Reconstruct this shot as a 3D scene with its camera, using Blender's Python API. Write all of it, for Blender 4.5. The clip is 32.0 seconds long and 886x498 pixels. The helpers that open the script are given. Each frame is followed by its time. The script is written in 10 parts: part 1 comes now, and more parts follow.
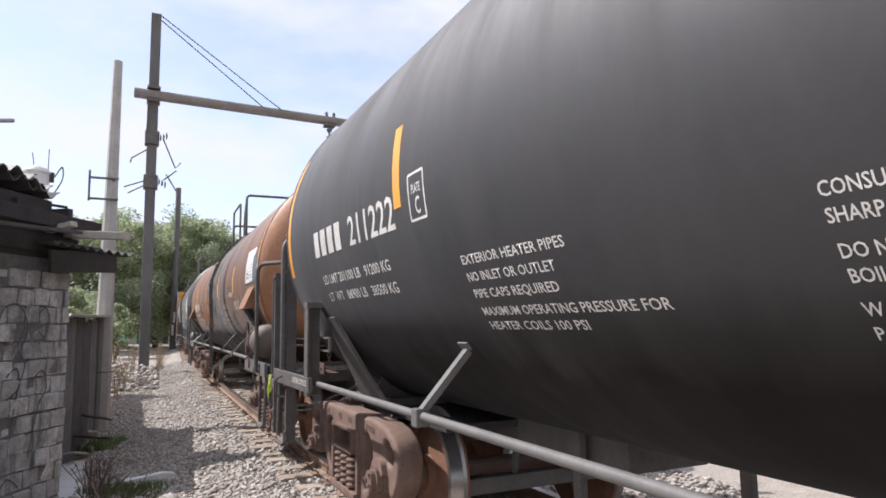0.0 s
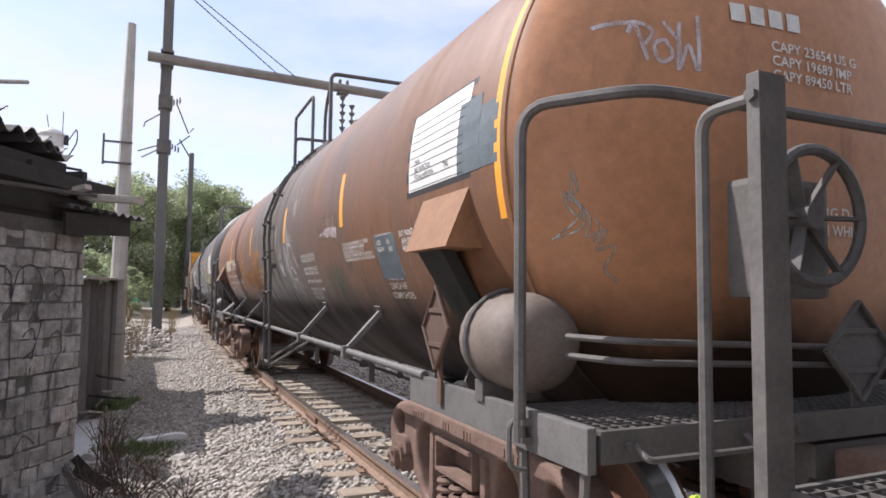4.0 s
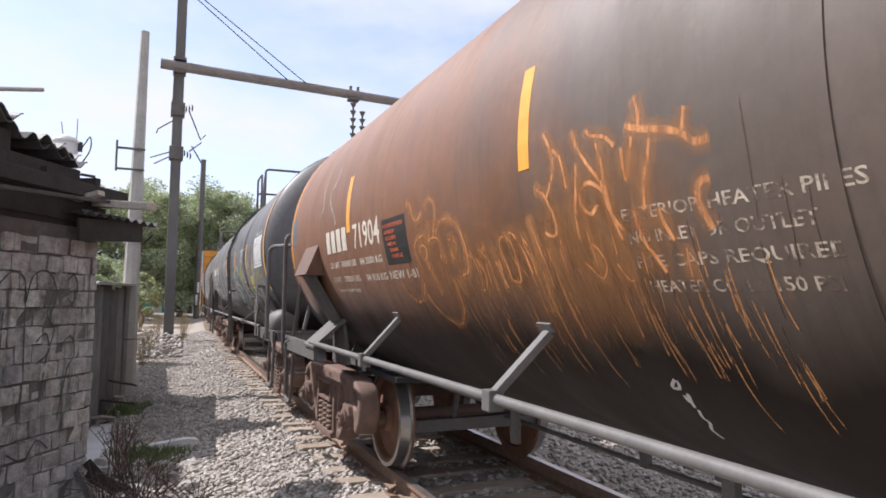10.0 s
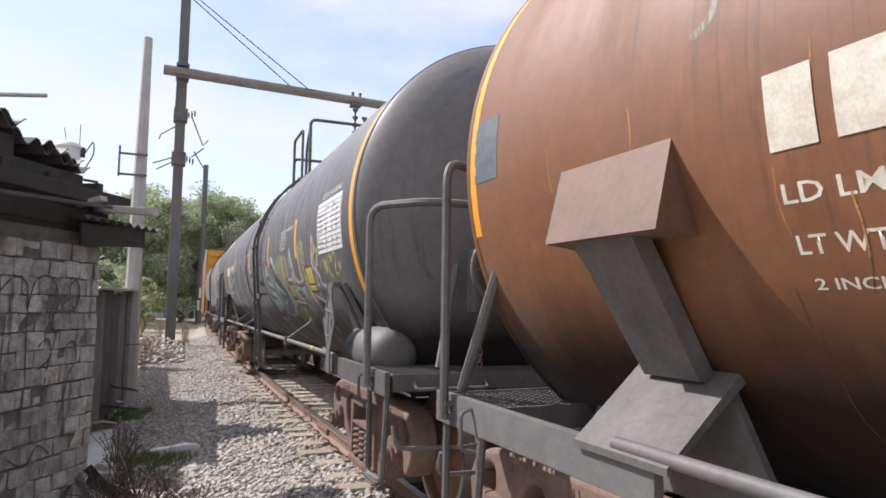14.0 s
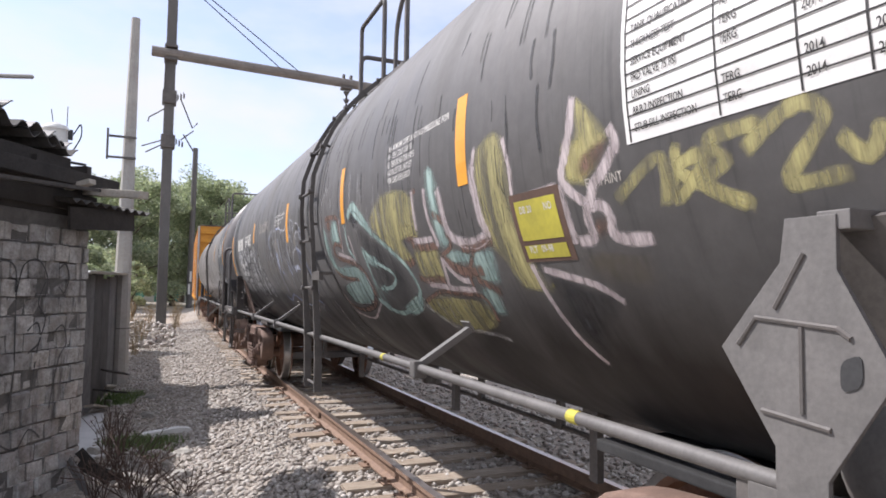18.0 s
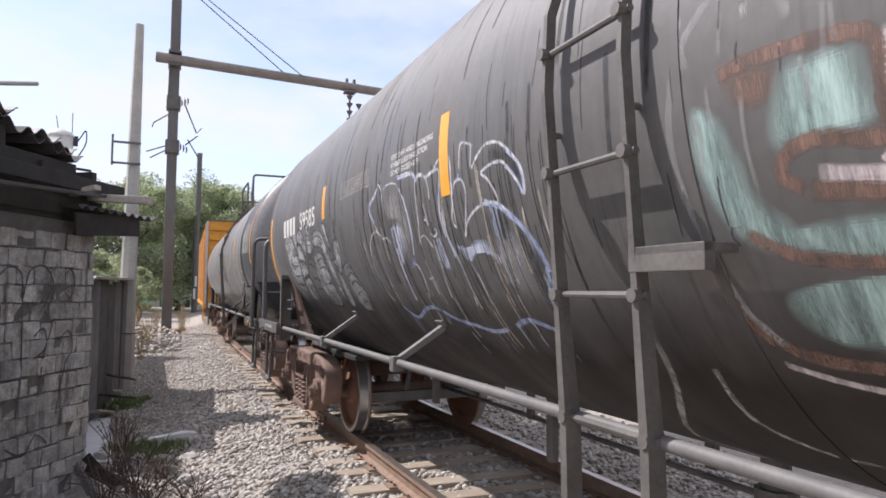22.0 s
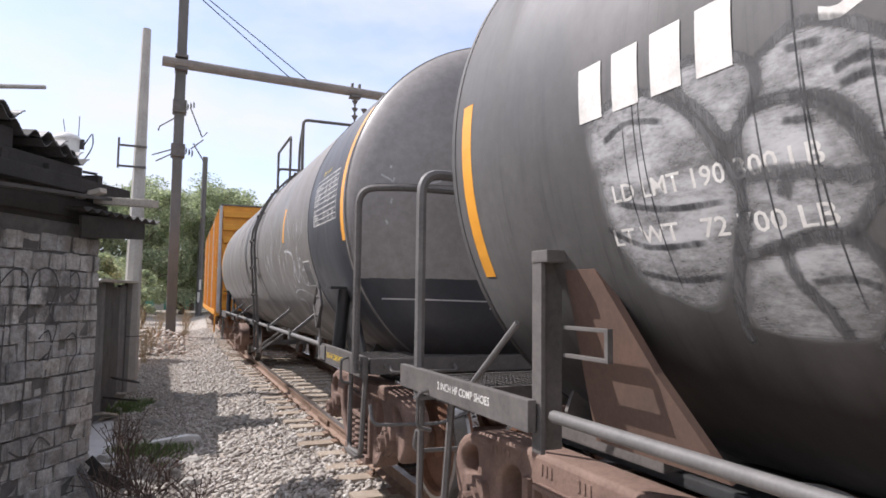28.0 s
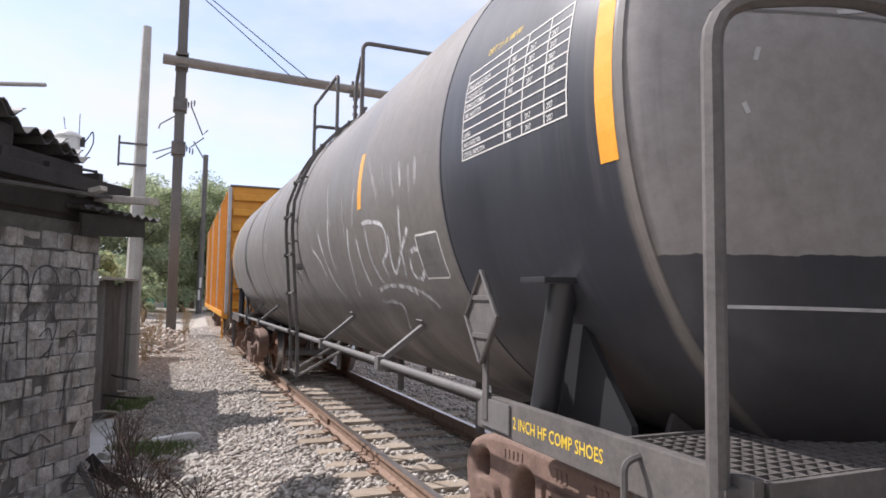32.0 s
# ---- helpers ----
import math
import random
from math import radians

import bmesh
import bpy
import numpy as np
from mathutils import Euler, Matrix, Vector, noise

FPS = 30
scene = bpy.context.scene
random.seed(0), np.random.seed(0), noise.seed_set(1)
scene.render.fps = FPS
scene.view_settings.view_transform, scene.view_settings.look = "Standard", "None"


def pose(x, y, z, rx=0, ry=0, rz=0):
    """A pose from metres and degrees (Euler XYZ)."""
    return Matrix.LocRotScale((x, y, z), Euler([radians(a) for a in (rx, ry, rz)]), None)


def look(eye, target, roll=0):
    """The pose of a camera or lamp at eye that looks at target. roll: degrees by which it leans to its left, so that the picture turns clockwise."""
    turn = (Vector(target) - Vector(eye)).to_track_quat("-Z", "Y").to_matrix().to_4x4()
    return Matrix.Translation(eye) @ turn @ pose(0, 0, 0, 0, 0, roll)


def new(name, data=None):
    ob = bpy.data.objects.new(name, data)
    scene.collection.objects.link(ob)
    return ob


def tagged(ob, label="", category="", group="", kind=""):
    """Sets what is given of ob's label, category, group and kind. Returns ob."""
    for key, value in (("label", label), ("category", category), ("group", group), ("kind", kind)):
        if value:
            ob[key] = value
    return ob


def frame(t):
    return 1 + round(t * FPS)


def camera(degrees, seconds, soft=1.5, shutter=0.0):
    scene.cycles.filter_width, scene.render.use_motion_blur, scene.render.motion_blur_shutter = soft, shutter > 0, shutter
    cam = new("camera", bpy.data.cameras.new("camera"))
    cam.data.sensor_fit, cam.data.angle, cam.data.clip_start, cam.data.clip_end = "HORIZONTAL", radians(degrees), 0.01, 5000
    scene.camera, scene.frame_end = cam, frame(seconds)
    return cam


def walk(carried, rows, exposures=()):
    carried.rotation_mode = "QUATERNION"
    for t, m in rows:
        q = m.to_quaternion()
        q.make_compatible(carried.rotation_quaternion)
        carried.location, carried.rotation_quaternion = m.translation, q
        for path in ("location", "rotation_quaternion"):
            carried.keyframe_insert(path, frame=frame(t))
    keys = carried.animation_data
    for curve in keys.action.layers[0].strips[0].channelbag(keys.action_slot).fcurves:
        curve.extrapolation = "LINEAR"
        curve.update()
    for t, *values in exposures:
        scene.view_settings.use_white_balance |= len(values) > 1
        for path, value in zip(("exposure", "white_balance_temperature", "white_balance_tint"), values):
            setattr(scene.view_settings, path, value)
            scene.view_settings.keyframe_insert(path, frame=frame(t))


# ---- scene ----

# ---- camera: held by hand beside the track ----
EYE = Vector((-2.980, 0.0, 1.687))


def aim(yaw, pitch, roll):
    """Turned to the right of +y, up, and leaning, in degrees."""
    a, b = radians(yaw), radians(pitch)
    ahead = Vector((math.sin(a) * math.cos(b), math.cos(a) * math.cos(b), math.sin(b)))
    return look(EYE, EYE + ahead, roll)


cam = camera(67.99, 32.0, soft=1.7)
walk(cam, [(t, aim(a, b, c)) for t, a, b, c in (
    (0, 25.27, 6.39, -0.76), (0.5, 25.11, 5.89, -0.72), (1, 25.01, 5.42, -0.56), (1.5, 24.89, 5.03, -0.30), (2, 24.79, 4.68, 0.08),
    (2.5, 24.64, 4.31, 0.27), (3, 24.51, 4.10, 0.56), (3.5, 24.39, 3.89, 0.64), (5.5, 24.11, 3.86, 0.64), (6, 24.05, 4.00, 0.68),
    (6.5, 23.98, 4.04, 0.59), (7, 23.88, 4.06, 0.52), (7.5, 23.75, 4.05, 0.41), (8, 23.72, 4.12, 0.51), (8.5, 23.64, 4.18, 0.55),
    (9, 23.55, 4.22, 0.60), (9.5, 23.47, 4.30, 0.71), (10, 23.41, 4.35, 0.68), (10.5, 23.31, 4.38, 0.63), (11, 23.22, 4.40, 0.56),
    (11.5, 23.19, 4.47, 0.62), (12, 23.14, 4.54, 0.65), (12.5, 23.06, 4.71, 0.66), (13, 23.08, 4.81, 0.66), (13.5, 23.17, 4.82, 0.65),
    (14, 23.25, 4.84, 0.76), (14.5, 23.35, 4.80, 0.79), (16.5, 23.77, 4.08, 0.62), (17, 23.89, 3.85, 0.63), (17.5, 23.99, 3.68, 0.75),
    (18, 24.01, 3.45, 0.76), (18.5, 24.04, 3.21, 0.59), (19, 23.98, 2.98, 0.43), (19.5, 23.94, 2.93, 0.45), (20, 23.91, 3.11, 0.46),
    (20.5, 23.85, 3.27, 0.47), (21, 23.78, 3.42, 0.42), (21.5, 23.71, 3.59, 0.44), (22, 23.63, 3.69, 0.32), (22.5, 23.58, 3.82, 0.26),
    (23, 23.51, 3.93, 0.24), (23.5, 23.44, 4.06, 0.31), (24, 23.40, 4.14, 0.36), (24.5, 23.34, 4.19, 0.37), (25, 23.29, 4.19, 0.41),
    (25.5, 23.26, 4.21, 0.45), (27.5, 23.25, 4.12, 0.60), (28, 23.27, 4.12, 0.70), (28.5, 23.27, 4.05, 0.69), (29, 23.27, 4.01, 0.77),
    (29.5, 23.27, 3.99, 0.86), (30, 23.28, 3.92, 0.82), (30.5, 23.26, 3.84, 0.82), (31, 23.22, 3.83, 0.77), (31.5, 23.22, 3.91, 0.80),
    (32, 23.24, 3.98, 0.80))], ((0, 0.61, 6050, 17), (32, 0.61, 6050, 17)))

# ---- the track's curve and how far the train has come ----
CURVE = 0.001148
COME = (
    (0, 0.000), (1, 1.681), (2, 3.319), (3, 4.882), (4, 6.332), (5, 7.747),
    (6, 9.192), (7, 10.554), (8, 11.986), (9, 13.444), (10, 14.824), (11, 16.095),
    (12, 17.338), (13, 18.595), (14, 19.814), (15, 21.014), (16, 22.213), (17, 23.408),
    (18, 24.597), (19, 25.768), (20, 26.884), (21, 27.999), (22, 29.112), (23, 30.162),
    (24, 31.208), (25, 32.252), (26, 33.264), (27, 34.260), (28, 35.229), (29, 36.164),
    (30, 37.083), (31, 37.983), (32, 38.833))


def on_track(u, lat=0.0, z=0.0):
    """A place u metres along the track and lat metres to its right, and the heading there in degrees."""
    th = CURVE * u
    x, y = (1 - math.cos(th)) / CURVE, math.sin(th) / CURVE
    return Vector((x + lat * math.cos(th), y - lat * math.sin(th), z)), -math.degrees(th)


def track_pose(u, lat=0.0, z=0.0):
    p, turn = on_track(u, lat, z)
    return pose(p.x, p.y, p.z, 0, 0, turn)


def come(t):
    """How far the train has rolled at t seconds, smoothly between the rows."""
    i = max(0, min(31, int(t)))
    p = [COME[max(0, min(32, j))][1] for j in (i - 1, i, i + 1, i + 2)]
    if i == 0:
        p[0] = 2 * p[1] - p[2]
    if i == 31:
        p[3] = 2 * p[2] - p[1]
    f = t - i
    return p[1] + 0.5 * f * (p[2] - p[0] + f * (2 * p[0] - 5 * p[1] + 4 * p[2] - p[3] + f * (3 * (p[1] - p[2]) + p[3] - p[0])))

# ---- light ----
SUN_EL, SUN_AZ = radians(47), radians(-47)   # azimuth from +y towards +x
sun_way = Vector((math.sin(SUN_AZ) * math.cos(SUN_EL), math.cos(SUN_AZ) * math.cos(SUN_EL), math.sin(SUN_EL)))
sun = new("sun", bpy.data.lights.new("sun", "SUN"))
sun.data.energy, sun.data.angle, sun.data.color = 4.3, radians(0.6), (1.0, 0.95, 0.86)
sun.matrix_world = look(sun_way * 50, (0, 0, 0))

world = bpy.data.worlds.new("sky")
scene.world = world
world.use_nodes = True
wn, wl = world.node_tree.nodes, world.node_tree.links
wn.clear()
w_out = wn.new("ShaderNodeOutputWorld")
w_bg = wn.new("ShaderNodeBackground")
w_sky = wn.new("ShaderNodeTexSky")
w_sky.sky_type, w_sky.sun_disc = "NISHITA", False
w_sky.sun_elevation, w_sky.sun_rotation = SUN_EL, SUN_AZ
w_sky.air_density, w_sky.dust_density, w_sky.altitude = 1.0, 4.0, 2200
w_bg.inputs["Strength"].default_value = 0.15
# thin bright clouds drifting over a hazy sky
w_tc = wn.new("ShaderNodeTexCoord")
w_map = wn.new("ShaderNodeMapping")
w_map.inputs["Scale"].default_value = (1.0, 1.0, 2.3)
w_map.inputs["Location"].default_value = (0.35, 0.2, 0.1)
w_n = wn.new("ShaderNodeTexNoise")
w_n.inputs["Scale"].default_value, w_n.inputs["Detail"].default_value, w_n.inputs["Roughness"].default_value = 3.2, 7, 0.5
w_r = wn.new("ShaderNodeValToRGB")
w_r.color_ramp.elements[0].position, w_r.color_ramp.elements[1].position = 0.36, 0.58
w_r.color_ramp.elements[0].color = (0.38, 0.38, 0.38, 1)
w_mix = wn.new("ShaderNodeMix")
w_mix.data_type = "RGBA"
w_mix.inputs["B"].default_value = (4.2, 4.25, 4.32, 1)
w_tint = wn.new("ShaderNodeMix")
w_tint.data_type, w_tint.blend_type = "RGBA", "MULTIPLY"
w_tint.inputs["Factor"].default_value = 1.0
w_tint.inputs["B"].default_value = (1.15, 1.12, 1.1, 1)
wl.new(w_tc.outputs["Generated"], w_map.inputs["Vector"])
wl.new(w_map.outputs["Vector"], w_n.inputs["Vector"])
wl.new(w_n.outputs["Fac"], w_r.inputs["Fac"])
wl.new(w_sky.outputs["Color"], w_tint.inputs["A"])
wl.new(w_tint.outputs["Result"], w_mix.inputs["A"])
wl.new(w_r.outputs["Color"], w_mix.inputs["Factor"])
wl.new(w_mix.outputs["Result"], w_bg.inputs["Color"])
wl.new(w_bg.outputs["Background"], w_out.inputs["Surface"])

# ---- materials ----


class Mat:
    """A small builder for a principled material in object space."""

    def __init__(self, name, rough=0.7, metal=0.0, coord="Object"):
        self.m = bpy.data.materials.new(name)
        self.m.use_nodes = True
        self.n, self.l = self.m.node_tree.nodes, self.m.node_tree.links
        self.b = self.n["Principled BSDF"]
        self.b.inputs["Roughness"].default_value = rough
        self.b.inputs["Metallic"].default_value = metal
        self.tc = self.n.new("ShaderNodeTexCoord").outputs[coord]

    def noise(self, scale, detail=5, rough=0.6, stretch=None, shift=0.0):
        t = self.n.new("ShaderNodeTexNoise")
        t.inputs["Scale"].default_value, t.inputs["Detail"].default_value, t.inputs["Roughness"].default_value = scale, detail, rough
        src = self.tc
        if stretch or shift:
            mp = self.n.new("ShaderNodeMapping")
            mp.inputs["Scale"].default_value = stretch or (1, 1, 1)
            mp.inputs["Location"].default_value = (shift, shift * 0.7, shift * 1.3)
            self.l.new(src, mp.inputs["Vector"])
            src = mp.outputs["Vector"]
        self.l.new(src, t.inputs["Vector"])
        return t.outputs["Fac"]

    def ramp(self, fac, *stops):
        r = self.n.new("ShaderNodeValToRGB")
        e = r.color_ramp.elements
        while len(e) < len(stops):
            e.new(0.5)
        for k, (p, c) in zip(e, stops):
            k.position = p
            k.color = (*c, 1) if isinstance(c, tuple) else (c, c, c, 1)
        self.l.new(fac, r.inputs["Fac"])
        return r.outputs["Color"]

    def mix(self, fac, a, b, kind="MIX"):
        x = self.n.new("ShaderNodeMix")
        x.data_type, x.blend_type = "RGBA", kind
        for sock, val in (("Factor", fac), ("A", a), ("B", b)):
            if isinstance(val, tuple):
                x.inputs[sock].default_value = (*val, 1)
            elif isinstance(val, float):
                x.inputs[sock].default_value = val
            else:
                self.l.new(val, x.inputs[sock])
        return x.outputs["Result"]

    def math(self, op, a, b=0.0):
        x = self.n.new("ShaderNodeMath")
        x.operation = op
        for i, val in enumerate((a, b)):
            if isinstance(val, (int, float)):
                x.inputs[i].default_value = val
            else:
                self.l.new(val, x.inputs[i])
        return x.outputs[0]

    def axis(self, k):
        s = self.n.new("ShaderNodeSeparateXYZ")
        self.l.new(self.tc, s.inputs[0])
        return s.outputs[k]

    def random(self):
        return self.n.new("ShaderNodeObjectInfo").outputs["Random"]

    def island(self):
        return self.n.new("ShaderNodeNewGeometry").outputs["Random Per Island"]

    def colour(self, c):
        if isinstance(c, tuple):
            self.b.inputs["Base Color"].default_value = (*c, 1)
        else:
            self.l.new(c, self.b.inputs["Base Color"])
        return self

    def rough(self, r):
        self.l.new(r, self.b.inputs["Roughness"])
        return self

    def bump(self, h, strength=0.3, dist=0.01):
        x = self.n.new("ShaderNodeBump")
        x.inputs["Strength"].default_value, x.inputs["Distance"].default_value = strength, dist
        self.l.new(h, x.inputs["Height"])
        self.l.new(x.outputs["Normal"], self.b.inputs["Normal"])
        return self


def simple(name, dark, light, scale=6.0, rough=0.7, metal=0.0, bump=0.2, dist=0.004, stretch=None):
    """Two tones of one surface, with grain."""
    m = Mat(name, rough, metal)
    big, fine = m.noise(scale, 6, 0.65, stretch), m.noise(scale * 9, 4, 0.6)
    m.colour(m.mix(0.35, m.ramp(big, (0.3, dark), (0.72, light)), m.ramp(fine, (0.3, dark), (0.7, light))))
    if bump:
        m.bump(fine, bump, dist)
    return m.m


def tank_paint(name, base, worn, streak, rust, rust_at=0.62, rough=0.5, bands=(), shift=0.0, belly=None, low=None, drip=0.5):
    """Weathered paint on a tank: broad stains, streaks that run down, rust and fine grain. bands: stretches along the
    car of another tone, some of them to brighten a shaded head.
    """
    m = Mat(name, rough)
    broad = m.noise(0.7, 6, 0.62, None, shift)
    fine = m.noise(14, 5, 0.7, None, shift)
    run = m.noise(1.0, 6, 0.6, (0.9, 1.7, 0.4), shift)
    thin = m.noise(1.0, 6, 0.68, (4.0, 24.0, 0.7), shift)
    c = m.mix(m.ramp(broad, (0.40, 0.0), (0.62, 1.0)), base, worn)
    y = m.axis(1)
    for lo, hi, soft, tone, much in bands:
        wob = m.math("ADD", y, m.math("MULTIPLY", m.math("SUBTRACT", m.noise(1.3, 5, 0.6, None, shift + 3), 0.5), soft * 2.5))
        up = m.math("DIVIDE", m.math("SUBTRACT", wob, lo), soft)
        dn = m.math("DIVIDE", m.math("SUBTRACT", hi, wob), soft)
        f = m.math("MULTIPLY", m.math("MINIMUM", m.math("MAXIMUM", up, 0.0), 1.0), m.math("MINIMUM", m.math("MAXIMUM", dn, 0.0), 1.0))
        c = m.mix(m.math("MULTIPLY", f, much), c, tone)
    z = m.axis(2)
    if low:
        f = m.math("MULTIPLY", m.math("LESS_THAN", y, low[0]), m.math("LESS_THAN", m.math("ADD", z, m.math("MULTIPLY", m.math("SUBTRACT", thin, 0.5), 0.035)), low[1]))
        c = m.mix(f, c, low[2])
    c = m.mix(m.ramp(run, (0.52, 0.0), (0.78, 0.32)), c, streak)
    where = m.ramp(m.noise(0.8, 4, 0.55, None, shift + 13), (0.40, 0.0), (0.62, 1.0))
    c = m.mix(m.math("MULTIPLY", m.ramp(thin, (0.53, 0.0), (0.68, drip * 0.7)), where), c, streak)
    c = m.mix(m.ramp(m.noise(3.1, 8, 0.72, None, shift + 8), (rust_at, 0.0), (rust_at + 0.18, 0.6)), c, rust)
    # belly: shade under the tank put into the colour, with grime along its edge
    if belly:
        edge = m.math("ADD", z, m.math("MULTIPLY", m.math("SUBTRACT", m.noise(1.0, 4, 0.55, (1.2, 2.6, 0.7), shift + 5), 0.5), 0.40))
        grimy_shade = m.math("MULTIPLY", m.math("MINIMUM", m.math("MAXIMUM", m.math("DIVIDE", m.math("SUBTRACT", belly[0], edge), 0.34), 0.0), 1.0), belly[2])
        c = m.mix(grimy_shade, c, belly[1])
        m.l.new(m.math("SUBTRACT", 0.5, m.math("MULTIPLY", grimy_shade, 0.42)), m.b.inputs["Specular IOR Level"])
    c = m.mix(m.ramp(fine, (0.35, 0.22), (0.65, 0.0)), c, (0.02, 0.018, 0.016))
    m.colour(c)
    r = m.ramp(run, (0.3, rough - 0.08), (0.7, min(1.0, rough + 0.25)))
    m.rough(m.mix(f, r, (0.3, 0.3, 0.3)) if low else r)
    m.b.inputs["Sheen Weight"].default_value, m.b.inputs["Sheen Roughness"].default_value = 0.05, 0.35
    m.bump(m.mix(0.25, m.noise(1.6, 3, 0.5, None, shift), fine), 0.16, 0.012)
    return m.m


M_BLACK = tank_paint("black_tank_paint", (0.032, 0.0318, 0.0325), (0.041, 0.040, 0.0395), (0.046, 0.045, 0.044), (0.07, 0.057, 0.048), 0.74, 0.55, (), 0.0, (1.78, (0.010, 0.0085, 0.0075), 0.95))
# the hard-edged band at each leading head is paler, light put into its colour
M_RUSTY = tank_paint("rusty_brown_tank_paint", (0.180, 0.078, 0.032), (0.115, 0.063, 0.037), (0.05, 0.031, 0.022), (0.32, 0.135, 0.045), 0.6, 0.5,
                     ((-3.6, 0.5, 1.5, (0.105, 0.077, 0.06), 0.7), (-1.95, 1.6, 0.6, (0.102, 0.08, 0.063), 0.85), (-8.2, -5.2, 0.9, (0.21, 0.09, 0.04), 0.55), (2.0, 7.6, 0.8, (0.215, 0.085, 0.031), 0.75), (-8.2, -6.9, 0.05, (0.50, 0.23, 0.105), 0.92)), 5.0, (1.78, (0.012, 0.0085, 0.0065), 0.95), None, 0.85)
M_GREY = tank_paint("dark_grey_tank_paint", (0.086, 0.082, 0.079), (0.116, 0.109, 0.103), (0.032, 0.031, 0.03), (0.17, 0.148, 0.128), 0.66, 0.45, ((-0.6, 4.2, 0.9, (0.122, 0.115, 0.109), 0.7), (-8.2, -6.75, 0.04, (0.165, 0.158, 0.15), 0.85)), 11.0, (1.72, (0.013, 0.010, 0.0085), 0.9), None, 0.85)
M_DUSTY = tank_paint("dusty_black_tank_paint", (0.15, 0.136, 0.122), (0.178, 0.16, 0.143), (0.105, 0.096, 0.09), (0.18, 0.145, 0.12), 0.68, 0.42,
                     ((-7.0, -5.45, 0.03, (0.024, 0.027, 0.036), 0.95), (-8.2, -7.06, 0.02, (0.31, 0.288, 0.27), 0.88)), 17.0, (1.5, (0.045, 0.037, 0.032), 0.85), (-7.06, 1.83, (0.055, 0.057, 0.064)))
M_HOOD = simple("rust_brown_hood", (0.095, 0.05, 0.031), (0.18, 0.098, 0.06), 4, 0.65, 0.0, 0.2)
M_HOODRUST = simple("orange_rust_hood", (0.15, 0.07, 0.03), (0.29, 0.14, 0.062), 4, 0.7, 0.0, 0.3)
# near-black for the leading leg, with the hood's shade put into its colour
M_DARKSTEEL = simple("shaded_black_steel", (0.014, 0.013, 0.012), (0.034, 0.031, 0.029), 5, 0.6, 0.0, 0.25)
M_BAND = tank_paint("glossy_black_paint", (0.02, 0.021, 0.024), (0.028, 0.028, 0.03), (0.05, 0.047, 0.043), (0.05, 0.045, 0.04), 0.75, 0.33, (), 23.0)
M_FRAME = simple("grimy_dark_steel", (0.060, 0.055, 0.051), (0.150, 0.134, 0.122), 5, 0.66, 0.0, 0.25)
M_LADDER = simple("dusty_brown_grey_steel", (0.062, 0.056, 0.051), (0.145, 0.132, 0.12), 6, 0.66, 0.0, 0.2)
M_GREYSTEEL = simple("dusty_grey_steel", (0.09, 0.085, 0.08), (0.17, 0.16, 0.15), 7, 0.62, 0.0, 0.2)
M_CAST = simple("rusty_cast_steel", (0.105, 0.066, 0.05), (0.24, 0.155, 0.118), 6, 0.82, 0.0, 0.5, 0.006)
M_WHEEL = simple("rusty_wheel_steel", (0.13, 0.06, 0.036), (0.26, 0.135, 0.08), 7, 0.7, 0.0, 0.2)
M_TREAD = simple("polished_wheel_tread", (0.35, 0.34, 0.33), (0.6, 0.59, 0.57), 10, 0.28, 0.9, 0.05)
M_BROWNSTEEL = simple("rust_brown_plate", (0.075, 0.048, 0.036), (0.14, 0.082, 0.057), 5, 0.7, 0.0, 0.25)
M_ORANGE = simple("orange_reflective_tape", (0.72, 0.30, 0.03), (0.85, 0.40, 0.05), 8, 0.4, 0.0, 0.0)
M_LETTER = simple("white_stencil_paint", (0.48, 0.46, 0.42), (0.78, 0.76, 0.71), 9, 0.65, 0.0, 0.0)
M_LETTER_OLD = simple("yellowed_stencil_paint", (0.42, 0.36, 0.27), (0.74, 0.70, 0.60), 11, 0.7, 0.0, 0.0)
M_LETTER_DIM = simple("worn_stencil_paint", (0.22, 0.19, 0.16), (0.5, 0.47, 0.42), 9, 0.7, 0.0, 0.0)
M_YELLOW = simple("yellow_stencil_paint", (0.6, 0.40, 0.03), (0.78, 0.55, 0.06), 9, 0.6, 0.0, 0.0)
M_REDLET = simple("red_stencil_paint", (0.55, 0.10, 0.03), (0.72, 0.16, 0.06), 9, 0.6, 0.0, 0.0)
M_SIGNBLACK = simple("black_notice_paint", (0.012, 0.012, 0.012), (0.04, 0.035, 0.03), 9, 0.55, 0.0, 0.0)
M_SIGNWHITE = simple("white_notice_sheet", (0.6, 0.59, 0.56), (0.8, 0.79, 0.76), 5, 0.55, 0.0, 0.0)
M_SIGNBLUE = simple("blue_grey_notice", (0.06, 0.075, 0.085), (0.14, 0.165, 0.175), 7, 0.6, 0.0, 0.0)


def spray(name, dark, light, scale=5.0, thin=0.5, stretch=(1, 4, 0.5)):
    """Sprayed paint: patchy, thinned and faded at its edges, so that the shell shows through."""
    m = Mat(name, 0.7)
    big, fine = m.noise(scale, 6, 0.65, stretch), m.noise(scale * 7, 5, 0.7, stretch)
    m.colour(m.ramp(big, (0.3, dark), (0.7, light)))
    at = m.n.new("ShaderNodeAttribute")
    at.attribute_name = "soft"
    cover = m.math("ADD", m.math("MULTIPLY", big, 0.7), m.math("MULTIPLY", fine, 0.5))
    a = m.math("MULTIPLY", at.outputs["Fac"], m.ramp(cover, (thin - 0.14, 0.25), (thin + 0.14, 0.97)))
    m.l.new(a, m.b.inputs["Alpha"])
    return m.m


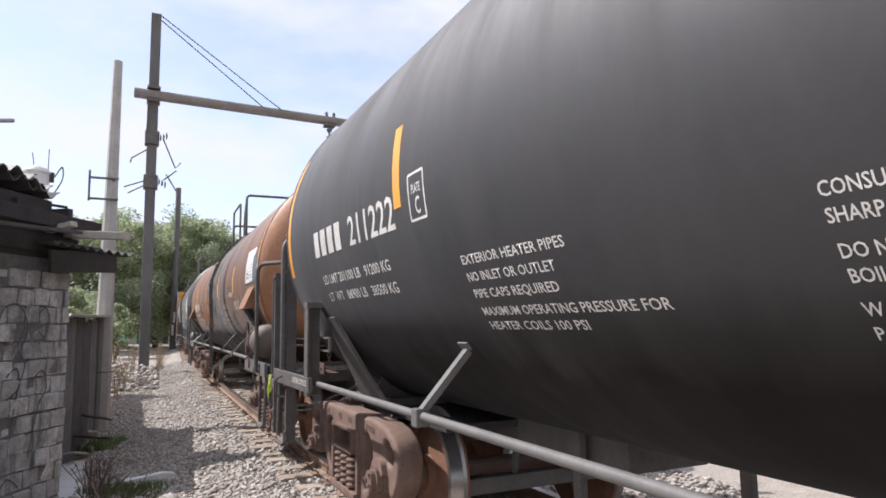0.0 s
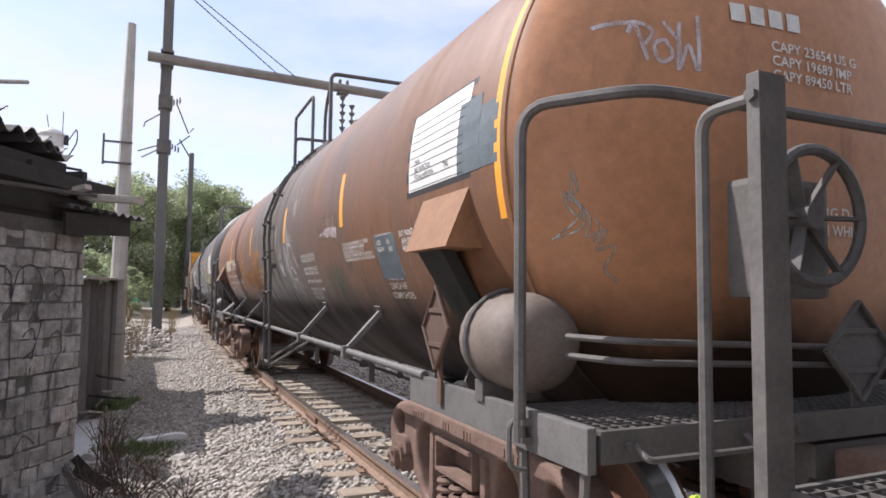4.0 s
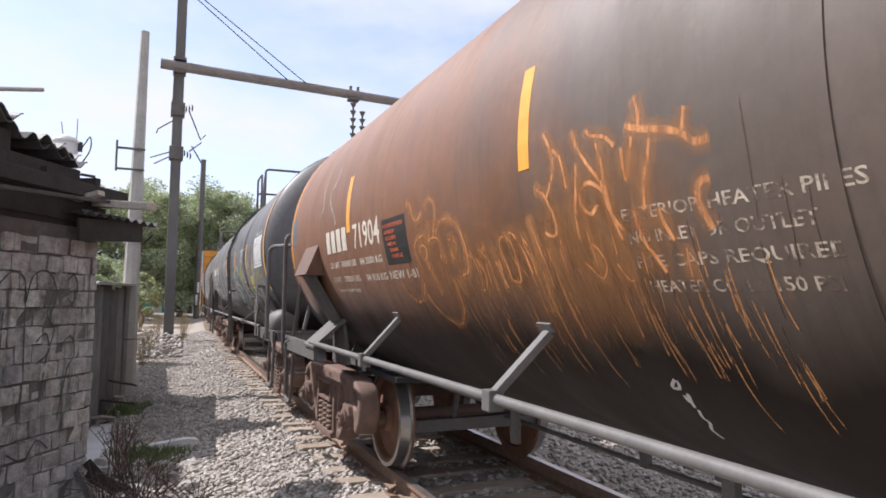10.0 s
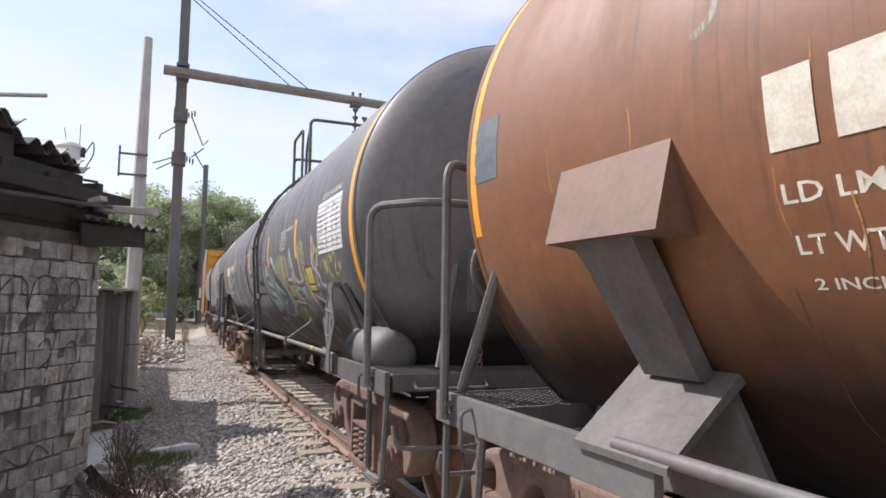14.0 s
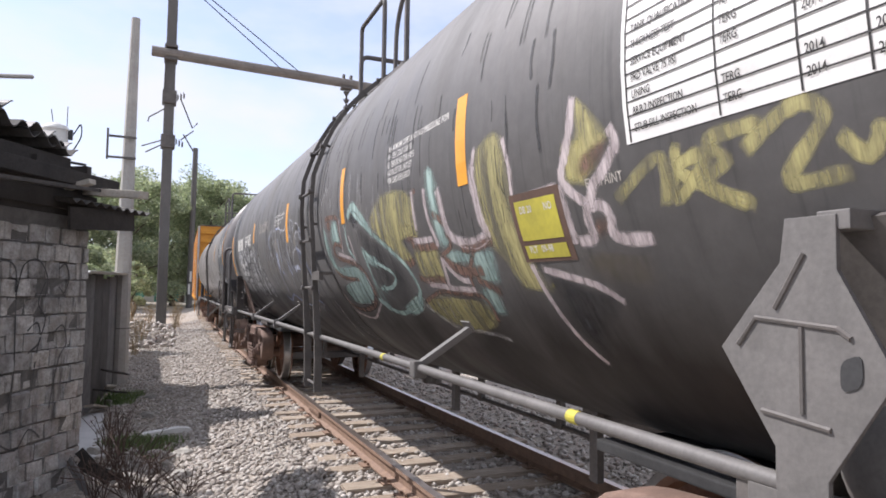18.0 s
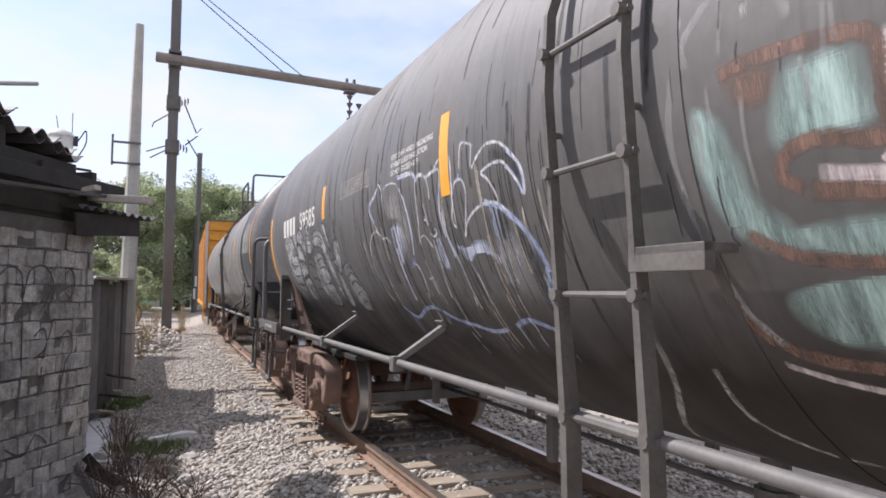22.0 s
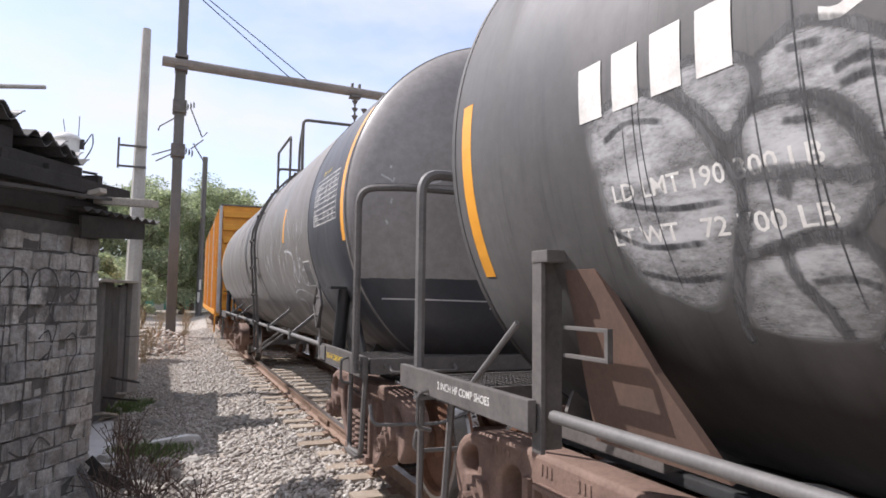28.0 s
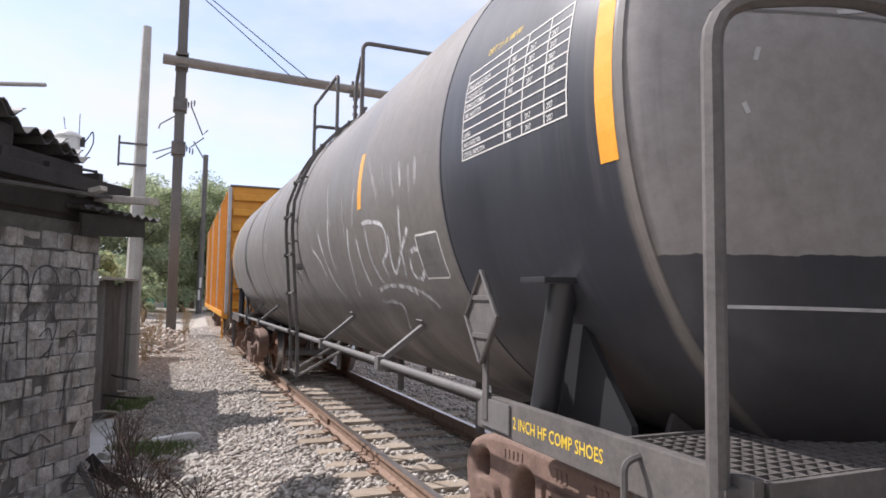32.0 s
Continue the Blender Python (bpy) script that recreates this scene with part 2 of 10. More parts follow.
M_PALE_SOLID = simple("faded_pale_paint", (0.34, 0.33, 0.32), (0.6, 0.59, 0.58), 5, 0.7, 0.0, 0.0)
M_YELLOWSOLID = simple("mustard_painted_notice", (0.34, 0.30, 0.05), (0.58, 0.52, 0.06), 3.5, 0.7, 0.0, 0.0)
M_DARKSOLID = simple("dark_wall_spray", (0.055, 0.055, 0.058), (0.10, 0.098, 0.098), 6, 0.6, 0.0, 0.0)
M_RESERVOIR = simple("dusty_brown_reservoir", (0.10, 0.078, 0.063), (0.21, 0.165, 0.135), 5, 0.7, 0.0, 0.25)
M_PALE = spray("pale_spray_paint", (0.38, 0.37, 0.36), (0.68, 0.67, 0.66), 5, 0.56)
M_PINK = spray("pinkish_white_spray_paint", (0.46, 0.39, 0.385), (0.66, 0.58, 0.575), 6, 0.56)
M_WHITEFILL = spray("dense_pale_spray_fill", (0.24, 0.235, 0.23), (0.52, 0.515, 0.51), 4, 0.53, (1, 1.0, 2.6))
M_WHITELINE = spray("white_spray_line", (0.36, 0.36, 0.38), (0.68, 0.68, 0.70), 7, 0.58)
M_BLUEWHITE = spray("bluish_white_spray_fill", (0.40, 0.43, 0.54), (0.62, 0.65, 0.75), 6, 0.50)
M_SOOTLINE = spray("smeared_dark_grey_line", (0.055, 0.055, 0.056), (0.15, 0.148, 0.145), 6, 0.56)
M_BLUE = spray("pale_blue_spray_paint", (0.24, 0.29, 0.48), (0.50, 0.56, 0.72), 6, 0.54)
M_TEAL = spray("teal_spray_paint", (0.20, 0.30, 0.275), (0.46, 0.60, 0.55), 3.5, 0.55)
M_GRAFY = spray("mustard_spray_paint", (0.26, 0.235, 0.13), (0.52, 0.47, 0.20), 3.0, 0.60)
M_BROWNLINE = spray("brown_spray_paint", (0.13, 0.08, 0.06), (0.24, 0.145, 0.11), 6, 0.56)
M_BURNT = spray("orange_rust_scrawl", (0.38, 0.17, 0.055), (0.56, 0.27, 0.09), 6, 0.62)
M_FLAME = spray("bright_orange_rust_scrawl", (0.52, 0.20, 0.06), (0.80, 0.38, 0.15), 5, 0.60)
M_FLAMESOFT = spray("faded_orange_rust_scrawl", (0.44, 0.185, 0.06), (0.66, 0.31, 0.12), 5, 0.60)
M_RUSTGLOW = spray("soft_orange_rust_halo", (0.36, 0.15, 0.045), (0.52, 0.235, 0.08), 3.0, 0.76)
M_RUSTHAZE = spray("thin_orange_rust_bloom", (0.26, 0.115, 0.035), (0.38, 0.17, 0.055), 2.4, 0.74, (1, 3.5, 0.5))
m_ = Mat("worn_broken_stencil_paint", 0.7)
_n1 = m_.noise(14, 5, 0.65)
m_.colour(m_.ramp(_n1, (0.46, (0.105, 0.076, 0.056)), (0.56, (0.40, 0.34, 0.26)), (0.75, (0.58, 0.50, 0.40))))
M_LETTER_RUST = m_.m
M_GREENHAZE = spray("thin_grey_green_overspray", (0.075, 0.105, 0.085), (0.17, 0.20, 0.14), 3.0, 0.70, (1, 2.5, 0.6))
M_RUSTGREY = spray("dull_olive_overspray", (0.10, 0.085, 0.06), (0.19, 0.16, 0.11), 2.6, 0.66, (1, 2.2, 0.7))
M_DARKSPRAY = spray("dark_spray_paint", (0.02, 0.02, 0.022), (0.05, 0.05, 0.05), 6, 0.5)
M_RUSTDRIP = spray("dark_rust_drip", (0.05, 0.026, 0.015), (0.10, 0.05, 0.027), 5, 0.60)
M_SMOKE = spray("thin_pale_overspray", (0.34, 0.33, 0.32), (0.55, 0.54, 0.53), 2.2, 0.70, (1, 2.2, 0.7))
M_SOOT = spray("thin_dark_overspray", (0.02, 0.02, 0.021), (0.045, 0.045, 0.047), 3.0, 0.62, (1, 2.5, 0.6))
M_TAGLINE = spray("worn_thin_spray_line", (0.26, 0.22, 0.18), (0.5, 0.45, 0.38), 6, 0.58)
M_BOX = simple("yellow_boxcar_paint", (0.50, 0.20, 0.015), (0.72, 0.34, 0.03), 3, 0.55, 0.0, 0.1)
M_RAIL = simple("rusty_rail_side", (0.15, 0.095, 0.065), (0.30, 0.20, 0.14), 9, 0.75, 0.0, 0.3)
M_RAILTOP = simple("worn_rail_head", (0.26, 0.21, 0.18), (0.46, 0.40, 0.36), 8, 0.30, 0.75, 0.1)
M_CONCRETE = simple("weathered_concrete", (0.27, 0.25, 0.22), (0.44, 0.42, 0.38), 3, 0.9, 0.0, 0.4, 0.01)
M_POLE = simple("pale_concrete_pole", (0.30, 0.28, 0.25), (0.46, 0.44, 0.40), 2, 0.85, 0.0, 0.3, 0.006)
M_STEELPOLE = simple("dark_weathered_mast", (0.075, 0.07, 0.065), (0.16, 0.15, 0.14), 2, 0.75, 0.0, 0.25, 0.006, (1, 1, 0.3))
M_BEAM = simple("grey_weathered_beam", (0.13, 0.115, 0.10), (0.27, 0.24, 0.21), 2, 0.8, 0.0, 0.3, 0.006)
M_ASBESTOS = simple("sooty_corrugated_sheet", (0.035, 0.033, 0.031), (0.12, 0.112, 0.105), 3, 0.9, 0.0, 0.4)
M_SOOTWALL = simple("soot_stained_render", (0.055, 0.053, 0.052), (0.24, 0.235, 0.23), 2.2, 0.92, 0.0, 0.4)
M_CEMENT = simple("pale_cement_screed", (0.46, 0.46, 0.455), (0.62, 0.615, 0.605), 3, 0.85, 0.0, 0.2)
M_PLANK = simple("bleached_plank", (0.33, 0.30, 0.25), (0.55, 0.51, 0.44), 4, 0.85, 0.0, 0.3, 0.004, (1, 8, 8))
M_DARKWOOD = simple("near_black_timber", (0.02, 0.018, 0.016), (0.06, 0.052, 0.046), 4, 0.9, 0.0, 0.4)
M_PLASTIC = simple("dusty_white_plastic_tank", (0.5, 0.49, 0.46), (0.68, 0.67, 0.63), 3, 0.55, 0.0, 0.05)
M_WIRE = simple("dark_cable", (0.02, 0.02, 0.02), (0.05, 0.05, 0.05), 9, 0.6, 0.0, 0.0)
M_TREEBARK = simple("grey_brown_bark", (0.06, 0.045, 0.035), (0.14, 0.11, 0.085), 5, 0.95, 0.0, 0.6, 0.02)
M_DRY = simple("dry_straw_stalks", (0.24, 0.18, 0.10), (0.42, 0.33, 0.20), 6, 0.9, 0.0, 0.0)
M_TURQ = simple("turquoise_painted_wall", (0.06, 0.25, 0.22), (0.10, 0.36, 0.31), 2, 0.85, 0.0, 0.2)
M_TRAINRED = simple("orange_red_coach_paint", (0.62, 0.10, 0.03), (0.75, 0.15, 0.05), 2, 0.35, 0.0, 0.0)
M_TRAINWHITE = simple("white_coach_paint", (0.68, 0.68, 0.67), (0.8, 0.8, 0.79), 2, 0.4, 0.0, 0.0)
M_LIME = simple("lime_green_rag", (0.35, 0.5, 0.03), (0.5, 0.65, 0.06), 8, 0.8, 0.0, 0.0)

m_ = Mat("dark_coach_glass", 0.08)
m_.colour((0.02, 0.025, 0.03))
M_GLASS = m_.m

m_ = Mat("gravelly_ground", 0.95, 0.0)
_big, _mid, _fin = m_.noise(0.35, 5, 0.6), m_.noise(5, 6, 0.7), m_.noise(38, 3, 0.7)
_c = m_.mix(m_.ramp(_mid, (0.3, 0.0), (0.7, 1.0)), (0.30, 0.255, 0.21), (0.47, 0.42, 0.36))
_c = m_.mix(m_.ramp(_big, (0.42, 0.0), (0.62, 0.7)), _c, (0.36, 0.325, 0.285))
m_.colour(m_.mix(m_.ramp(_fin, (0.35, 0.6), (0.55, 0.0)), _c, (0.10, 0.085, 0.07)))
m_.bump(m_.mix(0.5, _mid, _fin), 0.8, 0.04)
M_GROUND = m_.m

m_ = Mat("ballast_stone", 0.92)
_c = m_.ramp(m_.island(), (0.0, (0.27, 0.235, 0.205)), (0.35, (0.42, 0.375, 0.33)), (0.7, (0.52, 0.475, 0.42)), (1.0, (0.64, 0.60, 0.55)))
m_.colour(m_.mix(m_.ramp(m_.noise(60, 4, 0.7), (0.35, 0.35), (0.6, 0.0)), _c, (0.12, 0.10, 0.08)))
M_STONE = m_.m

m_ = Mat("weathered_timber_tie", 0.92)
_g = m_.noise(3.0, 7, 0.7, (1.2, 14, 14))
_c = m_.ramp(_g, (0.25, (0.15, 0.115, 0.085)), (0.5, (0.38, 0.315, 0.245)), (0.8, (0.56, 0.49, 0.40)))
_c = m_.mix(m_.ramp(m_.random(), (0.0, 0.0), (1.0, 0.5)), _c, (0.22, 0.16, 0.11))
m_.colour(_c).bump(_g, 0.7, 0.02)
M_TIE = m_.m

m_ = Mat("painted_concrete_block", 0.92)
m_.tc = m_.n.new("ShaderNodeNewGeometry").outputs["Position"]
_n1, _n2 = m_.noise(7, 6, 0.7), m_.noise(45, 4, 0.7)
_c = m_.ramp(m_.random(), (0.0, (0.38, 0.378, 0.375)), (0.5, (0.50, 0.498, 0.49)), (1.0, (0.62, 0.605, 0.575)))
_c = m_.mix(m_.ramp(_n1, (0.40, 0.75), (0.62, 0.0)), _c, (0.26, 0.235, 0.205))
_c = m_.mix(m_.ramp(m_.noise(1.3, 6, 0.7), (0.50, 0.0), (0.66, 0.80)), _c, (0.062, 0.06, 0.06))
_c = m_.mix(m_.ramp(m_.noise(1.0, 5, 0.65, (9.0, 9.0, 0.9)), (0.56, 0.0), (0.68, 0.75)), _c, (0.05, 0.049, 0.05))
m_.colour(m_.mix(m_.ramp(_n2, (0.3, 0.4), (0.55, 0.0)), _c, (0.1, 0.09, 0.08))).bump(_n2, 0.6, 0.008)
M_BLOCK = m_.m
M_MORTAR = simple("grey_mortar", (0.08, 0.077, 0.073), (0.20, 0.193, 0.184), 9, 0.95, 0.0, 0.6, 0.008)

m_ = Mat("tree_foliage", 0.6)
_c = m_.ramp(m_.island(), (0.0, (0.18, 0.215, 0.14)), (0.5, (0.285, 0.32, 0.215)), (1.0, (0.41, 0.435, 0.31)))
m_.colour(_c)
_t = m_.n.new("ShaderNodeBsdfTranslucent")
_s = m_.n.new("ShaderNodeMixShader")
_s.inputs[0].default_value = 0.45
m_.l.new(m_.mix(1.0, _c, (1.3, 1.35, 1.05), "MULTIPLY"), _t.inputs["Color"])
m_.l.new(m_.b.outputs[0], _s.inputs[1])
m_.l.new(_t.outputs[0], _s.inputs[2])
m_.l.new(_s.outputs[0], m_.n["Material Output"].inputs["Surface"])
M_LEAF = m_.m
m_ = Mat("weed_leaves", 0.8)
m_.colour(m_.ramp(m_.island(), (0.0, (0.06, 0.10, 0.03)), (1.0, (0.17, 0.23, 0.08))))
M_WEED = m_.m

# ---- building helpers ----
def mesh_of(name, bm, mat, smooth=False, sharp=0.6):
    me = bpy.data.meshes.new(name)
    bm.normal_update()
    if smooth:
        for fc in bm.faces:
            fc.smooth = True
        for e in bm.edges:
            if len(e.link_faces) == 2 and e.calc_face_angle(0.0) > sharp:
                e.smooth = False
    bm.to_mesh(me)
    bm.free()
    me.materials.append(mat)
    return me


def part(name, bm, mat, parent=None, label="", m=None, smooth=False):
    """Links a bmesh (or a mesh) as one object under its thing."""
    me = bm if isinstance(bm, bpy.types.Mesh) else mesh_of(name, bm, mat, smooth)
    ob = new(name, me)
    if parent is not None:
        ob.parent = parent
    if m is not None:
        ob.matrix_basis = m
    if label:
        ob["label"] = label
    return ob


def thing(name, label, category, group="", kind="", m=None):
    ob = tagged(new(name), label, category, group, kind)
    ob.empty_display_size = 0.2
    if m is not None:
        ob.matrix_basis = m
    return ob


def box(bm, x0, x1, y0, y1, z0, z1, bevel=0.0, m=None):
    d = Matrix.Translation(((x0 + x1) / 2, (y0 + y1) / 2, (z0 + z1) / 2)) @ Matrix.Diagonal((abs(x1 - x0), abs(y1 - y0), abs(z1 - z0), 1))
    r = bmesh.ops.create_cube(bm, size=1.0, matrix=(m @ d) if m else d)
    if bevel:
        es = list({e for v in r["verts"] for e in v.link_edges})
        bmesh.ops.bevel(bm, geom=es, offset=bevel, segments=2, affect="EDGES", profile=0.7)
    return bm


def cyl(bm, a, b, r, n=10, r2=None):
    a, b = Vector(a), Vector(b)
    d = b - a
    m = Matrix.Translation((a + b) / 2) @ d.to_track_quat("Z", "Y").to_matrix().to_4x4()
    bmesh.ops.create_cone(bm, cap_ends=True, segments=n, radius1=r, radius2=r if r2 is None else r2, depth=d.length, matrix=m)
    return bm


def tube(bm, pts, r, n=8, closed=False):
    """A round bar swept along points."""
    pts = [Vector(p) for p in pts]
    rings, up = [], None
    for i, p in enumerate(pts):
        d = (pts[min(i + 1, len(pts) - 1)] - pts[max(i - 1, 0)]).normalized()
        if up is None:
            up = d.orthogonal().normalized()
        up = (up - d * up.dot(d)).normalized()
        s = d.cross(up)
        rings.append([bm.verts.new(p + r * (math.cos(a) * up + math.sin(a) * s)) for a in (2 * math.pi * k / n for k in range(n))])
    for p, q in zip(rings, rings[1:]):
        for k in range(n):
            bm.faces.new((p[k], p[(k + 1) % n], q[(k + 1) % n], q[k]))
    for ring in (rings[0][::-1], rings[-1]):
        bm.faces.new(ring)
    return bm


def rounded(pts, r, n=5):
    """Corner points turned into a path with rounded bends."""
    pts = [Vector(p) for p in pts]
    out = [pts[0]]
    for a, b, c in zip(pts, pts[1:], pts[2:]):
        u, v = (a - b), (c - b)
        k = min(r, u.length * 0.45, v.length * 0.45)
        p, q = b + u.normalized() * k, b + v.normalized() * k
        out += [(1 - t) ** 2 * p + 2 * t * (1 - t) * b + t * t * q for t in (i / n for i in range(n + 1))]
    return out + [pts[-1]]


def prism(bm, poly, x0, x1, bevel=0.0):
    """A polygon in the y-z plane, made thick from x0 to x1."""
    a = [bm.verts.new((x0, y, z)) for y, z in poly]
    b = [bm.verts.new((x1, y, z)) for y, z in poly]
    n = len(poly)
    fs = [bm.faces.new(a), bm.faces.new(b[::-1])]
    fs += [bm.faces.new((a[(i + 1) % n], a[i], b[i], b[(i + 1) % n])) for i in range(n)]
    bmesh.ops.recalc_face_normals(bm, faces=fs)
    if bevel:
        bmesh.ops.bevel(bm, geom=list({e for f in fs for e in f.edges}), offset=bevel, segments=2, affect="EDGES", profile=0.7)
    return bm


def lathe_y(bm, prof, n=64, zc=0.0):
    """A profile of (y, r) turned about the long axis."""
    rings = []
    for y, r in prof:
        if r < 1e-4:
            rings.append([bm.verts.new((0, y, zc))])
        else:
            rings.append([bm.verts.new((r * math.cos(a), y, zc + r * math.sin(a))) for a in (2 * math.pi * k / n for k in range(n))])
    for p, q in zip(rings, rings[1:]):
        for k in range(n):
            a, b = p[k % len(p)], p[(k + 1) % len(p)]
            c, d = q[(k + 1) % len(q)], q[k % len(q)]
            vs = [v for i, v in enumerate((a, b, c, d)) if v not in (a, b, c, d)[:i]]
            if len(vs) > 2:
                bm.faces.new(vs)
    bmesh.ops.recalc_face_normals(bm, faces=bm.faces[:])
    return bm


def raw_mesh(name, verts, faces, mat, smooth=False):
    me = bpy.data.meshes.new(name)
    me.from_pydata(verts, [], faces)
    me.materials.append(mat)
    if smooth:
        me.shade_smooth()
    return me


def letters(name, text, size, mat, squeeze=1.0):
    """Text as a flat mesh in x, y, from its left end on the base line, and its width."""
    cu = bpy.data.curves.new(name, "FONT")
    cu.body, cu.size, cu.resolution_u = text, 1.0, 2
    cu.offset = 0.011
    ob = bpy.data.objects.new(name, cu)
    scene.collection.objects.link(ob)
    me = bpy.data.meshes.new_from_object(ob.evaluated_get(bpy.context.evaluated_depsgraph_get()))
    bpy.data.objects.remove(ob)
    bpy.data.curves.remove(cu)
    for v in me.vertices:
        v.co = Vector((v.co.x * size * squeeze, v.co.y * size, 0.0))
    me.materials.clear()
    me.materials.append(mat)
    return me, max((v.co.x for v in me.vertices), default=0.0)


# ---- the ground ----
RAIL = 0.783     # from the middle of the track to the middle of a rail's head
rng = np.random.default_rng(4)


def ground_z(x, y):
    """The ballast bed, the path beside it and the rubble by the mast."""
    th = math.atan2(y, 1 / CURVE - x)
    lat = 1 / CURVE - math.hypot(1 / CURVE - x, y)
    bed = -0.196
    low = -0.34 if lat < 0 else -0.30
    k = min(1.0, max(0.0, (abs(lat) - 1.35) / 0.9)) if lat < 0 else 0.0
    z = bed + (low - bed) * (k * k * (3 - 2 * k))
    z += 0.035 * noise.noise(Vector((x * 0.9, y * 0.9, 2.0))) + 0.012 * noise.noise(Vector((x * 4, y * 4, 5.0)))
    if abs(lat) < 1.3:
        z -= 0.01
    # rubble heap round the mast
    d = math.hypot((x + 3.2) / 2.6, (y - 29.0) / 6.0)
    z += 0.5 * max(0.0, 1 - d) ** 1.2
    return z


def build_ground():
    xs = sorted({*np.round(np.linspace(-8, 10, 91), 3), -1500.0, -400.0, -120.0, -60.0, -30.0, -15.0, 15.0, 30.0, 60.0, 120.0, 400.0, 1500.0})
    ys = sorted({*np.round(np.linspace(-10, 30, 161), 3), *np.round(np.linspace(31, 90, 60), 3), -600.0, -150.0, -60.0, -25.0, 110.0, 160.0, 300.0, 700.0, 2500.0})
    verts = [(x, y, ground_z(x, y) if -9 < x < 11 and -11 < y < 95 else -0.33) for y in ys for x in xs]
    n = len(xs)
    faces = [(j * n + i, j * n + i + 1, (j + 1) * n + i + 1, (j + 1) * n + i) for j in range(len(ys) - 1) for i in range(n - 1)]
    ob = new("ground", raw_mesh("ground", verts, faces, M_GROUND, True))
    return tagged(ob, "pale gravelly ground with a ballast bed along the track", "ground", kind="structure")


ground = build_ground()


def stones(name, count, lat0, lat1, u0, u1, size, seed, label, power=1.6, lift=0.3):
    """Loose stones strewn over the bed, thicker near the camera, as one object."""
    r = np.random.default_rng(seed)
    base = np.array([(0, 0, 1), (0.9, 0, 0.3), (0.28, 0.86, 0.3), (-0.73, 0.53, 0.3), (-0.73, -0.53, 0.3), (0.28, -0.86, 0.3), (0.5, 0.4, -0.5), (-0.6, 0.1, -0.5), (0.2, -0.6, -0.5)])
    tris = [(0, 1, 2), (0, 2, 3), (0, 3, 4), (0, 4, 5), (0, 5, 1), (1, 6, 2), (2, 6, 7), (2, 7, 3), (3, 7, 4), (4, 7, 8), (4, 8, 5), (5, 8, 1), (1, 8, 6)]
    V = np.empty((count * 9, 3))
    k = 0
    for i in range(count):
        u = u0 + (u1 - u0) * r.random() ** power
        la = lat0 + (lat1 - lat0) * r.random()
        p, _ = on_track(u, la)
        s = size * (0.55 + 0.9 * r.random() ** 2)
        pts = base * (1 + 0.35 * (r.random((9, 3)) - 0.5)) * (s, s * (0.6 + 0.5 * r.random()), s * (0.45 + 0.4 * r.random()))
        a = r.random() * 6.283
        c, sn = math.cos(a), math.sin(a)
        pts = np.stack([pts[:, 0] * c - pts[:, 1] * sn, pts[:, 0] * sn + pts[:, 1] * c, pts[:, 2]], 1)
        V[k:k + 9] = pts + (p.x, p.y, ground_z(p.x, p.y) + s * lift)
        k += 9
    F = (np.array(tris)[None] + 9 * np.arange(count)[:, None, None]).reshape(-1, 3)
    me = bpy.data.meshes.new(name)
    me.vertices.add(len(V))
    me.vertices.foreach_set("co", V.ravel())
    me.loops.add(F.size)
    me.loops.foreach_set("vertex_index", F.ravel())
    me.polygons.add(len(F))
    me.polygons.foreach_set("loop_start", np.arange(0, F.size, 3))
    me.update(calc_edges=True)
    me.materials.append(M_STONE)
    return tagged(new(name, me), label, "gravel", kind="stuff")


stones("track_ballast", 30000, -2.6, -0.6, 3.5, 38, 0.034, 7, "pale crushed-stone ballast along the track")
stones("track_ballast", 15000, -0.75, 3.2, 4.5, 38, 0.036, 8, "dusty crushed-stone ballast between the rails")
stones("path_gravel", 13000, -3.6, -2.3, 5.5, 34, 0.028, 9, "pale loose gravel on the path beside the track")
stones("rubble", 900, -4.2, -2.5, 23, 36, 0.10, 10, "heap of broken stone and concrete rubble by the mast", 1.0, 0.5)


# ---- the track ----
def rail_mesh(lat, u0, u1, step):
    prof = [(-0.036, 0.0), (0.036, 0.0), (0.037, -0.036), (0.010, -0.05), (0.010, -0.13), (0.068, -0.15), (0.068, -0.165), (-0.068, -0.165), (-0.068, -0.15), (-0.010, -0.13), (-0.010, -0.05), (-0.037, -0.036)]
    us = np.arange(u0, u1 + step / 2, step)
    verts, faces = [], []
    for u in us:
        for a, z in prof:
            p, _ = on_track(u, lat + a, z)
            verts.append(p)
    n = len(prof)
    for i in range(len(us) - 1):
        for k in range(n):
            faces.append((i * n + k, (i + 1) * n + k, (i + 1) * n + (k + 1) % n, i * n + (k + 1) % n))
    me = raw_mesh("rail", verts, faces, M_RAIL)
    me.materials.append(M_RAILTOP)
    for i, p in enumerate(me.polygons):
        p.material_index = 1 if i % n == 0 else 0
    return me


